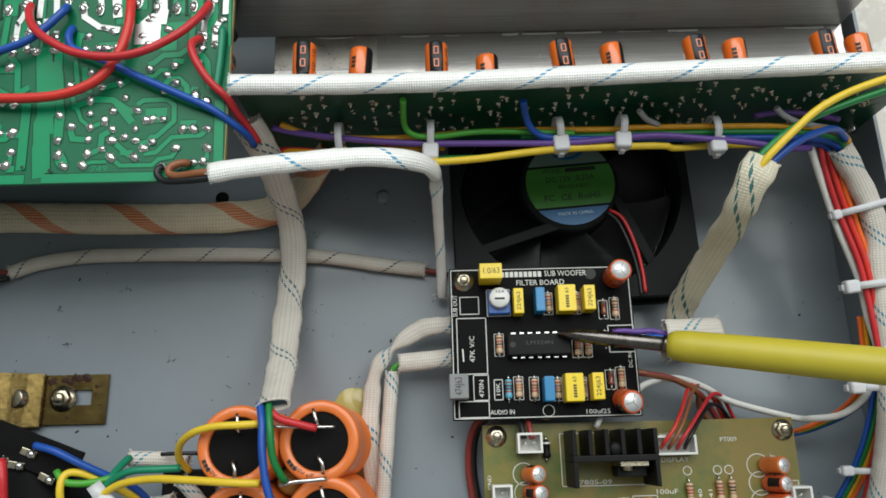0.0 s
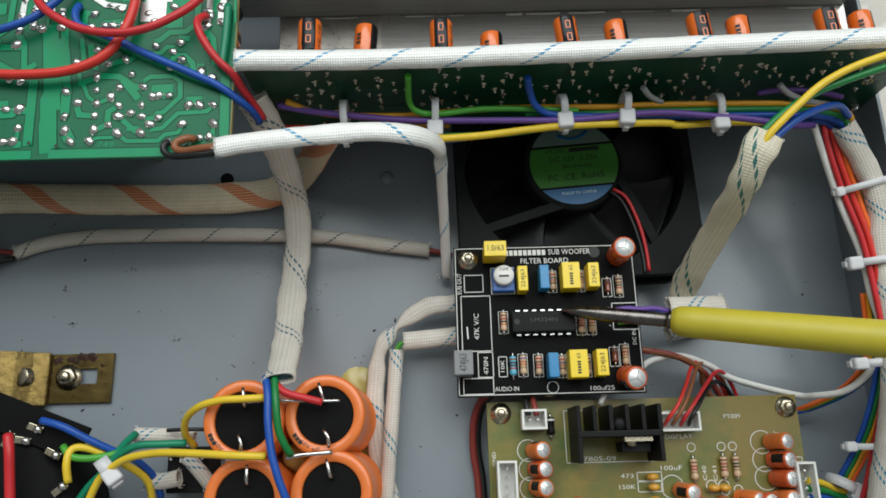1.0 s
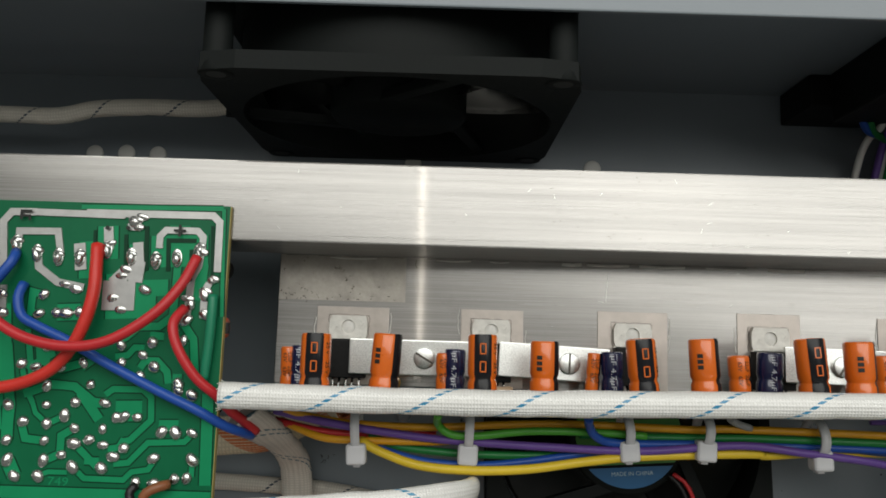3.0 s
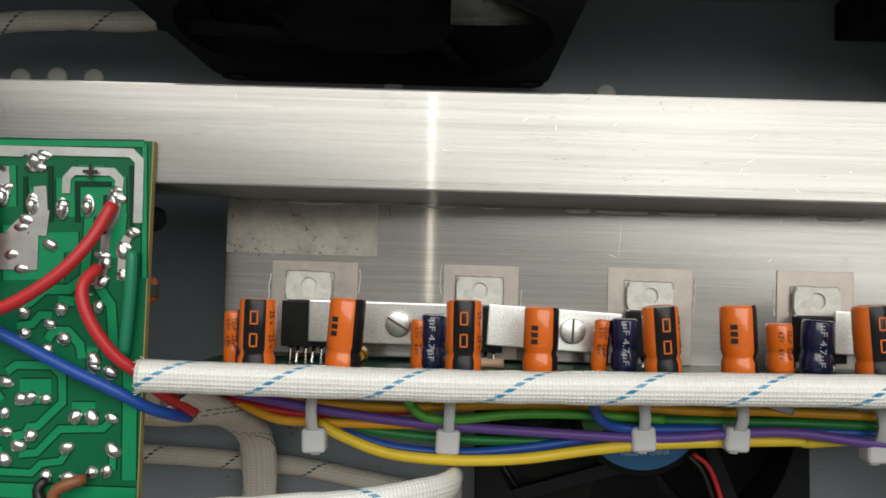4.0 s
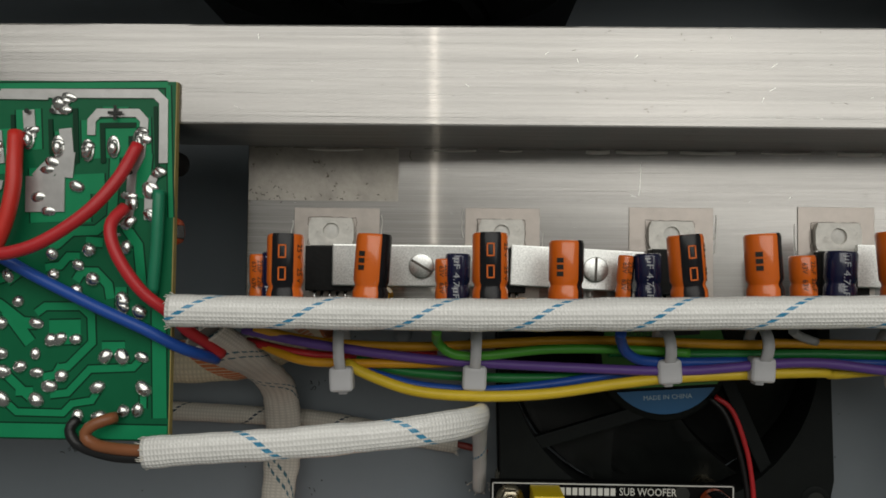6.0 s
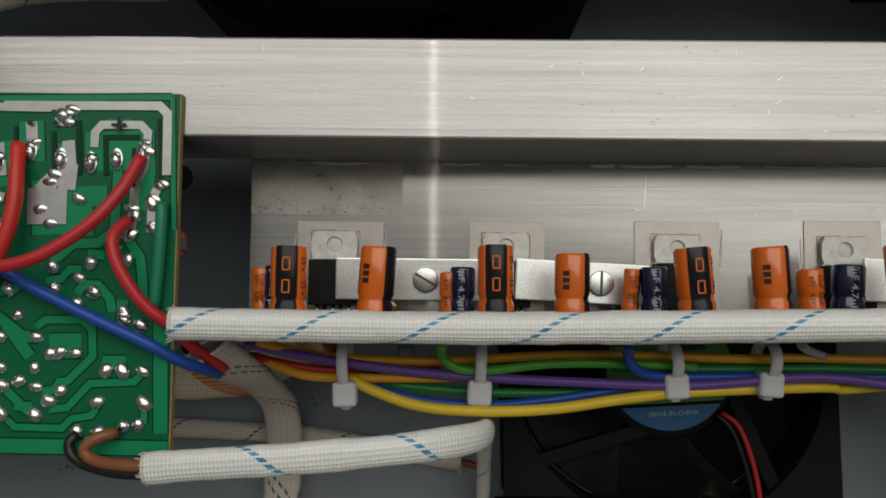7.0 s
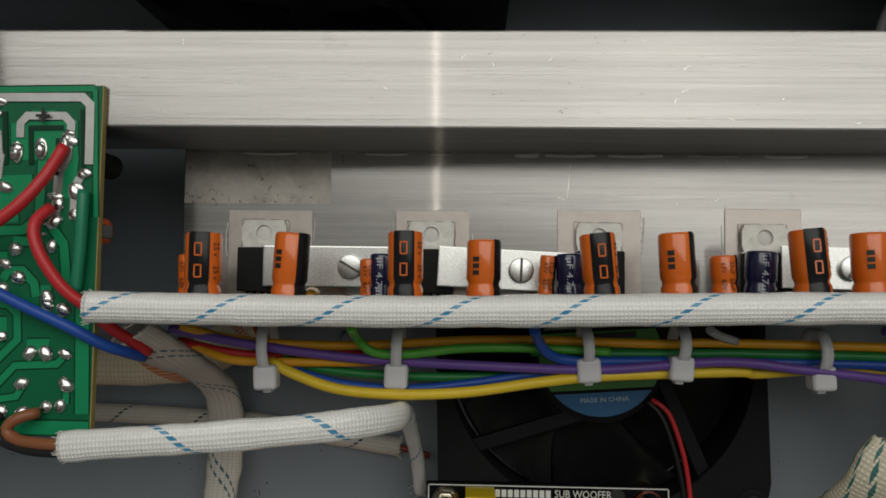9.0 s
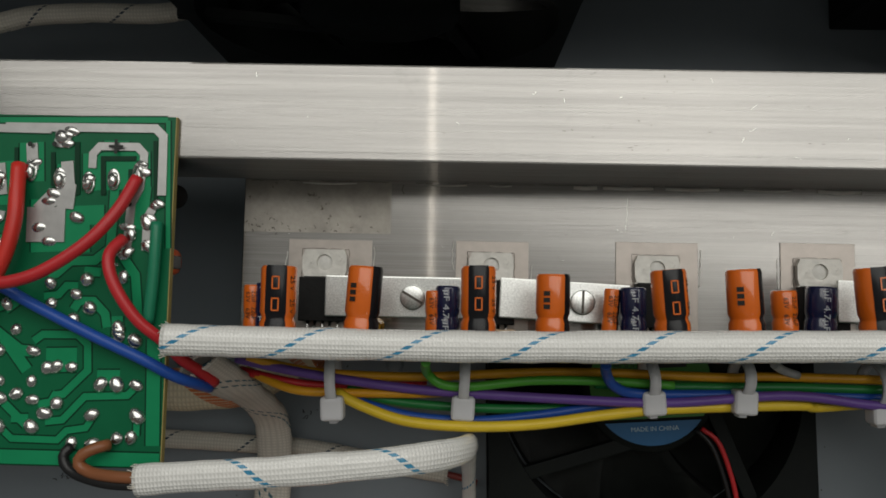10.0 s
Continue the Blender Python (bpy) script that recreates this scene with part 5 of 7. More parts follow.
sleeve([(0.0060, 0.0249, 0.0130), (-0.0053, 0.0247, 0.0115), (-0.0094, 0.0237, 0.0105), (-0.0147, 0.0208, 0.0095), (-0.0195, 0.0169, 0.0085), (-0.0231, 0.0126, 0.0078), (-0.0248, 0.0080, 0.0070), (-0.0254, 0.0022, 0.0062), (-0.0259, -0.0053, 0.0055), (-0.0253, -0.0196, 0.0045), (-0.0214, -0.0352, 0.0045), (-0.0196, -0.0436, 0.0045)],
       0.0029, 0.0016, PALE_BRAID, "cream sleeve kinked and curving past the big capacitors", 0.18, "sleeve pair", power=0.8, kinks=((0.29, 0.45), (0.40, 0.72)))
sleeve([(0.0050, 0.0144, 0.0130), (-0.0010, 0.0141, 0.0115), (-0.0078, 0.0136, 0.0108), (-0.0161, 0.0131, 0.0105)], 0.0030, 0.0022, PALE_BRAID, "short cream sleeve with blue tracers beside the filter board", 0.05)
sleeve([(-0.0186, 0.0106, 0.0080), (-0.0191, 0.0033, 0.0080), (-0.0202, -0.0110, 0.0085), (-0.0213, -0.0249, 0.0090), (-0.0225, -0.0431, 0.0090)], 0.0023, 0.0020, PALE_BRAID, "narrow cream sleeve running beside its twin", 0.06, "sleeve pair")
wire("wire", [(-0.0148, 0.0132, 0.0090), (-0.0167, 0.0126, 0.0095), (-0.0182, 0.0112, 0.0090), (-0.0186, 0.0088, 0.0080)], 0.0010, "lime", label="green wire bridging two sleeves", category="wire")
sleeve([(0.1187, 0.0697, 0.0460), (0.1227, 0.0639, 0.0430), (0.1270, 0.0568, 0.0400), (0.1296, 0.0496, 0.0380), (0.1306, 0.0427, 0.0360), (0.1303, 0.0341, 0.0350), (0.1300, 0.0239, 0.0340), (0.1302, 0.0107, 0.0320), (0.1286, -0.0056, 0.0300), (0.1266, -0.0215, 0.0260), (0.1251, -0.0327, 0.0220), (0.1240, -0.0439, 0.0180)],
       0.0035, 0.0027, PALE_BRAID, "ribbed cream sleeve bundled with the rainbow wires", 0.16)
wire("wire", [(-0.1764, 0.0546, 0.0070), (-0.1691, 0.0533, 0.0070), (-0.1612, 0.0505, 0.0060), (-0.1564, 0.0491, 0.0034), (-0.1506, 0.0486, 0.0026)], 0.0009, "maroon", label="dark red wire leaving a thin sleeve", category="wire")
wire("wire", [(-0.0112, 0.0465, 0.0024), (-0.0043, 0.0453, 0.0024), (0.0006, 0.0439, 0.0026)], 0.0009, "maroon", label="dark red wire leaving the thin sleeve's end", category="wire")
# behind the heatsink
sleeve([(-0.20, 0.150, 0.020), (-0.150, 0.158, 0.022), (-0.1243, 0.1581, 0.0240), (-0.1129, 0.1605, 0.0240), (-0.0985, 0.1615, 0.0240), (-0.0754, 0.1624, 0.0240), (-0.05, 0.172, 0.024), (-0.03, 0.174, 0.022)], 0.0024, 0.0021, THIN_BRAID, "thin cream sleeve behind the heatsink", 0.05)

# ---------- wire loom in front of the amplifier board ----------
L = dict(category="wire", group="loom wires")
wire("wire", [(-0.0485, 0.0798, 0.0500), (-0.0420, 0.0777, 0.0480), (-0.0317, 0.0763, 0.0470), (-0.0130, 0.0760, 0.0465), (0.0162, 0.0776, 0.0465), (0.0508, 0.0772, 0.0465), (0.0610, 0.0776, 0.0465), (0.1038, 0.0769, 0.0465), (0.1169, 0.0748, 0.0470), (0.1208, 0.0717, 0.0470), (0.1208, 0.0686, 0.0440)], 0.00098, "amber", label="amber wire tied into the loom", **L)
wire("wire", [(-0.0511, 0.0792, 0.0490), (-0.0442, 0.0777, 0.0485), (-0.0349, 0.0761, 0.0485), (-0.0233, 0.0746, 0.0485), (-0.0094, 0.0733, 0.0485), (0.0158, 0.0724, 0.0490), (0.0374, 0.0721, 0.0490), (0.0614, 0.0740, 0.0485), (0.0768, 0.0727, 0.0485), (0.0904, 0.0713, 0.0480), (0.1024, 0.0696, 0.0470), (0.1103, 0.0703, 0.0450)], 0.00100, "purple", label="purple wire tied into the loom", **L)
wire("wire", [(-0.0513, 0.0759, 0.0400), (-0.0403, 0.0727, 0.0450), (-0.0306, 0.0723, 0.0460), (-0.0188, 0.0724, 0.0465), (-0.0094, 0.0727, 0.0460), (0.0000, 0.0737, 0.0440)], 0.00095, "amber", label="amber wire tied into the loom", **L)
wire("wire", [(-0.0304, 0.0725, 0.0470), (-0.0256, 0.0702, 0.0480), (-0.0161, 0.0674, 0.0495), (-0.0039, 0.0666, 0.0500), (0.0101, 0.0673, 0.0500), (0.0250, 0.0694, 0.0490), (0.0389, 0.0708, 0.0480), (0.0648, 0.0718, 0.0460), (0.0693, 0.0714, 0.0450), (0.0835, 0.0724, 0.0440), (0.1013, 0.0726, 0.0430), (0.1121, 0.0724, 0.0420)], 0.00112, "yellow", label="yellow wire sagging below the loom", **L)
wire("wire", [(-0.0308, 0.0722, 0.0450), (-0.0235, 0.0699, 0.0460), (-0.0140, 0.0679, 0.0470), (-0.0012, 0.0674, 0.0470), (0.0115, 0.0688, 0.0470), (0.0256, 0.0709, 0.0460), (0.0456, 0.0727, 0.0450)], 0.00095, "blue", label="blue wire tied into the loom", **L)
wire("wire", [(-0.0115, 0.0805, 0.0625), (-0.0116, 0.0775, 0.0520), (-0.0088, 0.0750, 0.0505), (-0.0025, 0.0746, 0.0500), (0.0100, 0.0760, 0.0495), (0.0250, 0.0761, 0.0485), (0.0389, 0.0755, 0.0480)], 0.00095, "lime", label="bright green wire from the board into the loom", **L)
wire("wire", [(-0.0285, 0.0732, 0.0440), (-0.0189, 0.0706, 0.0445), (0.0000, 0.0696, 0.0450), (0.0223, 0.0704, 0.0450), (0.0339, 0.0732, 0.0450)], 0.00100, "green", label="green wire tied into the loom", **L)
wire("wire", [(0.0230, 0.0754, 0.0470), (0.0393, 0.0751, 0.0465), (0.0623, 0.0755, 0.0465), (0.0693, 0.0755, 0.0465), (0.1035, 0.0750, 0.0465), (0.1168, 0.0726, 0.0465), (0.1199, 0.0696, 0.0460), (0.1204, 0.0681, 0.0420)], 0.00098, "green", label="green wire tied into the loom", **L)
wire("wire", [(0.0226, 0.0805, 0.0600), (0.0239, 0.0783, 0.0540), (0.0262, 0.0754, 0.0510), (0.0318, 0.0738, 0.0490), (0.0506, 0.0738, 0.0470), (0.0693, 0.0739, 0.0460), (0.0949, 0.0736, 0.0460), (0.1119, 0.0728, 0.0460), (0.1186, 0.0699, 0.0455), (0.1190, 0.0681, 0.0420)], 0.00105, "blue", label="blue wire from the board into the loom", **L)
wire("wire", [(0.0752, 0.0747, 0.0440), (0.0957, 0.0730, 0.0440), (0.1128, 0.0722, 0.0440), (0.1178, 0.0699, 0.0430)], 0.00105, "blue", label="blue wire tied into the loom", **L)
wire("wire", [(-0.0526, 0.0759, 0.0400), (-0.0432, 0.0743, 0.0430), (-0.0359, 0.0734, 0.0430), (-0.0263, 0.0736, 0.0430), (-0.0119, 0.0748, 0.0430)], 0.00095, "red", label="red wire tied into the loom", **L)
wire("wire", [(0.0984, 0.0805, 0.0520), (0.1016, 0.0787, 0.0500), (0.1074, 0.0771, 0.0480), (0.1160, 0.0764, 0.0460)], 0.0009, "grey", label="grey wire from the board into the loom", **L)
wire("wire", [(0.0577, 0.0805, 0.0522), (0.0605, 0.0793, 0.0490), (0.0646, 0.0780, 0.0470)], 0.0009, "grey", label="grey wire from the board into the loom", **L)
wire("wire", [(0.0940, 0.0805, 0.0466), (0.1003, 0.0807, 0.0480), (0.1104, 0.0801, 0.0480), (0.1193, 0.0785, 0.0470)], 0.0009, "purple", label="purple wire behind the loom", **L)
for i, (x, y, z) in enumerate(((-0.0312, 0.0755, 0.0468), (-0.0040, 0.0758, 0.0472), (0.0342, 0.0768, 0.0468), (0.0532, 0.0772, 0.0468), (0.0812, 0.0762, 0.0455))):
    tie(pose(x, y, z, 0, 0, (3, -2, 4, -3, 2)[i]), 0.0021, (0.0048, 0.0044, 0.0036, 0.0034, 0.0040)[i], 0.0046)
# wires that leave the sloping sleeve
for col, run in (("green", ((0.0838, 0.0571, 0.0606), (0.0868, 0.0612, 0.0626), (0.0936, 0.0668, 0.0632), (0.1013, 0.0712, 0.0638), (0.1107, 0.0748, 0.0644), (0.1205, 0.0779, 0.0650), (0.1310, 0.0812, 0.0648))),
                 ("yellow", ((0.0852, 0.0566, 0.0622), (0.0884, 0.0606, 0.0640), (0.0954, 0.0670, 0.0656), (0.1023, 0.0726, 0.0664), (0.1106, 0.0770, 0.0668), (0.1204, 0.0805, 0.0671), (0.1308, 0.0835, 0.0664))),
                 ("blue", ((0.0866, 0.0560, 0.0606), (0.0902, 0.0597, 0.0616), (0.0970, 0.0648, 0.0610), (0.1048, 0.0692, 0.0580), (0.1140, 0.0727, 0.0530), (0.1196, 0.0716, 0.0480)))):
    wire("wire", run, 0.00108, col, label=col + " insulated wire leaving the sloping sleeve", category="wire", group="sleeve wires")

# ---------- fans ----------


def fan(m, label, with_label):
    f = thing("fan", label, "fan", "cooling fans")
    f.matrix_basis = m
    S, T, R = 0.0402, (0.0165 if with_label else 0.0248), 0.0375
    seg = 48

    def square_ring(z0, z1, half, r, corner=0.006):
        bm = bmesh.new()
        inner = [(r * math.cos(2 * math.pi * i / seg), r * math.sin(2 * math.pi * i / seg)) for i in range(seg)]
        outer = []
        for i in range(seg):
            cx, sy = math.cos(2 * math.pi * i / seg), math.sin(2 * math.pi * i / seg)
            k = half / max(abs(cx), abs(sy))
            k = min(k, (2 * half - 0.0035) / (abs(cx) + abs(sy)))
            outer.append((cx * k, sy * k))
        vs = [[bm.verts.new((x, y, z)) for x, y in ring] for ring, z in ((outer, z0), (outer, z1), (inner, z1), (inner, z0), (outer, z0))]
        for a, b in zip(vs, vs[1:]):
            for i in range(seg):
                bm.faces.new((a[i], a[(i + 1) % seg], b[(i + 1) % seg], b[i]))
        bmesh.ops.remove_doubles(bm, verts=bm.verts, dist=1e-6)
        return bm

    part("front_flange", square_ring(T - 0.0042, T, S, R), FANBLACK, f)
    part("rear_flange", square_ring(0, 0.0042, S, R), FANBLACK, f)
    part("duct", lathe([(R + 0.0012, 0.004), (R + 0.0014, T - 0.004)], 48), FANBLACK, f)
    part("duct_lining", lathe([(R, T - 0.0001), (R - 0.0004, T * 0.5), (R, 0.0001)], 48), FANBLACK, f)
    for sx in (-1, 1):
        for sy in (-1, 1):
            part("screw_boss", lathe([(0.0022, T + 0.00005), (0.0036, T + 0.0002), (0.0038, T), (0.0030, T - 0.004), (0.0030, 0.002)], 18, pose(sx * 0.0357, sy * 0.0357, 0)), FANBLACK, f)
            # Black disc on top of the boss: the hole's shade without a recess.
            part("screw_hole", lathe([(0.0021, T + 0.0001), (0, T + 0.0001)], 16, pose(sx * 0.0357, sy * 0.0357, 0)), INK, f)
    hub = 0.0168
    top = T - 0.0012
    if with_label:
        # Added black disc paints the darkness of the opening below the blades.
        part("backing", lathe([(R - 0.0006, 0.0006), (0, 0.0006)], 40), EPOXY, f)
    part("hub", lathe([(hub, 0.003), (hub, top - 0.001), (hub - 0.0008, top), (0, top)], 40), FANBLACK, f)
    # blades
    for b in range(7):
        bm = bmesh.new()
        rows = []
        for i in range(9):
            rr = hub - 0.0003 + (R - 0.0012 - hub) * i / 8
            lo, hi = radians(b * 360 / 7 - 17 + i * 1.6), radians(b * 360 / 7 + 30 + i * 1.9)
            row = []
            for j in range(7):
                q = lo + (hi - lo) * j / 6
                row.append(bm.verts.new((rr * math.cos(q), rr * math.sin(q), 0.0028 + (T - 0.0085) * (j / 6) ** 1.15)))
            rows.append(row)
        for r0, r1 in zip(rows, rows[1:]):
            for j in range(6):
                bm.faces.new((r0[j], r0[j + 1], r1[j + 1], r1[j])).smooth = True
        bmesh.ops.solidify(bm, geom=bm.faces[:], thickness=0.0009)
        part("blade", bm, BLADE_SHEEN, f)
    # struts that hold the motor
    for q in ((196, 292, 75) if with_label else (45, 165, 285)):
        part("strut", cube(0.0, R - 0.0005, -0.0017, 0.0017, T - 0.0040, T - 0.0014, bevel=0.0004, m=pose(0, 0, 0, 0, 0, q) @ pose(0.0045, 0.0122, 0)), FANBLACK, f)
    if with_label:
        z, r = top + 0.0001, 0.0151
        on = pose(0.0002, 0.0004, 0, 0, 0, 2.5)

        def disc(y0, y1, zz):
            bm = bmesh.new()
            low = [(x, max(min(y, y1), y0)) for x, y in ((r * math.cos(2 * math.pi * i / 96), r * math.sin(2 * math.pi * i / 96)) for i in range(96)) if y0 - 1e-6 <= y <= y1 + 1e-6]
            pts = [bm.verts.new((x, y, zz)) for x, y in sorted(low, key=lambda p: math.atan2(p[1] - (y0 + y1) / 2, p[0]))]
            bm.faces.new(pts)
            r2 = bmesh.ops.extrude_face_region(bm, geom=bm.faces[:])
            bmesh.ops.translate(bm, verts=[v for v in r2["geom"] if isinstance(v, bmesh.types.BMVert)], vec=(0, 0, 0.00008))
            bmesh.ops.recalc_face_normals(bm, faces=bm.faces[:])
            return bm

        for nm, y0, y1, m_, lb in (("label", -0.0088, 0.0066, GREENLABEL, "green paper label"), ("label_band", -r, -0.0088, BLUELABEL, "blue foot of the label"), ("label_top", 0.0066, r, LABELTOP, "grey green top of the label with a blue swoosh")):
            bm = disc(y0, y1, z)
            bm.transform(on)
            part(nm, bm, m_, f, lb)
        zt = z + 0.00012
        part("swoosh", tube([on @ Vector(p) for p in ((-0.0045, 0.0104, zt), (-0.0010, 0.0088, zt), (0.0030, 0.0092, zt), (0.0058, 0.0112, zt))], 0.0006, 0.00008, seg=6), BLUELABEL, f)
        bm = bmesh.new()
        strip(bm, [(-0.0012, 0.0046), (0.0092, 0.0046)], 0.0015, zt, 0.00002)
        bm.transform(on)
        part("label_bar", bm, INK, f)
        for words, size, lx, ly, m_, w in (("MODEL", 0.0022, -0.0056, 0.0046, INK, 0.0066), ("DC 12V  0.25A", 0.0028, 0, 0.0014, INK, 0.0166), ("BRUSHLESS", 0.0017, 0.0010, -0.0014, INK, 0.0104), ("FC  CE  RoHS", 0.0031, 0, -0.0052, INK, 0.0190), ("MADE IN CHINA", 0.0016, 0.0003, -0.0110, WHITELABEL, 0.0118)):
            letters(words, size, on @ pose(lx, ly, zt), m_, f, "lettering", w)
    return f


fan(pose(0.0427, 0.0718, 0, 0, 0, 1.5), "black square cooling fan with a green label, on the chassis floor", True)
# The upright fan is stretched wider and lower to fit the camera's view.
fan(pose(FAN_X, REAR - 0.0002, FAN_Z, 90, 0, 0) @ Matrix.Diagonal((1.080, 0.955, 1, 1)), "black square cooling fan upright against the rear panel", False)
wire("wire", [(0.0551, 0.0618, 0.0165), (0.0591, 0.0585, 0.0170), (0.0624, 0.0495, 0.0170), (0.0640, 0.0407, 0.0168), (0.0643, 0.0331, 0.0168)], 0.0006, "red", label="thin red fan wire", category="wire", group="fan wires")
wire("wire", [(0.0539, 0.0614, 0.0160), (0.0576, 0.0575, 0.0166), (0.0608, 0.0486, 0.0168), (0.0626, 0.0399, 0.0166), (0.0630, 0.0322, 0.0166)], 0.0006, "black", label="thin black fan wire", category="wire", group="fan wires")

# ---------- sub woofer filter board ----------
BZ = 0.0255
before = set(bpy.data.objects)
fb = thing("filter_board", "black filter circuit board with white lettering, on standoffs", "circuit board")
BX0, BX1, BY0, BY1 = 0.0003, 0.0570, -0.0063, 0.0403
part("board", cube(BX0, BX1, BY0, BY1, BZ - 0.0016, BZ), BLACKMASK, fb)
bm = bmesh.new()
frame_line(bm, BX0 + 0.0005, BX1 - 0.0005, BY0 + 0.0005, BY1 - 0.0005, BZ + 0.00001, 0.00025)
for r in ((0.0034, 0.0092, 0.0258, 0.0312), (0.0022, 0.0112, 0.0074, 0.0245), (0.0022, 0.0112, -0.0055, -0.0008), (0.0068, 0.0113, -0.0005, 0.0070), (0.0488, 0.0566, 0.0130, 0.0212), (0.0118, 0.0190, 0.0250, 0.0333), (0.0130, 0.0155, -0.0005, 0.0055)):
    frame_line(bm, r[0], r[1], r[2], r[3], BZ + 0.00002, 0.00025)
part("silkscreen", bm, SILK, fb, "white printed outlines")
bm = bmesh.new()
for i in range(9):
    strip(bm, [(0.0164 + i * 0.00147, 0.0381), (0.0164 + i * 0.00147 + 0.00112, 0.0381)], 0.0017, BZ + 0.00002)
part("maker_name_bar", bm, SILK, fb, "white bar of the maker's name")
letters("SUB WOOFER", 0.0025, pose(0.0368, 0.0381, BZ + 0.00003), SILK, fb, "lettering", 0.0132)
letters("FILTER BOARD", 0.0024, pose(0.0288, 0.0353, BZ + 0.00003), SILK, fb, "lettering", 0.0150)
letters("SUB OUT", 0.0020, pose(0.0019, 0.0285, BZ + 0.00003, 0, 0, 90), SILK, fb, "lettering", 0.0068)
letters("47K V/C", 0.0022, pose(0.0068, 0.0150, BZ + 0.00003, 0, 0, 90), SILK, fb, "lettering", 0.0080)
letters("470N", 0.0020, pose(0.0092, 0.0030, BZ + 0.00003, 0, 0, 90), SILK, fb, "lettering", 0.0052)
letters("10K", 0.0017, pose(0.0142, 0.0025, BZ + 0.00003, 0, 0, 90), SILK, fb, "lettering", 0.0036)
letters("AUDIO IN", 0.0019, pose(0.0152, -0.0042, BZ + 0.00003), SILK, fb, "lettering", 0.0072)
letters("100uf25", 0.0019, pose(0.0437, -0.0046, BZ + 0.00003), SILK, fb, "lettering", 0.0072)
letters("DC IN", 0.0016, pose(0.0549, 0.0105, BZ + 0.00003, 0, 0, 90), SILK, fb, "lettering", 0.0045)
for ch, y in (("+", 0.0195), ("0", 0.0170), ("-", 0.0145)):
    letters(ch, 0.0020, pose(0.0478, y, BZ + 0.00003), SILK, fb, "lettering")
bm = lathe([(0.0018, 0), (0.0018, 0.00004), (0.0016, 0.00004), (0.0016, 0)], 24, pose(0.0290, -0.0040, BZ + 0.00002))
part("hole_ring", bm, SILK, fb)
# Flat black disc paints the dark inside of a hole.
part("hole_ring", lathe([(0.0018, 0.00003), (0, 0.00003)], 20, pose(0.0447, 0.0378, BZ)), INK, fb)
bm = bmesh.new()
strip(bm, [(0.0040, 0.0112), (0.0038, 0.0150)], 0.0004, BZ + 0.00003, 0.0001)
part("wire_link", bm, WHITEP, fb)
for x, y in ((0.0048, 0.0363), (0.053, 0.037), (0.0290, -0.0040)):
    part("standoff", lathe([(0.0026, 0.0060), (0.0026, BZ - 0.0016), (0, BZ - 0.0016)], 12, pose(x, y, 0)), NICKEL, fb)
screw("screw", pose(0.0048, 0.0363, BZ), 0.0024, 0.0022, NICKEL, fb, hexa=True)


def film_cap(x, y, w, d, h, material, label, text="", turn=0, base=BZ, parent=None):
    o = thing("film_capacitor", label, "capacitor", "film capacitors", at=(x, y, base))
    part("case", cube(-w / 2, w / 2, -d / 2, d / 2, 0.0003, h, bevel=0.0003), material, o)
    for s in (-1, 1):
        part("lead", lathe([(0.0003, -0.001), (0.0003, 0.0004), (0, 0.0004)], 6, pose(0, s * d * 0.3, 0)), SOLDER, o)
    if text:
        letters(text, min(w, d) * 0.55 if len(text) > 2 else 0.0016, pose(0, 0 if len(text) > 2 else d * 0.28, h + 0.00003, 0, 0, turn), INK, o, "print", max(w, d) * 0.72 if len(text) > 2 else 0.0015)
        if len(text) <= 2:
            bm = bmesh.new()
            for i in range(5):
                strip(bm, [(0, -d * 0.36 + i * d * 0.096), (0, -d * 0.36 + i * d * 0.096 + d * 0.066)], 0.0010, h + 0.00001, 0.00003)
            part("print_bar", bm, INK, o)
    return o


YB, BB = "yellow box film capacitor on the filter board", "blue box film capacitor on the filter board"
film_cap(0.0128, 0.0372, 0.0068, 0.0048, 0.0095, YELLOWBOX, "tall yellow box film capacitor overhanging the board's edge", "1.0/63")
film_cap(0.0211, 0.0285, 0.0030, 0.0078, 0.0062, YELLOWBOX, YB, "224J63", 90)
film_cap(0.0277, 0.0288, 0.0028, 0.0074, 0.0064, BLUEBOX, BB)
film_cap(0.0358, 0.0290, 0.0054, 0.0082, 0.0066, YELLOWBOX, YB, "63", 90)
film_cap(0.0427, 0.0290, 0.0034, 0.0076, 0.0066, YELLOWBOX, YB, "224J63", 90)
film_cap(0.0288, 0.0020, 0.0030, 0.0072, 0.0064, BLUEBOX, BB)
film_cap(0.0362, 0.0022, 0.0054, 0.0082, 0.0066, YELLOWBOX, YB, "63", 90)
film_cap(0.0432, 0.0024, 0.0034, 0.0078, 0.0066, YELLOWBOX, YB, "224J63", 90)
film_cap(0.0022, 0.0033, 0.0056, 0.0072, 0.0070, GREYBOX, "grey box film capacitor at the filter board's edge", "474J63", 90)


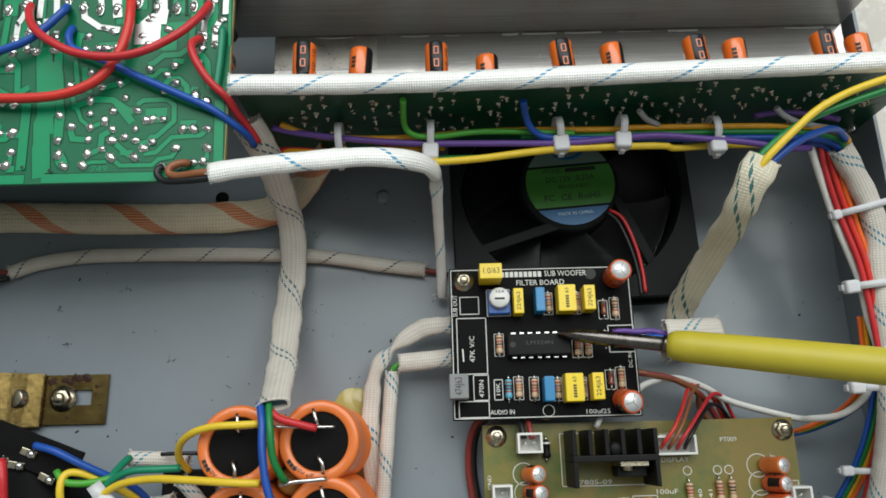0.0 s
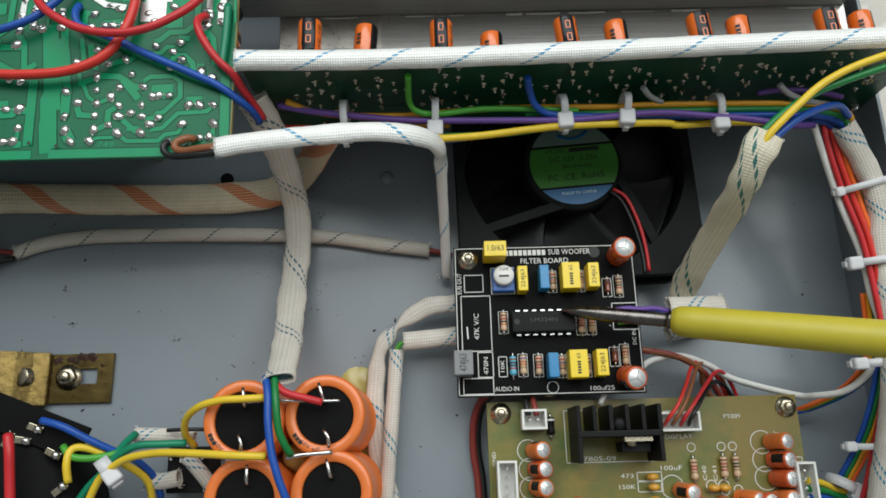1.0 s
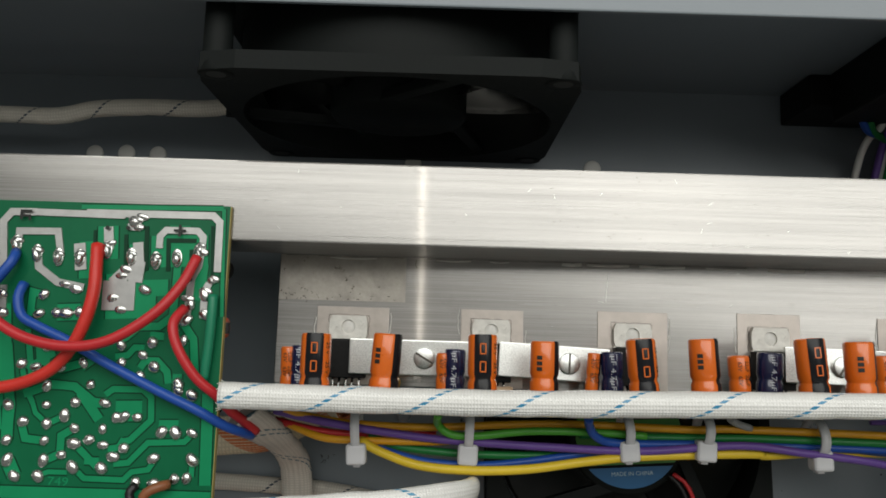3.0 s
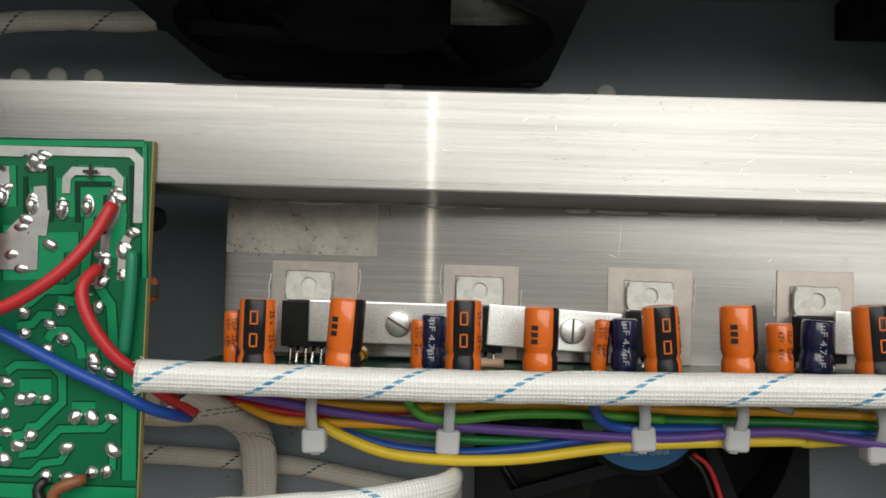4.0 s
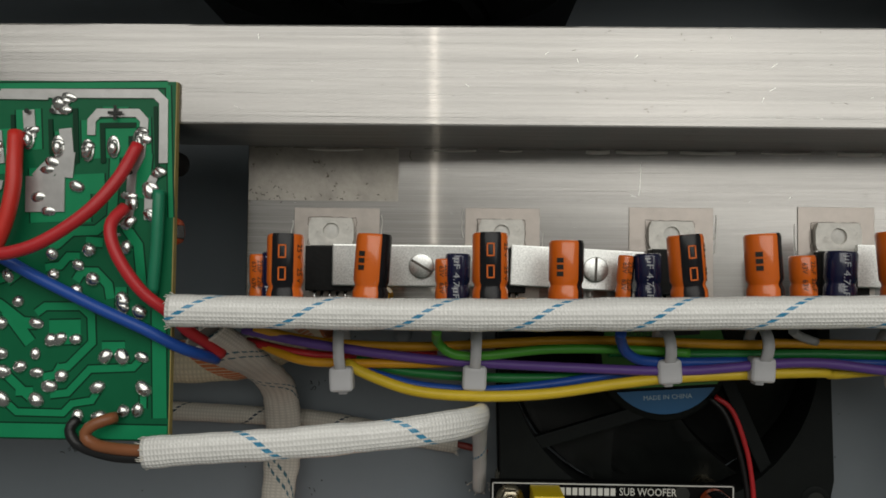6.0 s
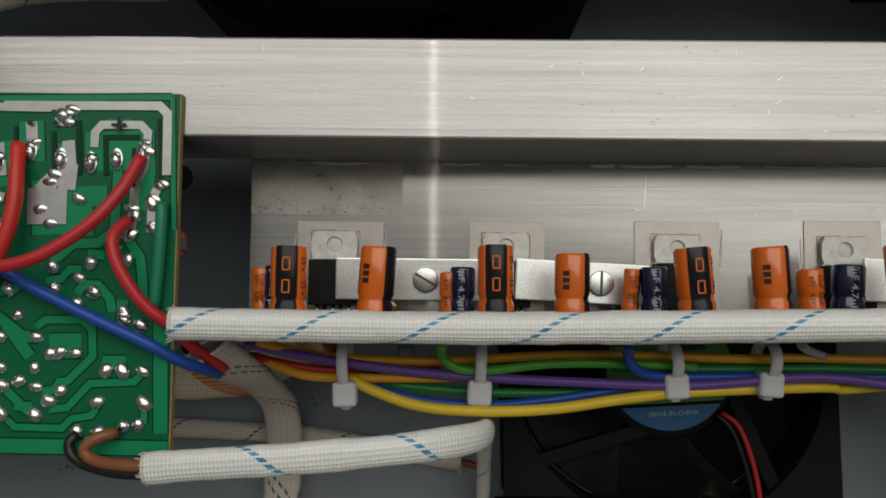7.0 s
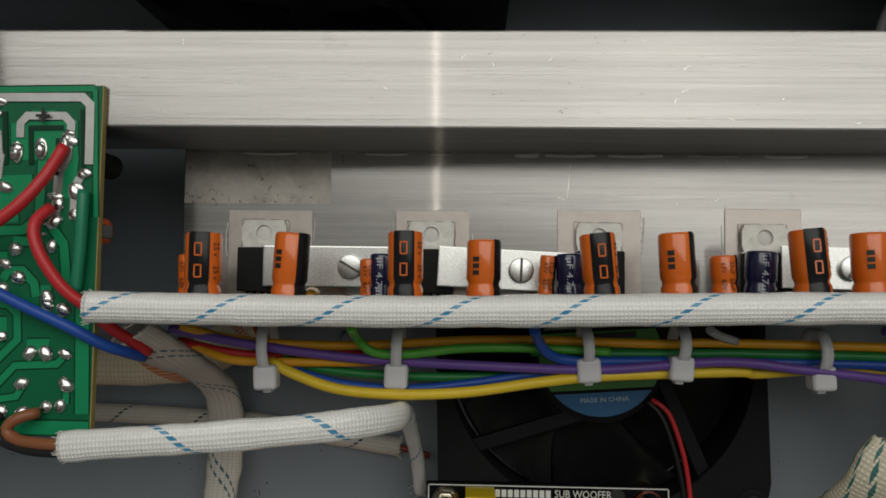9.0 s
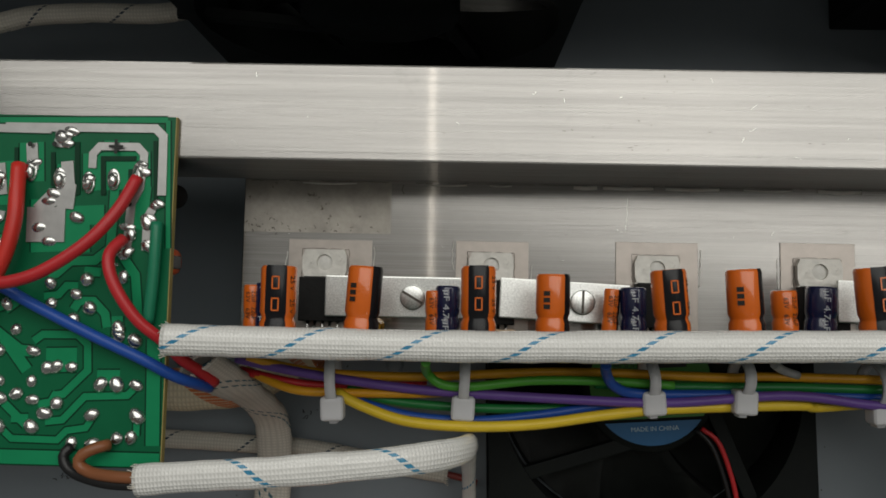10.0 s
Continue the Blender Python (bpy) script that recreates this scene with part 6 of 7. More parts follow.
def axial(x, y, n, r, turn, material, bands, label, base=BZ, cat="resistor", grp="resistors"):
    o = thing(cat, label, cat, grp)
    o.matrix_basis = pose(x, y, base + r + 0.0002, 0, 90, 0) if turn == 0 else pose(x, y, base + r + 0.0002, 90, 0, 0)
    h = n / 2
    prof = [(0, -h), (r * 0.7, -h), (r, -h * 0.85), (r, -h * 0.55), (r * 0.86, -h * 0.42), (r * 0.86, h * 0.42), (r, h * 0.55), (r, h * 0.85), (r * 0.7, h), (0, h)]
    part("body", lathe(prof, 14), material, o)
    for k, col in zip((-0.68, -0.3, 0.0, 0.3, 0.68), bands):
        rr = r * (1.02 if abs(k) > 0.5 else 0.89)
        part("band", lathe([(rr * 0.98, k * h - 0.00028), (rr, k * h - 0.00022), (rr, k * h + 0.00022), (rr * 0.98, k * h + 0.00028)], 14), col, o)
    for s in (-1, 1):
        part("lead", tube([(0, 0, s * h * 0.95), (0, 0, s * (h + 0.0009)), (-r * (1 if turn == 0 else 0), -r * (0 if turn == 0 else 1), s * (h + 0.0013))], 0.00028, seg=6), SOLDER, o)
    return o


BN, RD, OR, GD, VI, BK = (mat(n_ + "_band", c_, 0.4, vary=0.1) for n_, c_ in (("brown", (0.20, 0.085, 0.045)), ("red", (0.36, 0.070, 0.050)), ("orange", (0.50, 0.18, 0.07)), ("gold", (0.36, 0.25, 0.11)), ("violet", (0.20, 0.12, 0.22)), ("black", (0.05, 0.04, 0.035))))
RL = "tan resistor with coloured bands, flat on the filter board"
for x, y, bands in ((0.0308, 0.0285, (RD, VI, OR, BN)), (0.0395, 0.0285, (BN, BK, OR, GD)), (0.0513, 0.0265, (BK, BN, BK, RD)), (0.0150, 0.0160, (BN, RD, BK, OR)), (0.0388, 0.0150, (RD, RD, OR, RD)), (0.0420, 0.0150, (RD, OR, RD, GD)),
                    (0.0203, 0.0028, (VI, OR, OR, GD)), (0.0250, 0.0026, (RD, BN, RD, RD)), (0.0320, 0.0022, (RD, VI, OR, BN)), (0.0396, 0.0022, (BN, BK, OR, GD)), (0.0514, 0.0050, (BN, RD, OR, GD))):
    axial(x, y, 0.0056, 0.00105, 1, TAN, bands, RL)
    bm = bmesh.new()
    frame_line(bm, x - 0.0014, x + 0.0014, y - 0.0034, y + 0.0034, BZ + 0.00002, 0.00018)
    part("silkscreen", bm, SILK, fb)
axial(0.0172, 0.0026, 0.0056, 0.00105, 1, SKYRES, (BN, BK, BK, RD), "light blue resistor with coloured bands, flat on the filter board")
for x, y in ((0.0478, 0.0265), (0.0482, 0.0050)):
    axial(x, y, 0.0040, 0.0009, 1, GLASSRED, (BK,), "dark red glass diode flat on the filter board", cat="diode", grp="diodes")
    bm = bmesh.new()
    frame_line(bm, x - 0.0014, x + 0.0014, y - 0.0032, y + 0.0026, BZ + 0.00002, 0.00022)
    part("silkscreen", bm, SILK, fb)


def dip(x, y, n, base, label):
    c = thing("integrated_circuit", label, "chip", at=(x, y, base))
    L_ = n * 0.00254 + 0.0014
    part("body", cube(-L_ / 2, L_ / 2, -0.0032, 0.0032, 0.0006, 0.0040, bevel=0.0004), EPOXY, c)
    # Notch drawn as a flat black disc, its shade painted.
    part("notch", lathe([(0.0009, 0.00402), (0, 0.00402)], 12, pose(-L_ / 2 + 0.0014, 0, 0)), INK, c)
    for i in range(n):
        for s in (-1, 1):
            px = (i - (n - 1) / 2) * 0.00254
            part("pin", cube(px - 0.0007, px + 0.0007, s * 0.0037 - 0.00028, s * 0.0037 + 0.00028, 0, 0.0018, bevel=0.0001), SOLDER, c)
    letters("LM324N", 0.0016, pose(0, 0.0004, 0.00403), DIMPRINT, c, "print", 0.008)
    return c


dip(0.0270, 0.0155, 7, BZ, "black dual in-line chip with fourteen pins, on the filter board")


def radial_cap(x, y, r, h, base, label, side=RUST, lean=(0, 0), group="upright capacitors"):
    c = thing("capacitor", label, "capacitor", group)
    c.matrix_basis = pose(x, y, base, lean[0], lean[1], 0) @ pose(0, 0, 0, 0, 0, random.Random(int(abs(x * 1e5 + y * 7e4))).uniform(0, 360))
    part("can_sleeve", lathe([(0, 0.0003), (r * 0.9, 0.0003), (r, 0.001), (r * 0.93, 0.0018), (r, 0.0026), (r, h - 0.0005), (r * 0.92, h), (r * 0.80, h)], 28), side, c)
    part("can_top", lathe([(r * 0.81, h - 0.0001), (r * 0.80, h + 0.00002), (0, h + 0.00002)], 28), CANTOP, c)
    for q in (90, 210, 330):
        part("vent_score", cube(0, r * 0.72, -0.0001, 0.0001, h, h + 0.00006, m=pose(0, 0, 0, 0, 0, q)), GREYBOX, c)
    part("polarity_stripe", lathe_arc(r * 1.006, 0.0026, h - 0.0006, 60), BLACKBAND, c)
    part("lead", lathe([(0.0003, -0.001), (0.0003, 0.0004), (0, 0.0004)], 6, pose(0.001, 0, 0)), SOLDER, c)
    part("lead", lathe([(0.0003, -0.001), (0.0003, 0.0004), (0, 0.0004)], 6, pose(-0.001, 0, 0)), SOLDER, c)
    return c


def lathe_arc(r, z0, z1, deg):
    bm = bmesh.new()
    cols = []
    for i in range(7):
        q = radians(-deg / 2 + deg * i / 6)
        cols.append([bm.verts.new((r * math.cos(q), r * math.sin(q), z)) for z in (z0, z1)])
    for a, b in zip(cols, cols[1:]):
        bm.faces.new((a[0], b[0], b[1], a[1])).smooth = True
    return bm


radial_cap(0.0517, 0.0362, 0.0034, 0.0110, BZ, "rust red electrolytic capacitor with bare metal top, on the filter board")
radial_cap(0.0512, -0.0012, 0.0034, 0.0085, BZ, "rust red electrolytic capacitor leaning on the filter board", lean=(10, 8))
tr = thing("trimmer", "blue trimmer resistor with white slotted dial", "trimmer", at=(0.0154, 0.0288, BZ))
part("base", cube(-0.0034, 0.0034, -0.0036, 0.0036, 0.0, 0.0034, bevel=0.0003), TRIMBLUE, tr)
part("dial", lathe([(0.0031, 0.0034), (0.0031, 0.0054), (0.0028, 0.0058), (0, 0.0058)], 28, pose(0, 0.0010, 0)), WHITEP, tr)
# Slot drawn as a thin black bar, its shade painted.
part("slot", cube(-0.0015, 0.0015, -0.0003, 0.0003, 0.0058, 0.00586, m=pose(0, 0.0006, 0)), INK, tr)
letters("104", 0.0013, pose(0, 0.0027, 0.00584), INK, tr, "print", 0.0024)
for i, col in enumerate(("purple", "blue", "lime")):
    y0 = 0.0192 - i * 0.0020
    wire("wire", [(0.0500, y0 - 0.0002, BZ + 0.0006), (0.0530, y0, BZ + 0.0014), (0.0570, y0 - 0.0004, BZ + 0.0018), (0.0620, y0 - 0.0003 + i * 0.0003, BZ + 0.0016), (0.0680, 0.0174 - i * 0.0006, BZ + 0.001)], 0.00085, col, label=col + " wire soldered to the filter board", category="wire", group="input wires")

# the whole board is lowered onto 18 mm standoffs and scaled up to fit the camera's view
VIEW_FIT = Matrix.Translation((0.0297, 0.0178, 0.0200)) @ Matrix.Scale(1.0227, 4) @ Matrix.Translation((-0.02865, -0.0170, -BZ))
for ob in [o for o in bpy.data.objects if o not in before and o.parent is None] + INPUT_SLEEVES:
    ob.matrix_basis = VIEW_FIT @ ob.matrix_basis

# ---------- preamplifier board ----------
GZ = 0.0135
gb = thing("preamp_board", "olive green preamplifier circuit board with printed white legends", "circuit board")
part("board", cube(0.0098, 0.1070, -0.0760, -0.0073, GZ - 0.0016, GZ), OLIVE, gb)
for x, y in ((0.0141, -0.0108), (0.1035, -0.0110), (0.0141, -0.072), (0.1035, -0.072)):
    part("standoff", lathe([(0.0026, 0), (0.0026, GZ - 0.0016), (0, GZ - 0.0016)], 12, pose(x, y, 0)), NICKEL, gb)
    screw("screw", pose(x, y, GZ), 0.0024, 0.0022, NICKEL, gb, hexa=True)
bm = bmesh.new()
frame_line(bm, 0.0338, 0.0620, -0.0262, -0.0105, GZ + 0.00002, 0.00028)
frame_line(bm, 0.0550, 0.0625, -0.0320, -0.0295, GZ + 0.00002, 0.00028)
frame_line(bm, 0.0550, 0.0625, -0.0352, -0.0323, GZ + 0.00002, 0.00028)
frame_line(bm, 0.1000, 0.1062, -0.0500, -0.0262, GZ + 0.00002, 0.00028)
for x, y, r in ((0.0725, -0.0225, 0.0014), (0.0818, -0.0225, 0.0014), (0.0853, -0.0225, 0.0014), (0.0720, -0.0355, 0.0014), (0.0815, -0.0355, 0.0014), (0.0855, -0.0352, 0.0014),
                (0.0655, -0.0340, 0.0036), (0.0220, -0.0222, 0.0034), (0.0222, -0.0278, 0.0034), (0.0222, -0.0333, 0.0034), (0.0945, -0.0215, 0.0036), (0.0945, -0.0268, 0.0036), (0.0945, -0.0322, 0.0036), (0.0775, -0.0340, 0.0018), (0.0812, -0.0340, 0.0018)):
    lathe([(r, 0), (r, 0.00004), (r - 0.00028, 0.00004), (r - 0.00028, 0)], 20, pose(x, y, GZ + 0.00001), bm)
part("silkscreen", bm, SILK, gb, "white printed outlines")
for s_, x, y, q, w, h in (("PT009", 0.0863, -0.0135, 0, 0.0052, 0.0019), ("DISPLAY", 0.0690, -0.0192, 0, 0.0085, 0.0019), ("100uF", 0.0655, -0.0285, 0, 0.0066, 0.0020), ("473", 0.0520, -0.0305, 0, 0.0040, 0.0018), ("150K", 0.0515, -0.0337, 0, 0.0050, 0.0018),
                          ("7805-09", 0.0440, -0.0252, 0, 0.0100, 0.0019), ("OUTPUT", 0.0995, -0.0225, 90, 0.0085, 0.0020), ("C40", 0.0758, -0.0302, 90, 0.0044, 0.0017), ("C41", 0.0790, -0.0302, 90, 0.0044, 0.0017), ("GND", 0.0115, -0.0245, 90, 0.0042, 0.0016)):
    letters(s_, h, pose(x, y, GZ + 0.00003, 0, 0, q), SILK, gb, "lettering", w)
letters("CLK DAT", 0.0016, pose(0.0680, -0.0116, GZ + 0.00003, 0, 0, 180), SILK, gb, "lettering", 0.0085)
# Added tan block under the board, standing in for a glow on its underside.
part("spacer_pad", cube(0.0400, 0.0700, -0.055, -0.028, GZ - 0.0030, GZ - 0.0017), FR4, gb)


def header(x, y, w, d, h, n, along_x, label, base=GZ):
    c = thing("connector", label, "connector", "white connectors", at=(x, y, base))
    t = 0.0007
    part("floor_plate", cube(-w / 2, w / 2, -d / 2, d / 2, 0, 0.0012), WHITEP, c)
    for a in ((-w / 2, -w / 2 + t, -d / 2, d / 2), (w / 2 - t, w / 2, -d / 2, d / 2), (-w / 2 + t, w / 2 - t, -d / 2, -d / 2 + t), (-w / 2 + t, w / 2 - t, d / 2 - t, d / 2)):
        part("side_wall", cube(*a, 0.0, h, bevel=0.0001), WHITEP, c)
    for i in range(n):
        k = (i - (n - 1) / 2) * 0.0025
        px, py = (k, 0) if along_x else (0, k)
        part("pin", cube(px - 0.0003, px + 0.0003, py - 0.0003, py + 0.0003, 0.001, h * 0.8), SOLDER, c)
    return c


header(0.0238, -0.0131, 0.0076, 0.0060, 0.0068, 2, True, "white two pin connector on the preamplifier board")
header(0.0680, -0.0148, 0.0128, 0.0058, 0.0062, 4, True, "white four pin display connector on the preamplifier board")
header(0.0148, -0.0335, 0.0060, 0.0170, 0.0070, 6, False, "long white connector at the preamplifier board's edge")
header(0.1035, -0.0375, 0.0058, 0.0200, 0.0080, 7, False, "long white output connector at the preamplifier board's edge")

fs = thing("regulator_heatsink", "black finned heatsink with a regulator screwed on", "heatsink", at=(0, 0, GZ))
part("base_plate", cube(0.0350, 0.0600, -0.0190, -0.0172, 0.0, 0.0155, bevel=0.0003), EPOXY, fs)
for i in range(6):
    x = 0.0350 + i * 0.00476
    part("fin", cube(x, x + 0.0013, -0.0172, -0.0098, 0.0, 0.0155, bevel=0.0003), EPOXY, fs)
part("side_wing", cube(0.0350, 0.0363, -0.0262, -0.0190, 0.0, 0.0155, bevel=0.0003), EPOXY, fs)
part("side_wing", cube(0.0587, 0.0600, -0.0262, -0.0190, 0.0, 0.0155, bevel=0.0003), EPOXY, fs)
part("screw_post", lathe([(0.0021, 0.008), (0.0021, 0.0140), (0.0014, 0.0148), (0, 0.0148)], 16, pose(0.0478, -0.0155, 0)), EPOXY, fs)
rg = thing("regulator", "black voltage regulator with metal tab against its heatsink", "chip", at=(0, 0, GZ))
part("tab", cube(0.0490, 0.0572, -0.0204, -0.0191, 0.0040, 0.0135), NICKEL, rg)
part("body", cube(0.0488, 0.0574, -0.0235, -0.0204, 0.0020, 0.0100, bevel=0.0003), EPOXY, rg)
part("screw", lathe([(0.0015, 0), (0.0013, 0.0012), (0, 0.0014)], 14, pose(0.0512, -0.0204, 0.0128, 90)), NICKEL, rg)
for i in range(3):
    part("lead", cube(0.0488 + i * 0.0024, 0.0494 + i * 0.0024, -0.0222, -0.0218, -0.001, 0.0022), SOLDER, rg)

PCAP = "orange electrolytic capacitor with metal top, on the preamplifier board"
for x, y, lean in ((0.0232, -0.0222, (0, 20)), (0.0234, -0.0277, (0, 22)), (0.0235, -0.0330, (0, 20)), (0.0236, -0.0385, (0, 22)), (0.0300, -0.0385, (6, 0)), (0.0362, -0.0383, (6, 4)), (0.0965, -0.0215, (0, 22)), (0.0966, -0.0268, (0, 22)), (0.0967, -0.0322, (0, 20)), (0.0970, -0.0380, (0, 15)),
                   (0.0672, -0.0350, (4, 18)), (0.0715, -0.0390, (6, 10)), (0.0800, -0.0392, (6, -8)), (0.0850, -0.0375, (4, 30)), (0.0900, -0.0385, (0, 20))):
    radial_cap(x, y, 0.0026, 0.0078 if x < 0.09 or y > -0.034 else 0.0074, GZ, PCAP, ORANGE_SMALL if random.Random(int(abs(x) * 1e5)).random() > 0.35 else RUST, lean, "preamplifier capacitors")
for x, y in ((0.0590, -0.0308), (0.0592, -0.0338), (0.0592, -0.0375), (0.0772, -0.0345), (0.0805, -0.0345)):
    o = thing("disc_capacitor", "amber dipped disc capacitor on the preamplifier board", "capacitor", "disc capacitors", at=(x, y, GZ))
    part("bead", lathe([(0, 0.0005), (0.0012, 0.0007), (0.0019, 0.0022), (0.0015, 0.0038), (0, 0.0042)], 16, Matrix.Diagonal((1.0, 0.6, 1, 1))), CERAMIC, o)
    part("lead", lathe([(0.0003, -0.001), (0.0003, 0.0008), (0, 0.0008)], 6, pose(0.001, 0, 0)), SOLDER, o)
    part("lead", lathe([(0.0003, -0.001), (0.0003, 0.0008), (0, 0.0008)], 6, pose(-0.001, 0, 0)), SOLDER, o)
GL = "tan resistor with coloured bands, flat on the preamplifier board"
for x, y, bands in ((0.0723, -0.0290, (BN, RD, RD, GD)), (0.0815, -0.0285, (BN, RD, BN, RD)), (0.0853, -0.0285, (BN, BK, BK, GD))):
    axial(x, y, 0.0060, 0.0011, 1, TAN, bands, GL, base=GZ, grp="preamplifier resistors")
axial(0.0293, -0.0150, 0.0052, 0.0013, 1, EPOXY, (WHITEP,), "black diode flat on the preamplifier board", base=GZ, cat="diode", grp="preamplifier diodes")
# wires to the preamplifier board
G = dict(category="wire", group="preamplifier wires")
wire("wire", [(0.0642, -0.0156, 0.0165), (0.0642, -0.0141, 0.0205), (0.0675, -0.0098, 0.0215), (0.0714, -0.0038, 0.0190), (0.0749, 0.0017, 0.0150), (0.0792, 0.0042, 0.0110), (0.0851, 0.0009, 0.0065), (0.0902, -0.0099, 0.0040)], 0.00062, "scarlet", label="scarlet wire plugged into the display connector", **G)
wire("wire", [(0.0666, -0.0157, 0.0165), (0.0666, -0.0142, 0.0205), (0.0697, -0.0098, 0.0210), (0.0733, -0.0038, 0.0185), (0.0768, 0.0017, 0.0145), (0.0813, 0.0038, 0.0105), (0.0870, 0.0002, 0.0060), (0.0915, -0.0106, 0.0040)], 0.00062, "brown", label="brown wire plugged into the display connector", **G)
wire("wire", [(0.0692, -0.0158, 0.0165), (0.0690, -0.0142, 0.0205), (0.0720, -0.0103, 0.0210), (0.0772, -0.0047, 0.0180), (0.0831, 0.0003, 0.0130), (0.0877, -0.0001, 0.0090), (0.0916, -0.0059, 0.0055), (0.0941, -0.0130, 0.0040)], 0.00062, "red", label="red wire plugged into the display connector", **G)
wire("wire", [(0.0716, -0.0158, 0.0165), (0.0712, -0.0143, 0.0200), (0.0737, -0.0107, 0.0200), (0.0782, -0.0058, 0.0165), (0.0829, -0.0026, 0.0115), (0.0873, -0.0036, 0.0080), (0.0917, -0.0089, 0.0050), (0.0950, -0.0150, 0.0038)], 0.00062, "black", label="black wire plugged into the display connector", **G)
for i, col in enumerate(("brown", "maroon")):
    wire("wire", [(0.0540, 0.0085 - i * 0.001, 0.0165), (0.0619, 0.0071, 0.0165), (0.0708, 0.0051, 0.0160), (0.0785, 0.0012, 0.0130), (0.0800 + i * 0.003, -0.0030, 0.0095), (0.0850 + i * 0.003, -0.0100, 0.0060)], 0.0010, col, label=col + " wire from under the filter board", **G)
wire("wire", [(0.0220, -0.0118, 0.0195), (0.0218, -0.0092, 0.0188), (0.0214, -0.0050, 0.0165), (0.0215, 0.004, 0.0155)], 0.0009, "black", label="black wire into the two pin connector", **G)
wire("wire", [(0.0246, -0.0120, 0.0195), (0.0242, -0.0094, 0.0188), (0.0238, -0.0050, 0.0165), (0.0238, 0.004, 0.0155)], 0.0009, "maroon", label="dark red wire into the two pin connector", **G)
wire("wire", [(0.0117, -0.0033, 0.0120), (0.0077, -0.0075, 0.0080), (0.0058, -0.0137, 0.0050), (0.0056, -0.0221, 0.0030), (0.0067, -0.0309, 0.0022), (0.0073, -0.0445, 0.0022)], 0.0012, "maroon", label="dark red half of a twin lead on the floor", **G)
wire("wire", [(0.0129, -0.0038, 0.0100), (0.0091, -0.0077, 0.0060), (0.0073, -0.0140, 0.0040), (0.0071, -0.0221, 0.0022), (0.0082, -0.0309, 0.0018), (0.0087, -0.0446, 0.0018)], 0.0012, "black", label="black half of a twin lead on the floor", **G)
wire("wire", [(0.0449, -0.0089, 0.0160), (0.0460, -0.0069, 0.0165), (0.0478, -0.0036, 0.0160)], 0.0009, "white", label="white wire under the filter board's edge", **G)

# ---------- right-hand bundle ----------
R = dict(category="wire", group="side bundle wires")
wire("wire", [(0.0560, -0.0003, 0.0160), (0.0617, 0.0039, 0.0160), (0.0715, 0.0057, 0.0140), (0.0813, 0.0031, 0.0110), (0.0907, -0.0017, 0.0085), (0.1089, -0.0072, 0.0100), (0.1132, -0.0079, 0.0150), (0.1196, -0.0070, 0.0200), (0.1251, -0.0026, 0.0240), (0.1284, 0.0029, 0.0270), (0.1290, 0.0094, 0.0290), (0.1264, 0.0211, 0.0310), (0.1245, 0.0330, 0.0330), (0.1192, 0.0483, 0.0360), (0.1146, 0.0616, 0.0400), (0.1115, 0.0712, 0.0430), (0.1095, 0.0754, 0.0450)], 0.00105, "white", label="white wire curving over the floor into the bundle", **R)
wire("wire", [(0.1131, 0.0744, 0.0450), (0.1145, 0.0723, 0.0430), (0.1162, 0.0612, 0.0410), (0.1199, 0.0495, 0.0380), (0.1240, 0.0358, 0.0360), (0.1260, 0.0206, 0.0340), (0.1272, 0.0074, 0.0320), (0.1270, -0.0023, 0.0300), (0.1264, -0.0119, 0.0260), (0.1252, -0.0215, 0.0220), (0.1238, -0.0321, 0.0170), (0.1215, -0.0463, 0.0100)], 0.00090, "red", label="red wire strapped into the side bundle", **R)
wire("wire", [(0.1152, 0.0743, 0.0450), (0.1165, 0.0718, 0.0430), (0.1185, 0.0612, 0.0410), (0.1223, 0.0494, 0.0380), (0.1261, 0.0357, 0.0360), (0.1276, 0.0205, 0.0340), (0.1287, 0.0074, 0.0320), (0.1284, -0.0023, 0.0300), (0.1277, -0.0119, 0.0260), (0.1265, -0.0216, 0.0220), (0.1254, -0.0322, 0.0170), (0.1233, -0.0464, 0.0100)], 0.00090, "scarlet", label="scarlet wire strapped into the side bundle", **R)
wire("wire", [(0.1172, 0.0738, 0.0440), (0.1185, 0.0715, 0.0420), (0.1209, 0.0611, 0.0400), (0.1246, 0.0493, 0.0370), (0.1279, 0.0359, 0.0350), (0.1294, 0.0207, 0.0330), (0.1306, 0.0074, 0.0310), (0.1303, -0.0023, 0.0290)], 0.00090, "orange", label="orange wire strapped into the side bundle", **R)
wire("wire", [(0.1190, 0.0733, 0.0430), (0.1205, 0.0700, 0.0410), (0.1235, 0.0603, 0.0380), (0.1272, 0.0485, 0.0350), (0.1301, 0.0353, 0.0330), (0.1320, 0.0210, 0.0310)], 0.00090, "amber", label="amber wire strapped into the side bundle", **R)
wire("wire", [(0.1207, 0.0733, 0.0420), (0.1228, 0.0693, 0.0390), (0.1262, 0.0592, 0.0360), (0.1297, 0.0472, 0.0330), (0.1326, 0.0350, 0.0310), (0.1338, 0.0211, 0.0300)], 0.00090, "brown", label="brown wire strapped into the side bundle", **R)
UP_RUN = [(0.1256, 0.0217, 0.0280), (0.1262, 0.0133, 0.0260), (0.1266, 0.0067, 0.0240), (0.1261, 0.0010, 0.0210), (0.1240, -0.0033, 0.0170), (0.1207, -0.0072, 0.0110), (0.1145, -0.0104, 0.0060), (0.1090, -0.0121, 0.0035), (0.0998, -0.0131, 0.0030)]
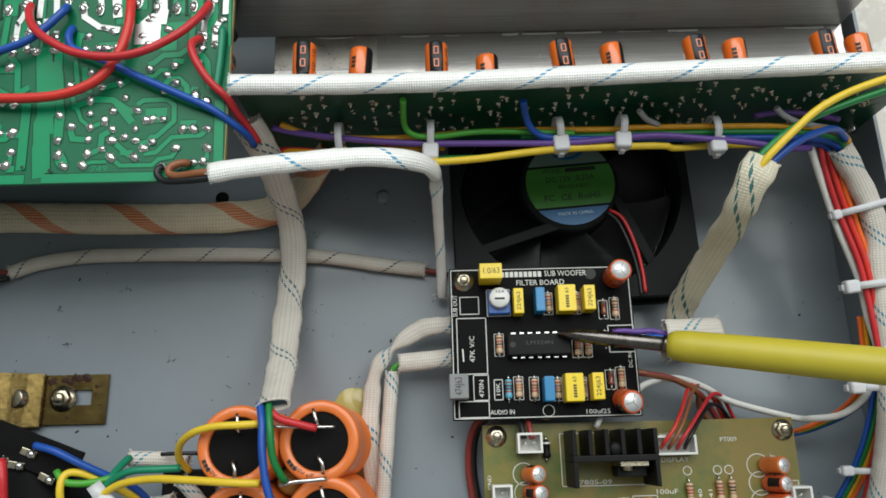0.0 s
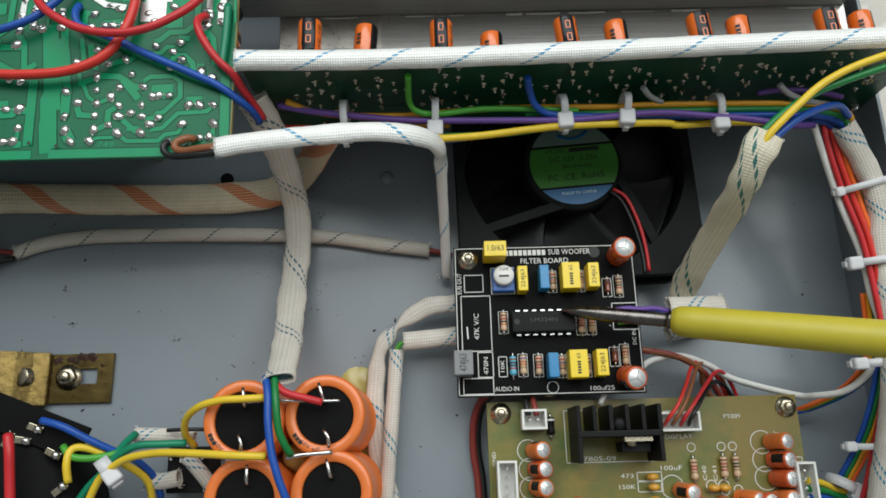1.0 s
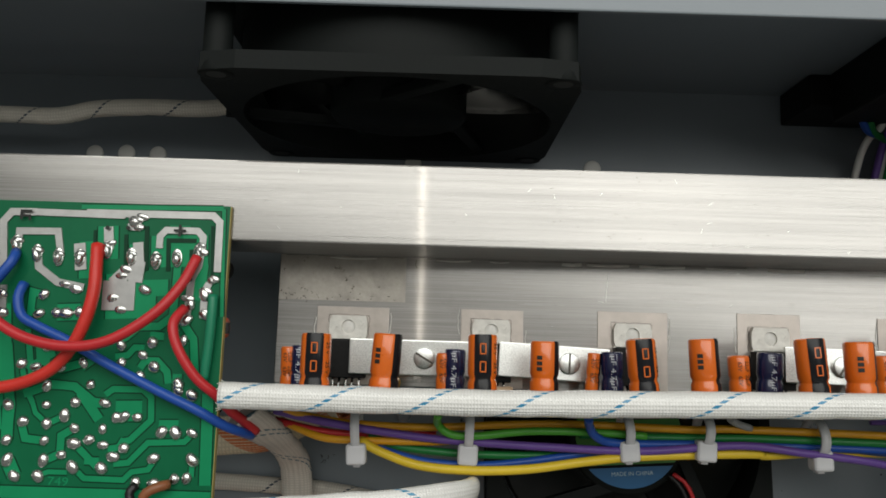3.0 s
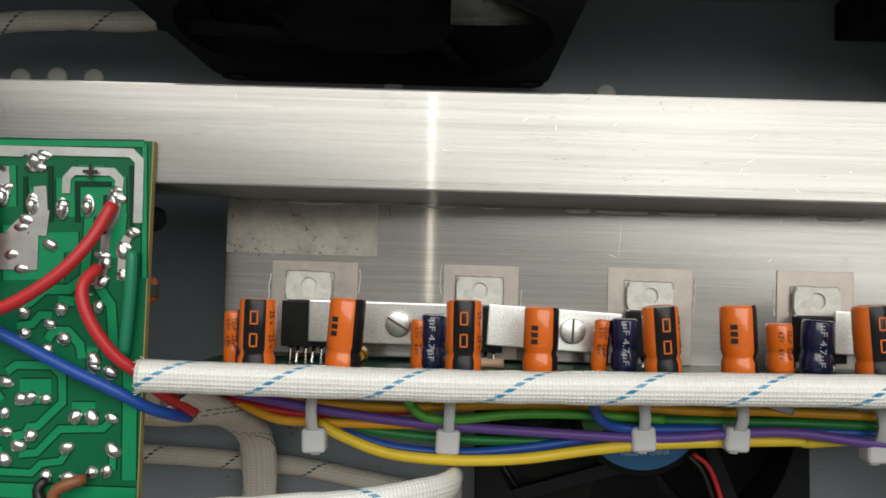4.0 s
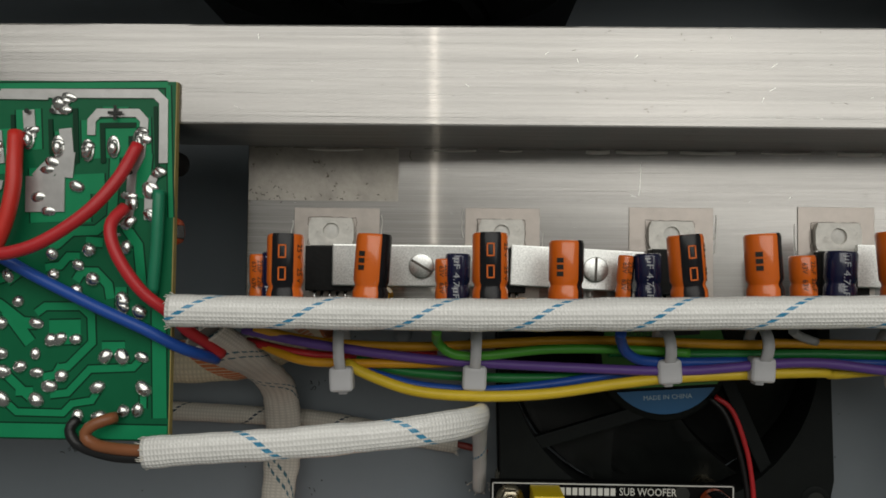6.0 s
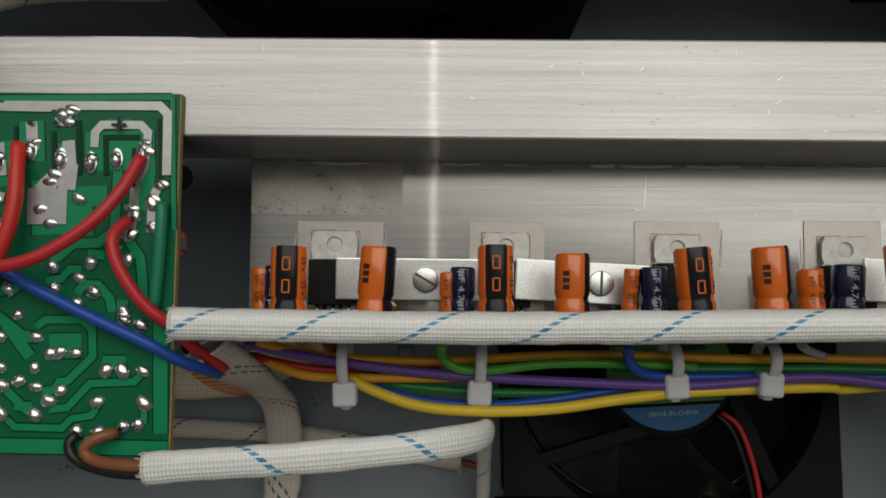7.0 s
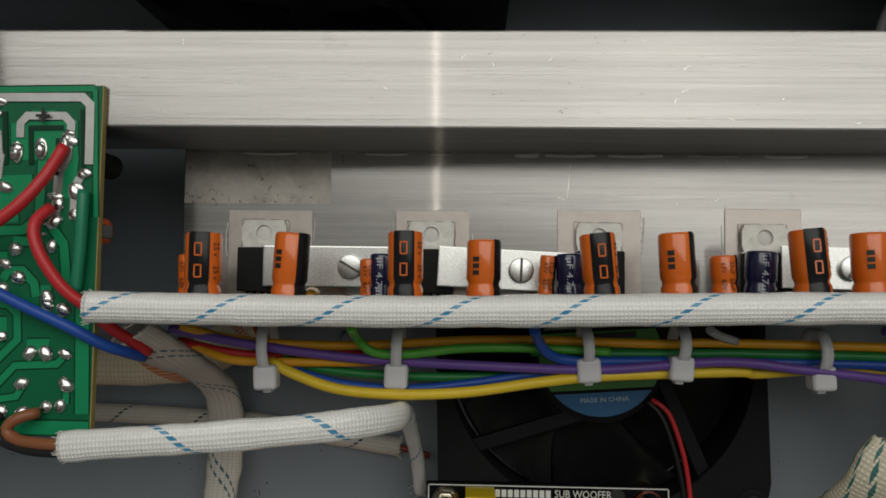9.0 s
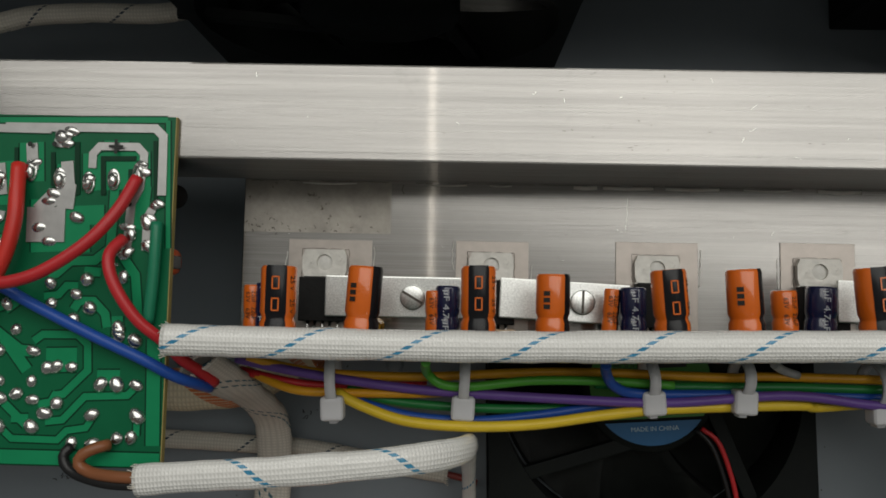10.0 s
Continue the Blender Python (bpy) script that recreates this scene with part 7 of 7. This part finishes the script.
LOW_RUN = [(0.1272, -0.0003, 0.0260), (0.1261, -0.0068, 0.0240), (0.1245, -0.0133, 0.0220), (0.1227, -0.0199, 0.0190), (0.1206, -0.0265, 0.0150), (0.1177, -0.0332, 0.0110), (0.1133, -0.0434, 0.0050)]
for i, col in enumerate(("orange", "amber", "green", "blue")):
    wire("wire", [(x + 0.00135 * i, y, z + 0.0003 * i) for x, y, z in UP_RUN], 0.00072, col, label=col + " strand of the rainbow ribbon dipping to the floor", category="wire", group="rainbow ribbon")
for i, col in enumerate(("blue", "green", "amber", "orange")):
    wire("wire", [(x + 0.0016 * i, y + 0.0003 * i, z + 0.0002 * i) for x, y, z in LOW_RUN], 0.00082, col, label=col + " strand of the rainbow ribbon below the tie", category="wire", group="rainbow ribbon")
for i, col in enumerate(("yellow", "green", "blue")):
    wire("wire", [(0.1050, -0.0330 - i * 0.0024, GZ + 0.004), (0.1100, -0.0338 - i * 0.0022, GZ + 0.002), (0.1170, -0.0362 - i * 0.0018, 0.0100), (0.1230, -0.0375 - i * 0.0016, 0.0080), (0.1300, -0.0395 - i * 0.0016, 0.0060), (0.1350, -0.044 - i * 0.0016, 0.005)], 0.0010, col, label=col + " wire plugged into the output connector", category="wire", group="output wires")
tie(pose(0.1272, 0.0536, 0.0370, 0, 10, -76), 0.0020, 0.0086, 0.0046, (0.0030, 0.0030, 0.0024))
tie(pose(0.1287, 0.0306, 0.0330, 0, 8, -84), 0.0022, 0.0066, 0.0046, (0.0040, 0.0044, 0.0034))
tie(pose(0.1285, 0.0006, 0.0270, 0, 4, -88), 0.0024, 0.0066, 0.0040, (0.0036, 0.0044, 0.0034))
tie(pose(0.1267, -0.0234, 0.0200, 0, 4, -90), 0.0018, 0.0082, 0.0040, (0.0030, 0.0036, 0.0026))
tie(pose(0.1187, -0.0347, 0.0100, 0, 0, 60), 0.0030, 0.0040, 0.0040, (0.0052, 0.0060, 0.0040))

# ---------- big reservoir capacitors ----------
BH = 0.0405
CAPS = [(-0.0593, -0.0123, 0.0405), (-0.0368, -0.0114, 0.0405), (-0.0580, -0.0329, 0.0405), (-0.0346, -0.0319, 0.0405)]


def big_cap(x, y, turn):
    c = thing("reservoir_capacitor", "large orange can capacitor with a black disc end, glued upright", "capacitor", "reservoir capacitors")
    c.matrix_basis = pose(x, y, 0, 0, 0, turn)
    r = 0.0113
    part("can_sleeve", lathe([(0, 0), (r, 0.0002), (r, BH - 0.0016), (r * 0.975, BH - 0.0004), (r * 0.93, BH), (r * 0.735, BH), (r * 0.71, BH - 0.0004), (r * 0.705, BH - 0.0010)], 56), ORANGE_BIG, c)
    part("end_disc", lathe([(r * 0.715, BH - 0.0010), (r * 0.5, BH - 0.0008), (0, BH - 0.0008)], 40), RUBBER, c)
    for s in (-1, 1):
        lug = part("terminal_lug", tube([(0.0006 * s, s * 0.0038, BH - 0.001), (0.0006 * s, s * 0.0040, BH + 0.0016), (0.0004, s * 0.0062, BH + 0.0024), (0, s * 0.0088, BH + 0.0016)], 0.0005, 0.0004, seg=8), SOLDER, c)
    for q, s_, w in ((226, "50V", 0.0030), (246, "\u00b5F", 0.0020)):
        letters(s_, 0.0016, pose(0, 0, BH + 0.00004, 0, 0, q) @ pose(r * 0.82, 0, 0, 0, 0, 90), INK, c, "print", w)
    for q in (203, 210, 217):
        part("print_bar", cube(r * 0.80, r * 0.90, -0.0005, 0.0005, BH + 0.00002, BH + 0.00008, m=pose(0, 0, 0, 0, 0, q)), INK, c)
    return c


for i, (x, y, z) in enumerate(CAPS):
    big_cap(x, y, (0, 10, -5, 8)[i])
bm = bmesh.new()
rng = random.Random(4)
cx, cy = sum(p[0] for p in CAPS) / 4, sum(p[1] for p in CAPS) / 4
for i in range(30):
    q = rng.uniform(-1.2, 1.3)
    d = rng.uniform(0.019, 0.0238)
    lathe([(0.0034, 0), (0.003, 0.0012), (0.0016, 0.0022), (0, 0.0025)], 10, pose(cx + d * math.cos(q), cy + d * math.sin(q) * 0.98, 0, 0, 0, i * 40) @ Matrix.Diagonal((rng.uniform(0.8, 1.7), 1, rng.uniform(0.15, 0.45), 1)), bm)
for x, y in ((cx, cy), (cx + 0.0105, cy + 0.011), (cx + 0.0105, cy), (cx + 0.0107, cy - 0.0107)):
    lathe([(0.0060, 0), (0.0054, 0.018), (0.0030, 0.030), (0, 0.0315)], 14, pose(x, y, 0), bm)
for p, r in (((-0.0328, -0.0007, 0.0000), 0.0058), ((-0.0309, 0.0015, 0.0000), 0.0040), ((-0.0286, -0.0194, 0.0000), 0.0050), ((-0.0281, -0.0248, 0.0000), 0.0052)):
    lathe([(r, 0.00002), (r * 0.8, 0.0005), (r * 0.4, 0.0009), (0, 0.0010)], 16, pose(p[0], p[1], 0) @ Matrix.Diagonal((1.0, 1.25, 1, 1)), bm)
tagged(part("glue_bed", bm, GLUE), "yellowed hot glue round the reservoir capacitors", "glue", kind="stuff")
B = dict(category="wire", group="reservoir wires")
wire("solder_bar", [(-0.0467, -0.0227, 0.0430), (-0.0430, -0.0219, 0.0430), (-0.0384, -0.0216, 0.0432), (-0.0341, -0.0213, 0.0430)], 0.0006, "grey", label="tinned bus wire joining capacitor lugs", category="wire", group="bus wires").data.materials[0] = SOLDER
wire("solder_bar", [(-0.0635, -0.0223, 0.0428), (-0.0597, -0.0224, 0.0430), (-0.0555, -0.0222, 0.0428)], 0.0006, "grey", label="tinned bus wire joining capacitor lugs", category="wire", group="bus wires").data.materials[0] = SOLDER
wire("solder_bar", [(-0.0580, -0.0075, 0.0428), (-0.0511, -0.0072, 0.0432), (-0.0418, -0.0076, 0.0432), (-0.0322, -0.0077, 0.0428)], 0.0004, "grey", label="tinned bus wire joining capacitor lugs", category="wire", group="bus wires").data.materials[0] = SOLDER
wire("wire", [(-0.0527, -0.0009, 0.0440), (-0.0513, -0.0061, 0.0465), (-0.0508, -0.0128, 0.0475), (-0.0496, -0.0209, 0.0475), (-0.0477, -0.0274, 0.0470), (-0.0453, -0.0338, 0.0460), (-0.0437, -0.0409, 0.0440)], 0.0011, "blue", label="blue wire over the reservoir capacitors", **B)
wire("wire", [(-0.0502, -0.0010, 0.0440), (-0.0490, -0.0077, 0.0470), (-0.0481, -0.0151, 0.0465), (-0.0464, -0.0195, 0.0450), (-0.0452, -0.0217, 0.0432)], 0.00105, "green", label="green wire over the reservoir capacitors", **B)
wire("wire", [(-0.0498, -0.0029, 0.0440), (-0.0469, -0.0053, 0.0450), (-0.0422, -0.0067, 0.0452), (-0.0370, -0.0081, 0.0438)], 0.00105, "red", label="red wire to a capacitor lug", **B)
wire("wire", [(-0.0772, -0.0185, 0.0250), (-0.0785, -0.0153, 0.0300), (-0.0765, -0.0112, 0.0360), (-0.0712, -0.0083, 0.0420), (-0.0647, -0.0069, 0.0445), (-0.0584, -0.0067, 0.0450), (-0.0527, -0.0065, 0.0445)], 0.00105, "yellow", label="yellow wire to a capacitor lug", **B)
wire("wire", [(-0.0517, -0.0220, 0.0445), (-0.0592, -0.0216, 0.0450), (-0.0723, -0.0207, 0.0420), (-0.0830, -0.0203, 0.0380), (-0.0923, -0.0213, 0.0340), (-0.0982, -0.0236, 0.0310), (-0.1027, -0.0272, 0.0290), (-0.1073, -0.0349, 0.0260)], 0.0011, "yellow", label="yellow wire to the transformer", **B)
wire("wire", [(-0.0781, -0.0177, 0.0300), (-0.0838, -0.0178, 0.0320), (-0.0918, -0.0182, 0.0320), (-0.0980, -0.0211, 0.0300), (-0.1025, -0.0254, 0.0280), (-0.1078, -0.0303, 0.0260), (-0.1128, -0.0380, 0.0240)], 0.0011, "teal", label="dark green wire to the transformer", **B)
wire("wire", [(-0.0970, -0.0143, 0.0200), (-0.0982, -0.0171, 0.0240), (-0.0990, -0.0205, 0.0280), (-0.1023, -0.0245, 0.0270), (-0.1086, -0.0319, 0.0240)], 0.0011, "teal", label="dark green wire from a short sleeve", **B)
wire("wire", [(-0.1195, -0.0103, 0.0320), (-0.1129, -0.0122, 0.0330), (-0.1071, -0.0154, 0.0310), (-0.1003, -0.0192, 0.0270), (-0.0955, -0.0220, 0.0220), (-0.0920, -0.0271, 0.0160), (-0.0908, -0.0330, 0.0120)], 0.0011, "blue", label="blue wire soldered to the transformer", **B)
wire("wire", [(-0.1135, -0.0176, 0.0300), (-0.1105, -0.0205, 0.0310), (-0.1061, -0.0212, 0.0300), (-0.1017, -0.0207, 0.0290), (-0.0978, -0.0196, 0.0270)], 0.00105, "lime", label="green wire soldered to the transformer", **B)
wire("wire", [(-0.1105, -0.0277, 0.0310), (-0.1110, -0.0223, 0.0320), (-0.1103, -0.0185, 0.0310), (-0.1060, -0.0186, 0.0290), (-0.0979, -0.0231, 0.0240), (-0.0933, -0.0278, 0.0180), (-0.0925, -0.0345, 0.0140)], 0.0011, "yellow", label="yellow wire soldered to the transformer", **B)
wire("wire", [(-0.1269, -0.0142, 0.0350), (-0.1254, -0.0189, 0.0360), (-0.1248, -0.0265, 0.0350), (-0.1238, -0.0369, 0.0340)], 0.0014, "red", label="thick red wire soldered to the transformer", **B)
sleeve([(-0.0978, -0.0146, 0.0180), (-0.0892, -0.0149, 0.0180), (-0.0797, -0.0158, 0.0180)], 0.0022, 0.0018, PALE_BRAID, "short pale sleeve beside the capacitors", 0.05, "short sleeves")
sleeve([(-0.0948, -0.0279, 0.0150), (-0.0901, -0.0283, 0.0150), (-0.0842, -0.0275, 0.0160)], 0.0024, 0.0020, PALE_BRAID, "short pale sleeve beside the capacitors", 0.05, "short sleeves")
sleeve([(-0.0829, -0.0212, 0.0150), (-0.0795, -0.0250, 0.0140), (-0.0757, -0.0297, 0.0130)], 0.0022, 0.0018, PALE_BRAID, "short pale sleeve beside the capacitors", 0.05, "short sleeves")
wire("wire", [(-0.0868, -0.0136, 0.0220), (-0.0809, -0.0135, 0.0225), (-0.0756, -0.0136, 0.0220)], 0.0006, "black", label="stiff black lead behind the capacitors", **B)
tie(pose(*(-0.1011, -0.0239, 0.0290), 0, 20, 40), 0.0040, 0.0024, 0.0024, (0.0048, 0.0046, 0.0046))
br = thing("bridge_rectifier", "black block behind the wires on the floor", "rectifier", at=(0, 0, 0))
p0, p1 = (-0.0904, -0.0183, 0.0100), (-0.0765, -0.0322, 0.0100)
part("body", cube(p0[0], p1[0], p1[1], p0[1], 0, 0.0100, bevel=0.0006), EPOXY, br)
for i in range(4):
    part("lead", cube(p0[0] + 0.002 + i * 0.0032, p0[0] + 0.0028 + i * 0.0032, p0[1] - 0.004, p0[1] - 0.0032, 0.0100, 0.0140), SOLDER, br)

# ---------- transformer and its brass bracket ----------
tf = thing("transformer", "black taped transformer with solder lugs round its edge", "transformer")
bm = lathe([(0, 0.0005), (0.036, 0.0005), (0.0395, 0.004), (0.0400, 0.016), (0.0388, 0.0262), (0.0350, 0.0285), (0.012, 0.0292), (0, 0.0292)], 40)
for v in bm.verts:
    k = noise.noise(v.co * 120)
    v.co += Vector((k, k * 0.6, k * 0.7 if v.co.z > 0.002 else 0)) * 0.0016
o = part("taped_core", bm, RUBBER, tf, "rumpled black tape")
o.location = (-0.1480, -0.0440, 0)
bm = cube(-0.0155, 0.0155, -0.0050, 0.0050, 0, 0.0008, bevel=0.0003)
for v in bm.verts:
    v.co.z += 0.0012 * noise.noise(v.co * 300)
o = part("tape_flap", bm, RUBBER, tf)
o.matrix_basis = pose(-0.1230, -0.0115, 0.0285, 0, 4, -22)
for (x, y), q in ((((-0.1225, -0.0123, 0.0300))[:2], -20), (((-0.1165, -0.0196, 0.0300))[:2], -25), (((-0.1134, -0.0294, 0.0300))[:2], 40), (((-0.1300, -0.0153, 0.0300))[:2], 60), (((-0.1257, -0.0157, 0.0300))[:2], -10)):
    g = part("solder_lug", cube(-0.0024, 0.0024, -0.0010, 0.0010, 0.0292, 0.0297, bevel=0.0002, m=pose(x, y, 0, 0, 0, q)), NICKEL, tf)
    part("solder", lathe([(0.0013, 0), (0.001, 0.0008), (0, 0.0012)], 10, pose(x + 0.0012 * math.cos(radians(q)), y + 0.0012 * math.sin(radians(q)), 0.0297)), SOLDER, g)
bk = thing("bracket", "stained brass strap bracket bolted to the chassis floor", "bracket")
bm = bmesh.new()
# slotted foot
hx0, hx1, hy0, hy1 = -0.1365, -0.1140, -0.0032, 0.0130
sx0, sx1, sy0, sy1 = -0.1255, -0.1190, 0.0030, 0.0080
for a in ((hx0, sx0, hy0, hy1), (sx1, hx1, hy0, hy1), (sx0, sx1, hy0, sy0), (sx0, sx1, sy1, hy1)):
    box(bm, *a, 0.0002, 0.0016)
bmesh.ops.remove_doubles(bm, verts=bm.verts, dist=1e-6)
part("foot", bm, BRASS, bk, "slotted brass foot with brown flux stains")
bm = cube(-0.1950, -0.1345, -0.0042, 0.0135, 0, 0.0014, bevel=0.0005)
bmesh.ops.subdivide_edges(bm, edges=[e for e in bm.edges if abs(e.verts[0].co.x - e.verts[1].co.x) > 0.03], cuts=14)
for v in bm.verts:
    d = max(0, -0.1370 - v.co.x)
    v.co.z += 0.0018 + 0.012 * (1 - math.exp(-d * 90))
part("strap", bm, BRASS, bk)
rng = random.Random(2)
bm = bmesh.new()
for x, y, s in ((-0.1330, 0.0108, 1.3), (-0.1250, 0.0112, 1.6), (-0.1218, 0.0118, 1.4), (-0.1285, 0.0115, 1.1), (-0.1175, 0.0090, 0.6), (-0.1172, 0.0065, 0.5), (-0.1160, 0.0030, 0.3), (-0.1265, -0.0010, 0.35), (-0.1345, 0.0060, 0.6), (-0.1350, 0.0020, 0.6)):
    for i in range(5):
        lathe([(0.0007 * s, 0), (0.0005 * s, 0.00006 + i * 0.00001), (0, 0.00008 + i * 0.00001)], 7, pose(x + rng.uniform(-0.001, 0.001) * s, y + rng.uniform(-0.0006, 0.0006) * s, 0.0016, 0, 0, i * 33) @ Matrix.Diagonal((rng.uniform(0.7, 1.6), rng.uniform(0.5, 1.1), 1, 1)), bm)
tagged(part("stain", bm, FLUX, bk, "burnt brown flux blotches"), kind="stuff")
screw("bolt", pose(-0.1283, 0.0052, 0.0016), 0.0032, 0.0030, NICKEL, bk, hexa=True)
screw("rivet_head", pose(-0.1400, 0.0052, 0.0058, 0, -20), 0.0030, 0.0024, NICKEL, bk, slot=False)

# ---------- speaker terminal block at the rear ----------
tb = thing("terminal_block", "black terminal block with soldered tags on the rear panel", "connector")
part("housing", cube(0.1020, 0.1489, 0.1640, REAR, 0.0200, 0.0560, bevel=0.0008), EPOXY, tb)
# Low black box that fills the dark area below the housing.
part("base_box", cube(0.0960, 0.1370, 0.1690, REAR, 0.0002, 0.0200, bevel=0.0008), EPOXY, tb)
part("tag_rail", cube(0.1035, 0.1480, 0.1655, 0.1672, 0.0560, 0.0566), NICKEL, tb)
for i in range(5):
    x = 0.1040 + i * 0.0092
    part("tag", cube(x, x + 0.0035, 0.1655, 0.1690, 0.0560, 0.0580, bevel=0.0003), SOLDER, tb)
T = dict(category="wire", group="terminal wires")
for col, a, b, c, d in (("red", (0.1031, 0.1749, 0.0590), (0.1046, 0.1679, 0.0580), (0.1123, 0.1609, 0.0500), (0.1208, 0.1492, 0.0350)), ("orange", (0.1104, 0.1748, 0.0590), (0.1124, 0.1678, 0.0580), (0.1167, 0.1609, 0.0500), (0.1231, 0.1492, 0.0350)),
                        ("amber", (0.1185, 0.1752, 0.0590), (0.1181, 0.1678, 0.0580), (0.1197, 0.1609, 0.0500), (0.1249, 0.1492, 0.0350)), ("green", (0.1256, 0.1747, 0.0590), (0.1284, 0.1694, 0.0585), (0.1271, 0.1618, 0.0500), (0.1270, 0.1492, 0.0350)),
                        ("blue", (0.1332, 0.1740, 0.0590), (0.1317, 0.1667, 0.0580), (0.1267, 0.1588, 0.0500), (0.1293, 0.1491, 0.0350)), ("brown", (0.1398, 0.1676, 0.0580), (0.1351, 0.1588, 0.0560), (0.1310, 0.1518, 0.0500), (0.1330, 0.1485, 0.0350)),
                        ("black", (0.1227, 0.1678, 0.0585), (0.1276, 0.1633, 0.0570), (0.1317, 0.1547, 0.0480), (0.1340, 0.1491, 0.0350))):
    e = (d[0] - 0.004, d[1] - 0.016, 0.012)
    wire("wire", [a, b, c, d, e, (d[0] - 0.010, 0.118, 0.006)], 0.0011 if col not in ("brown", "black") else 0.0007, col, label=col + " wire soldered to the terminal block", **T)
for col, a, b, c in (("blue", (0.1070, 0.1708, 0.0250), (0.1122, 0.1626, 0.0200), (0.1255, 0.1577, 0.0120)), ("green", (0.1107, 0.1708, 0.0250), (0.1138, 0.1626, 0.0200), (0.1237, 0.1573, 0.0120)), ("white", (0.1164, 0.1707, 0.0250), (0.1169, 0.1641, 0.0200), (0.1149, 0.1573, 0.0120)),
                     ("purple", (0.1213, 0.1707, 0.0250), (0.1194, 0.1630, 0.0200), (0.1208, 0.1573, 0.0120)), ("grey", (0.1240, 0.1700, 0.0250), (0.1211, 0.1665, 0.0220), (0.1225, 0.1595, 0.0120)), ("orange", (0.1237, 0.1612, 0.0300), (0.1233, 0.1586, 0.0250), (0.1288, 0.1572, 0.0120))):
    wire("wire", [a, b, c, (c[0] - 0.004, 0.128, 0.005)], 0.0011, col, label=col + " wire under the terminal block", **T)

sb = thing("small_board", "small dark circuit board with soldered brown parts on the floor", "circuit board")
c = (-0.1668, 0.0475, 0.0050)
sb.matrix_basis = pose(c[0], c[1], 0, 0, 0, 32)
part("board", cube(-0.0150, 0.0085, -0.0062, 0.0050, 0.0036, 0.0050, bevel=0.0002), EPOXY, sb)
part("resistor_block", cube(-0.0010, 0.0050, -0.0034, -0.0004, 0.0050, 0.0078, bevel=0.0008), RUST, sb, "red brown moulded part")
part("film_block", cube(-0.0085, -0.0030, -0.0020, 0.0030, 0.0050, 0.0082, bevel=0.0006), EPOXY, sb)
part("amber_block", cube(0.0040, 0.0068, -0.0030, -0.0008, 0.0050, 0.0068, bevel=0.0006), CERAMIC, sb)
for k, (x, y) in enumerate(((0.0072, -0.0020), (0.0078, 0.0006), (-0.0045, -0.0050), (-0.0062, -0.0048), (-0.0005, 0.0042), (0.0030, 0.0036), (-0.0110, 0.0020))):
    share("solder_joint", BLOBS[k % 4], pose(x, y, 0.0050, 0, 0, k * 50) @ Matrix.Diagonal((0.8, 0.6, 0.8, 1)), sb)
for x, y in ((-0.013, -0.004), (-0.013, 0.003), (0.006, 0.003)):
    part("standoff", lathe([(0.0012, 0), (0.0012, 0.0036), (0, 0.0036)], 10, pose(x, y, 0)), NICKEL, sb)
wire("wire", [(-0.1514, 0.0466, 0.0026), (-0.1549, 0.0455, 0.0034), (-0.1598, 0.0419, 0.0045), (-0.1644, 0.0389, 0.0045), (-0.1693, 0.0362, 0.0040)], 0.0009, "black", label="black wire leaving a thin sleeve", category="wire")

# ---------- screwdriver ----------
sd = thing("screwdriver", "yellow handled screwdriver with worn steel blade, tip on the filter board", "screwdriver")
TIP, NECK, END = Vector((0.0325, 0.0184, 0.0300)), Vector((0.0615, 0.0126, 0.0420)), Vector((0.1620, -0.0132, 0.0834))
ax = (NECK - TIP).normalized()
q = ax.to_track_quat("Z", "Y").to_matrix().to_4x4()
sd.matrix_basis = VIEW_FIT @ Matrix.Translation(TIP) @ q
n1, n2 = (NECK - TIP).length, (END - TIP).length
bm = lathe([(0, 0), (0.0010, 0.0001), (0.0019, 0.0012), (0.0024, 0.006), (0.0022, 0.012), (0.0021, n1 + 0.004), (0, n1 + 0.004)], 16)
for v in bm.verts:
    if v.co.z < 0.0095:
        v.co.x *= 0.35 + 0.65 * (v.co.z / 0.0095)
part("blade", bm, SHAFT, sd, "worn steel blade")
part("collar", lathe([(0.0017, n1 - 0.0012), (0.0026, n1 - 0.0010), (0.0026, n1 + 0.0004), (0.0017, n1 + 0.0006)], 16), SHAFT, sd)
part("handle", lathe([(0.0018, n1), (0.0033, n1 + 0.0002), (0.0042, n1 + 0.0022), (0.0045, n1 + 0.006), (0.0047, n1 + 0.030), (0.0049, n1 + 0.060), (0.0048, n2 - 0.006), (0.0040, n2 - 0.001), (0, n2)], 28), HANDLE, sd, "smooth yellow plastic handle")
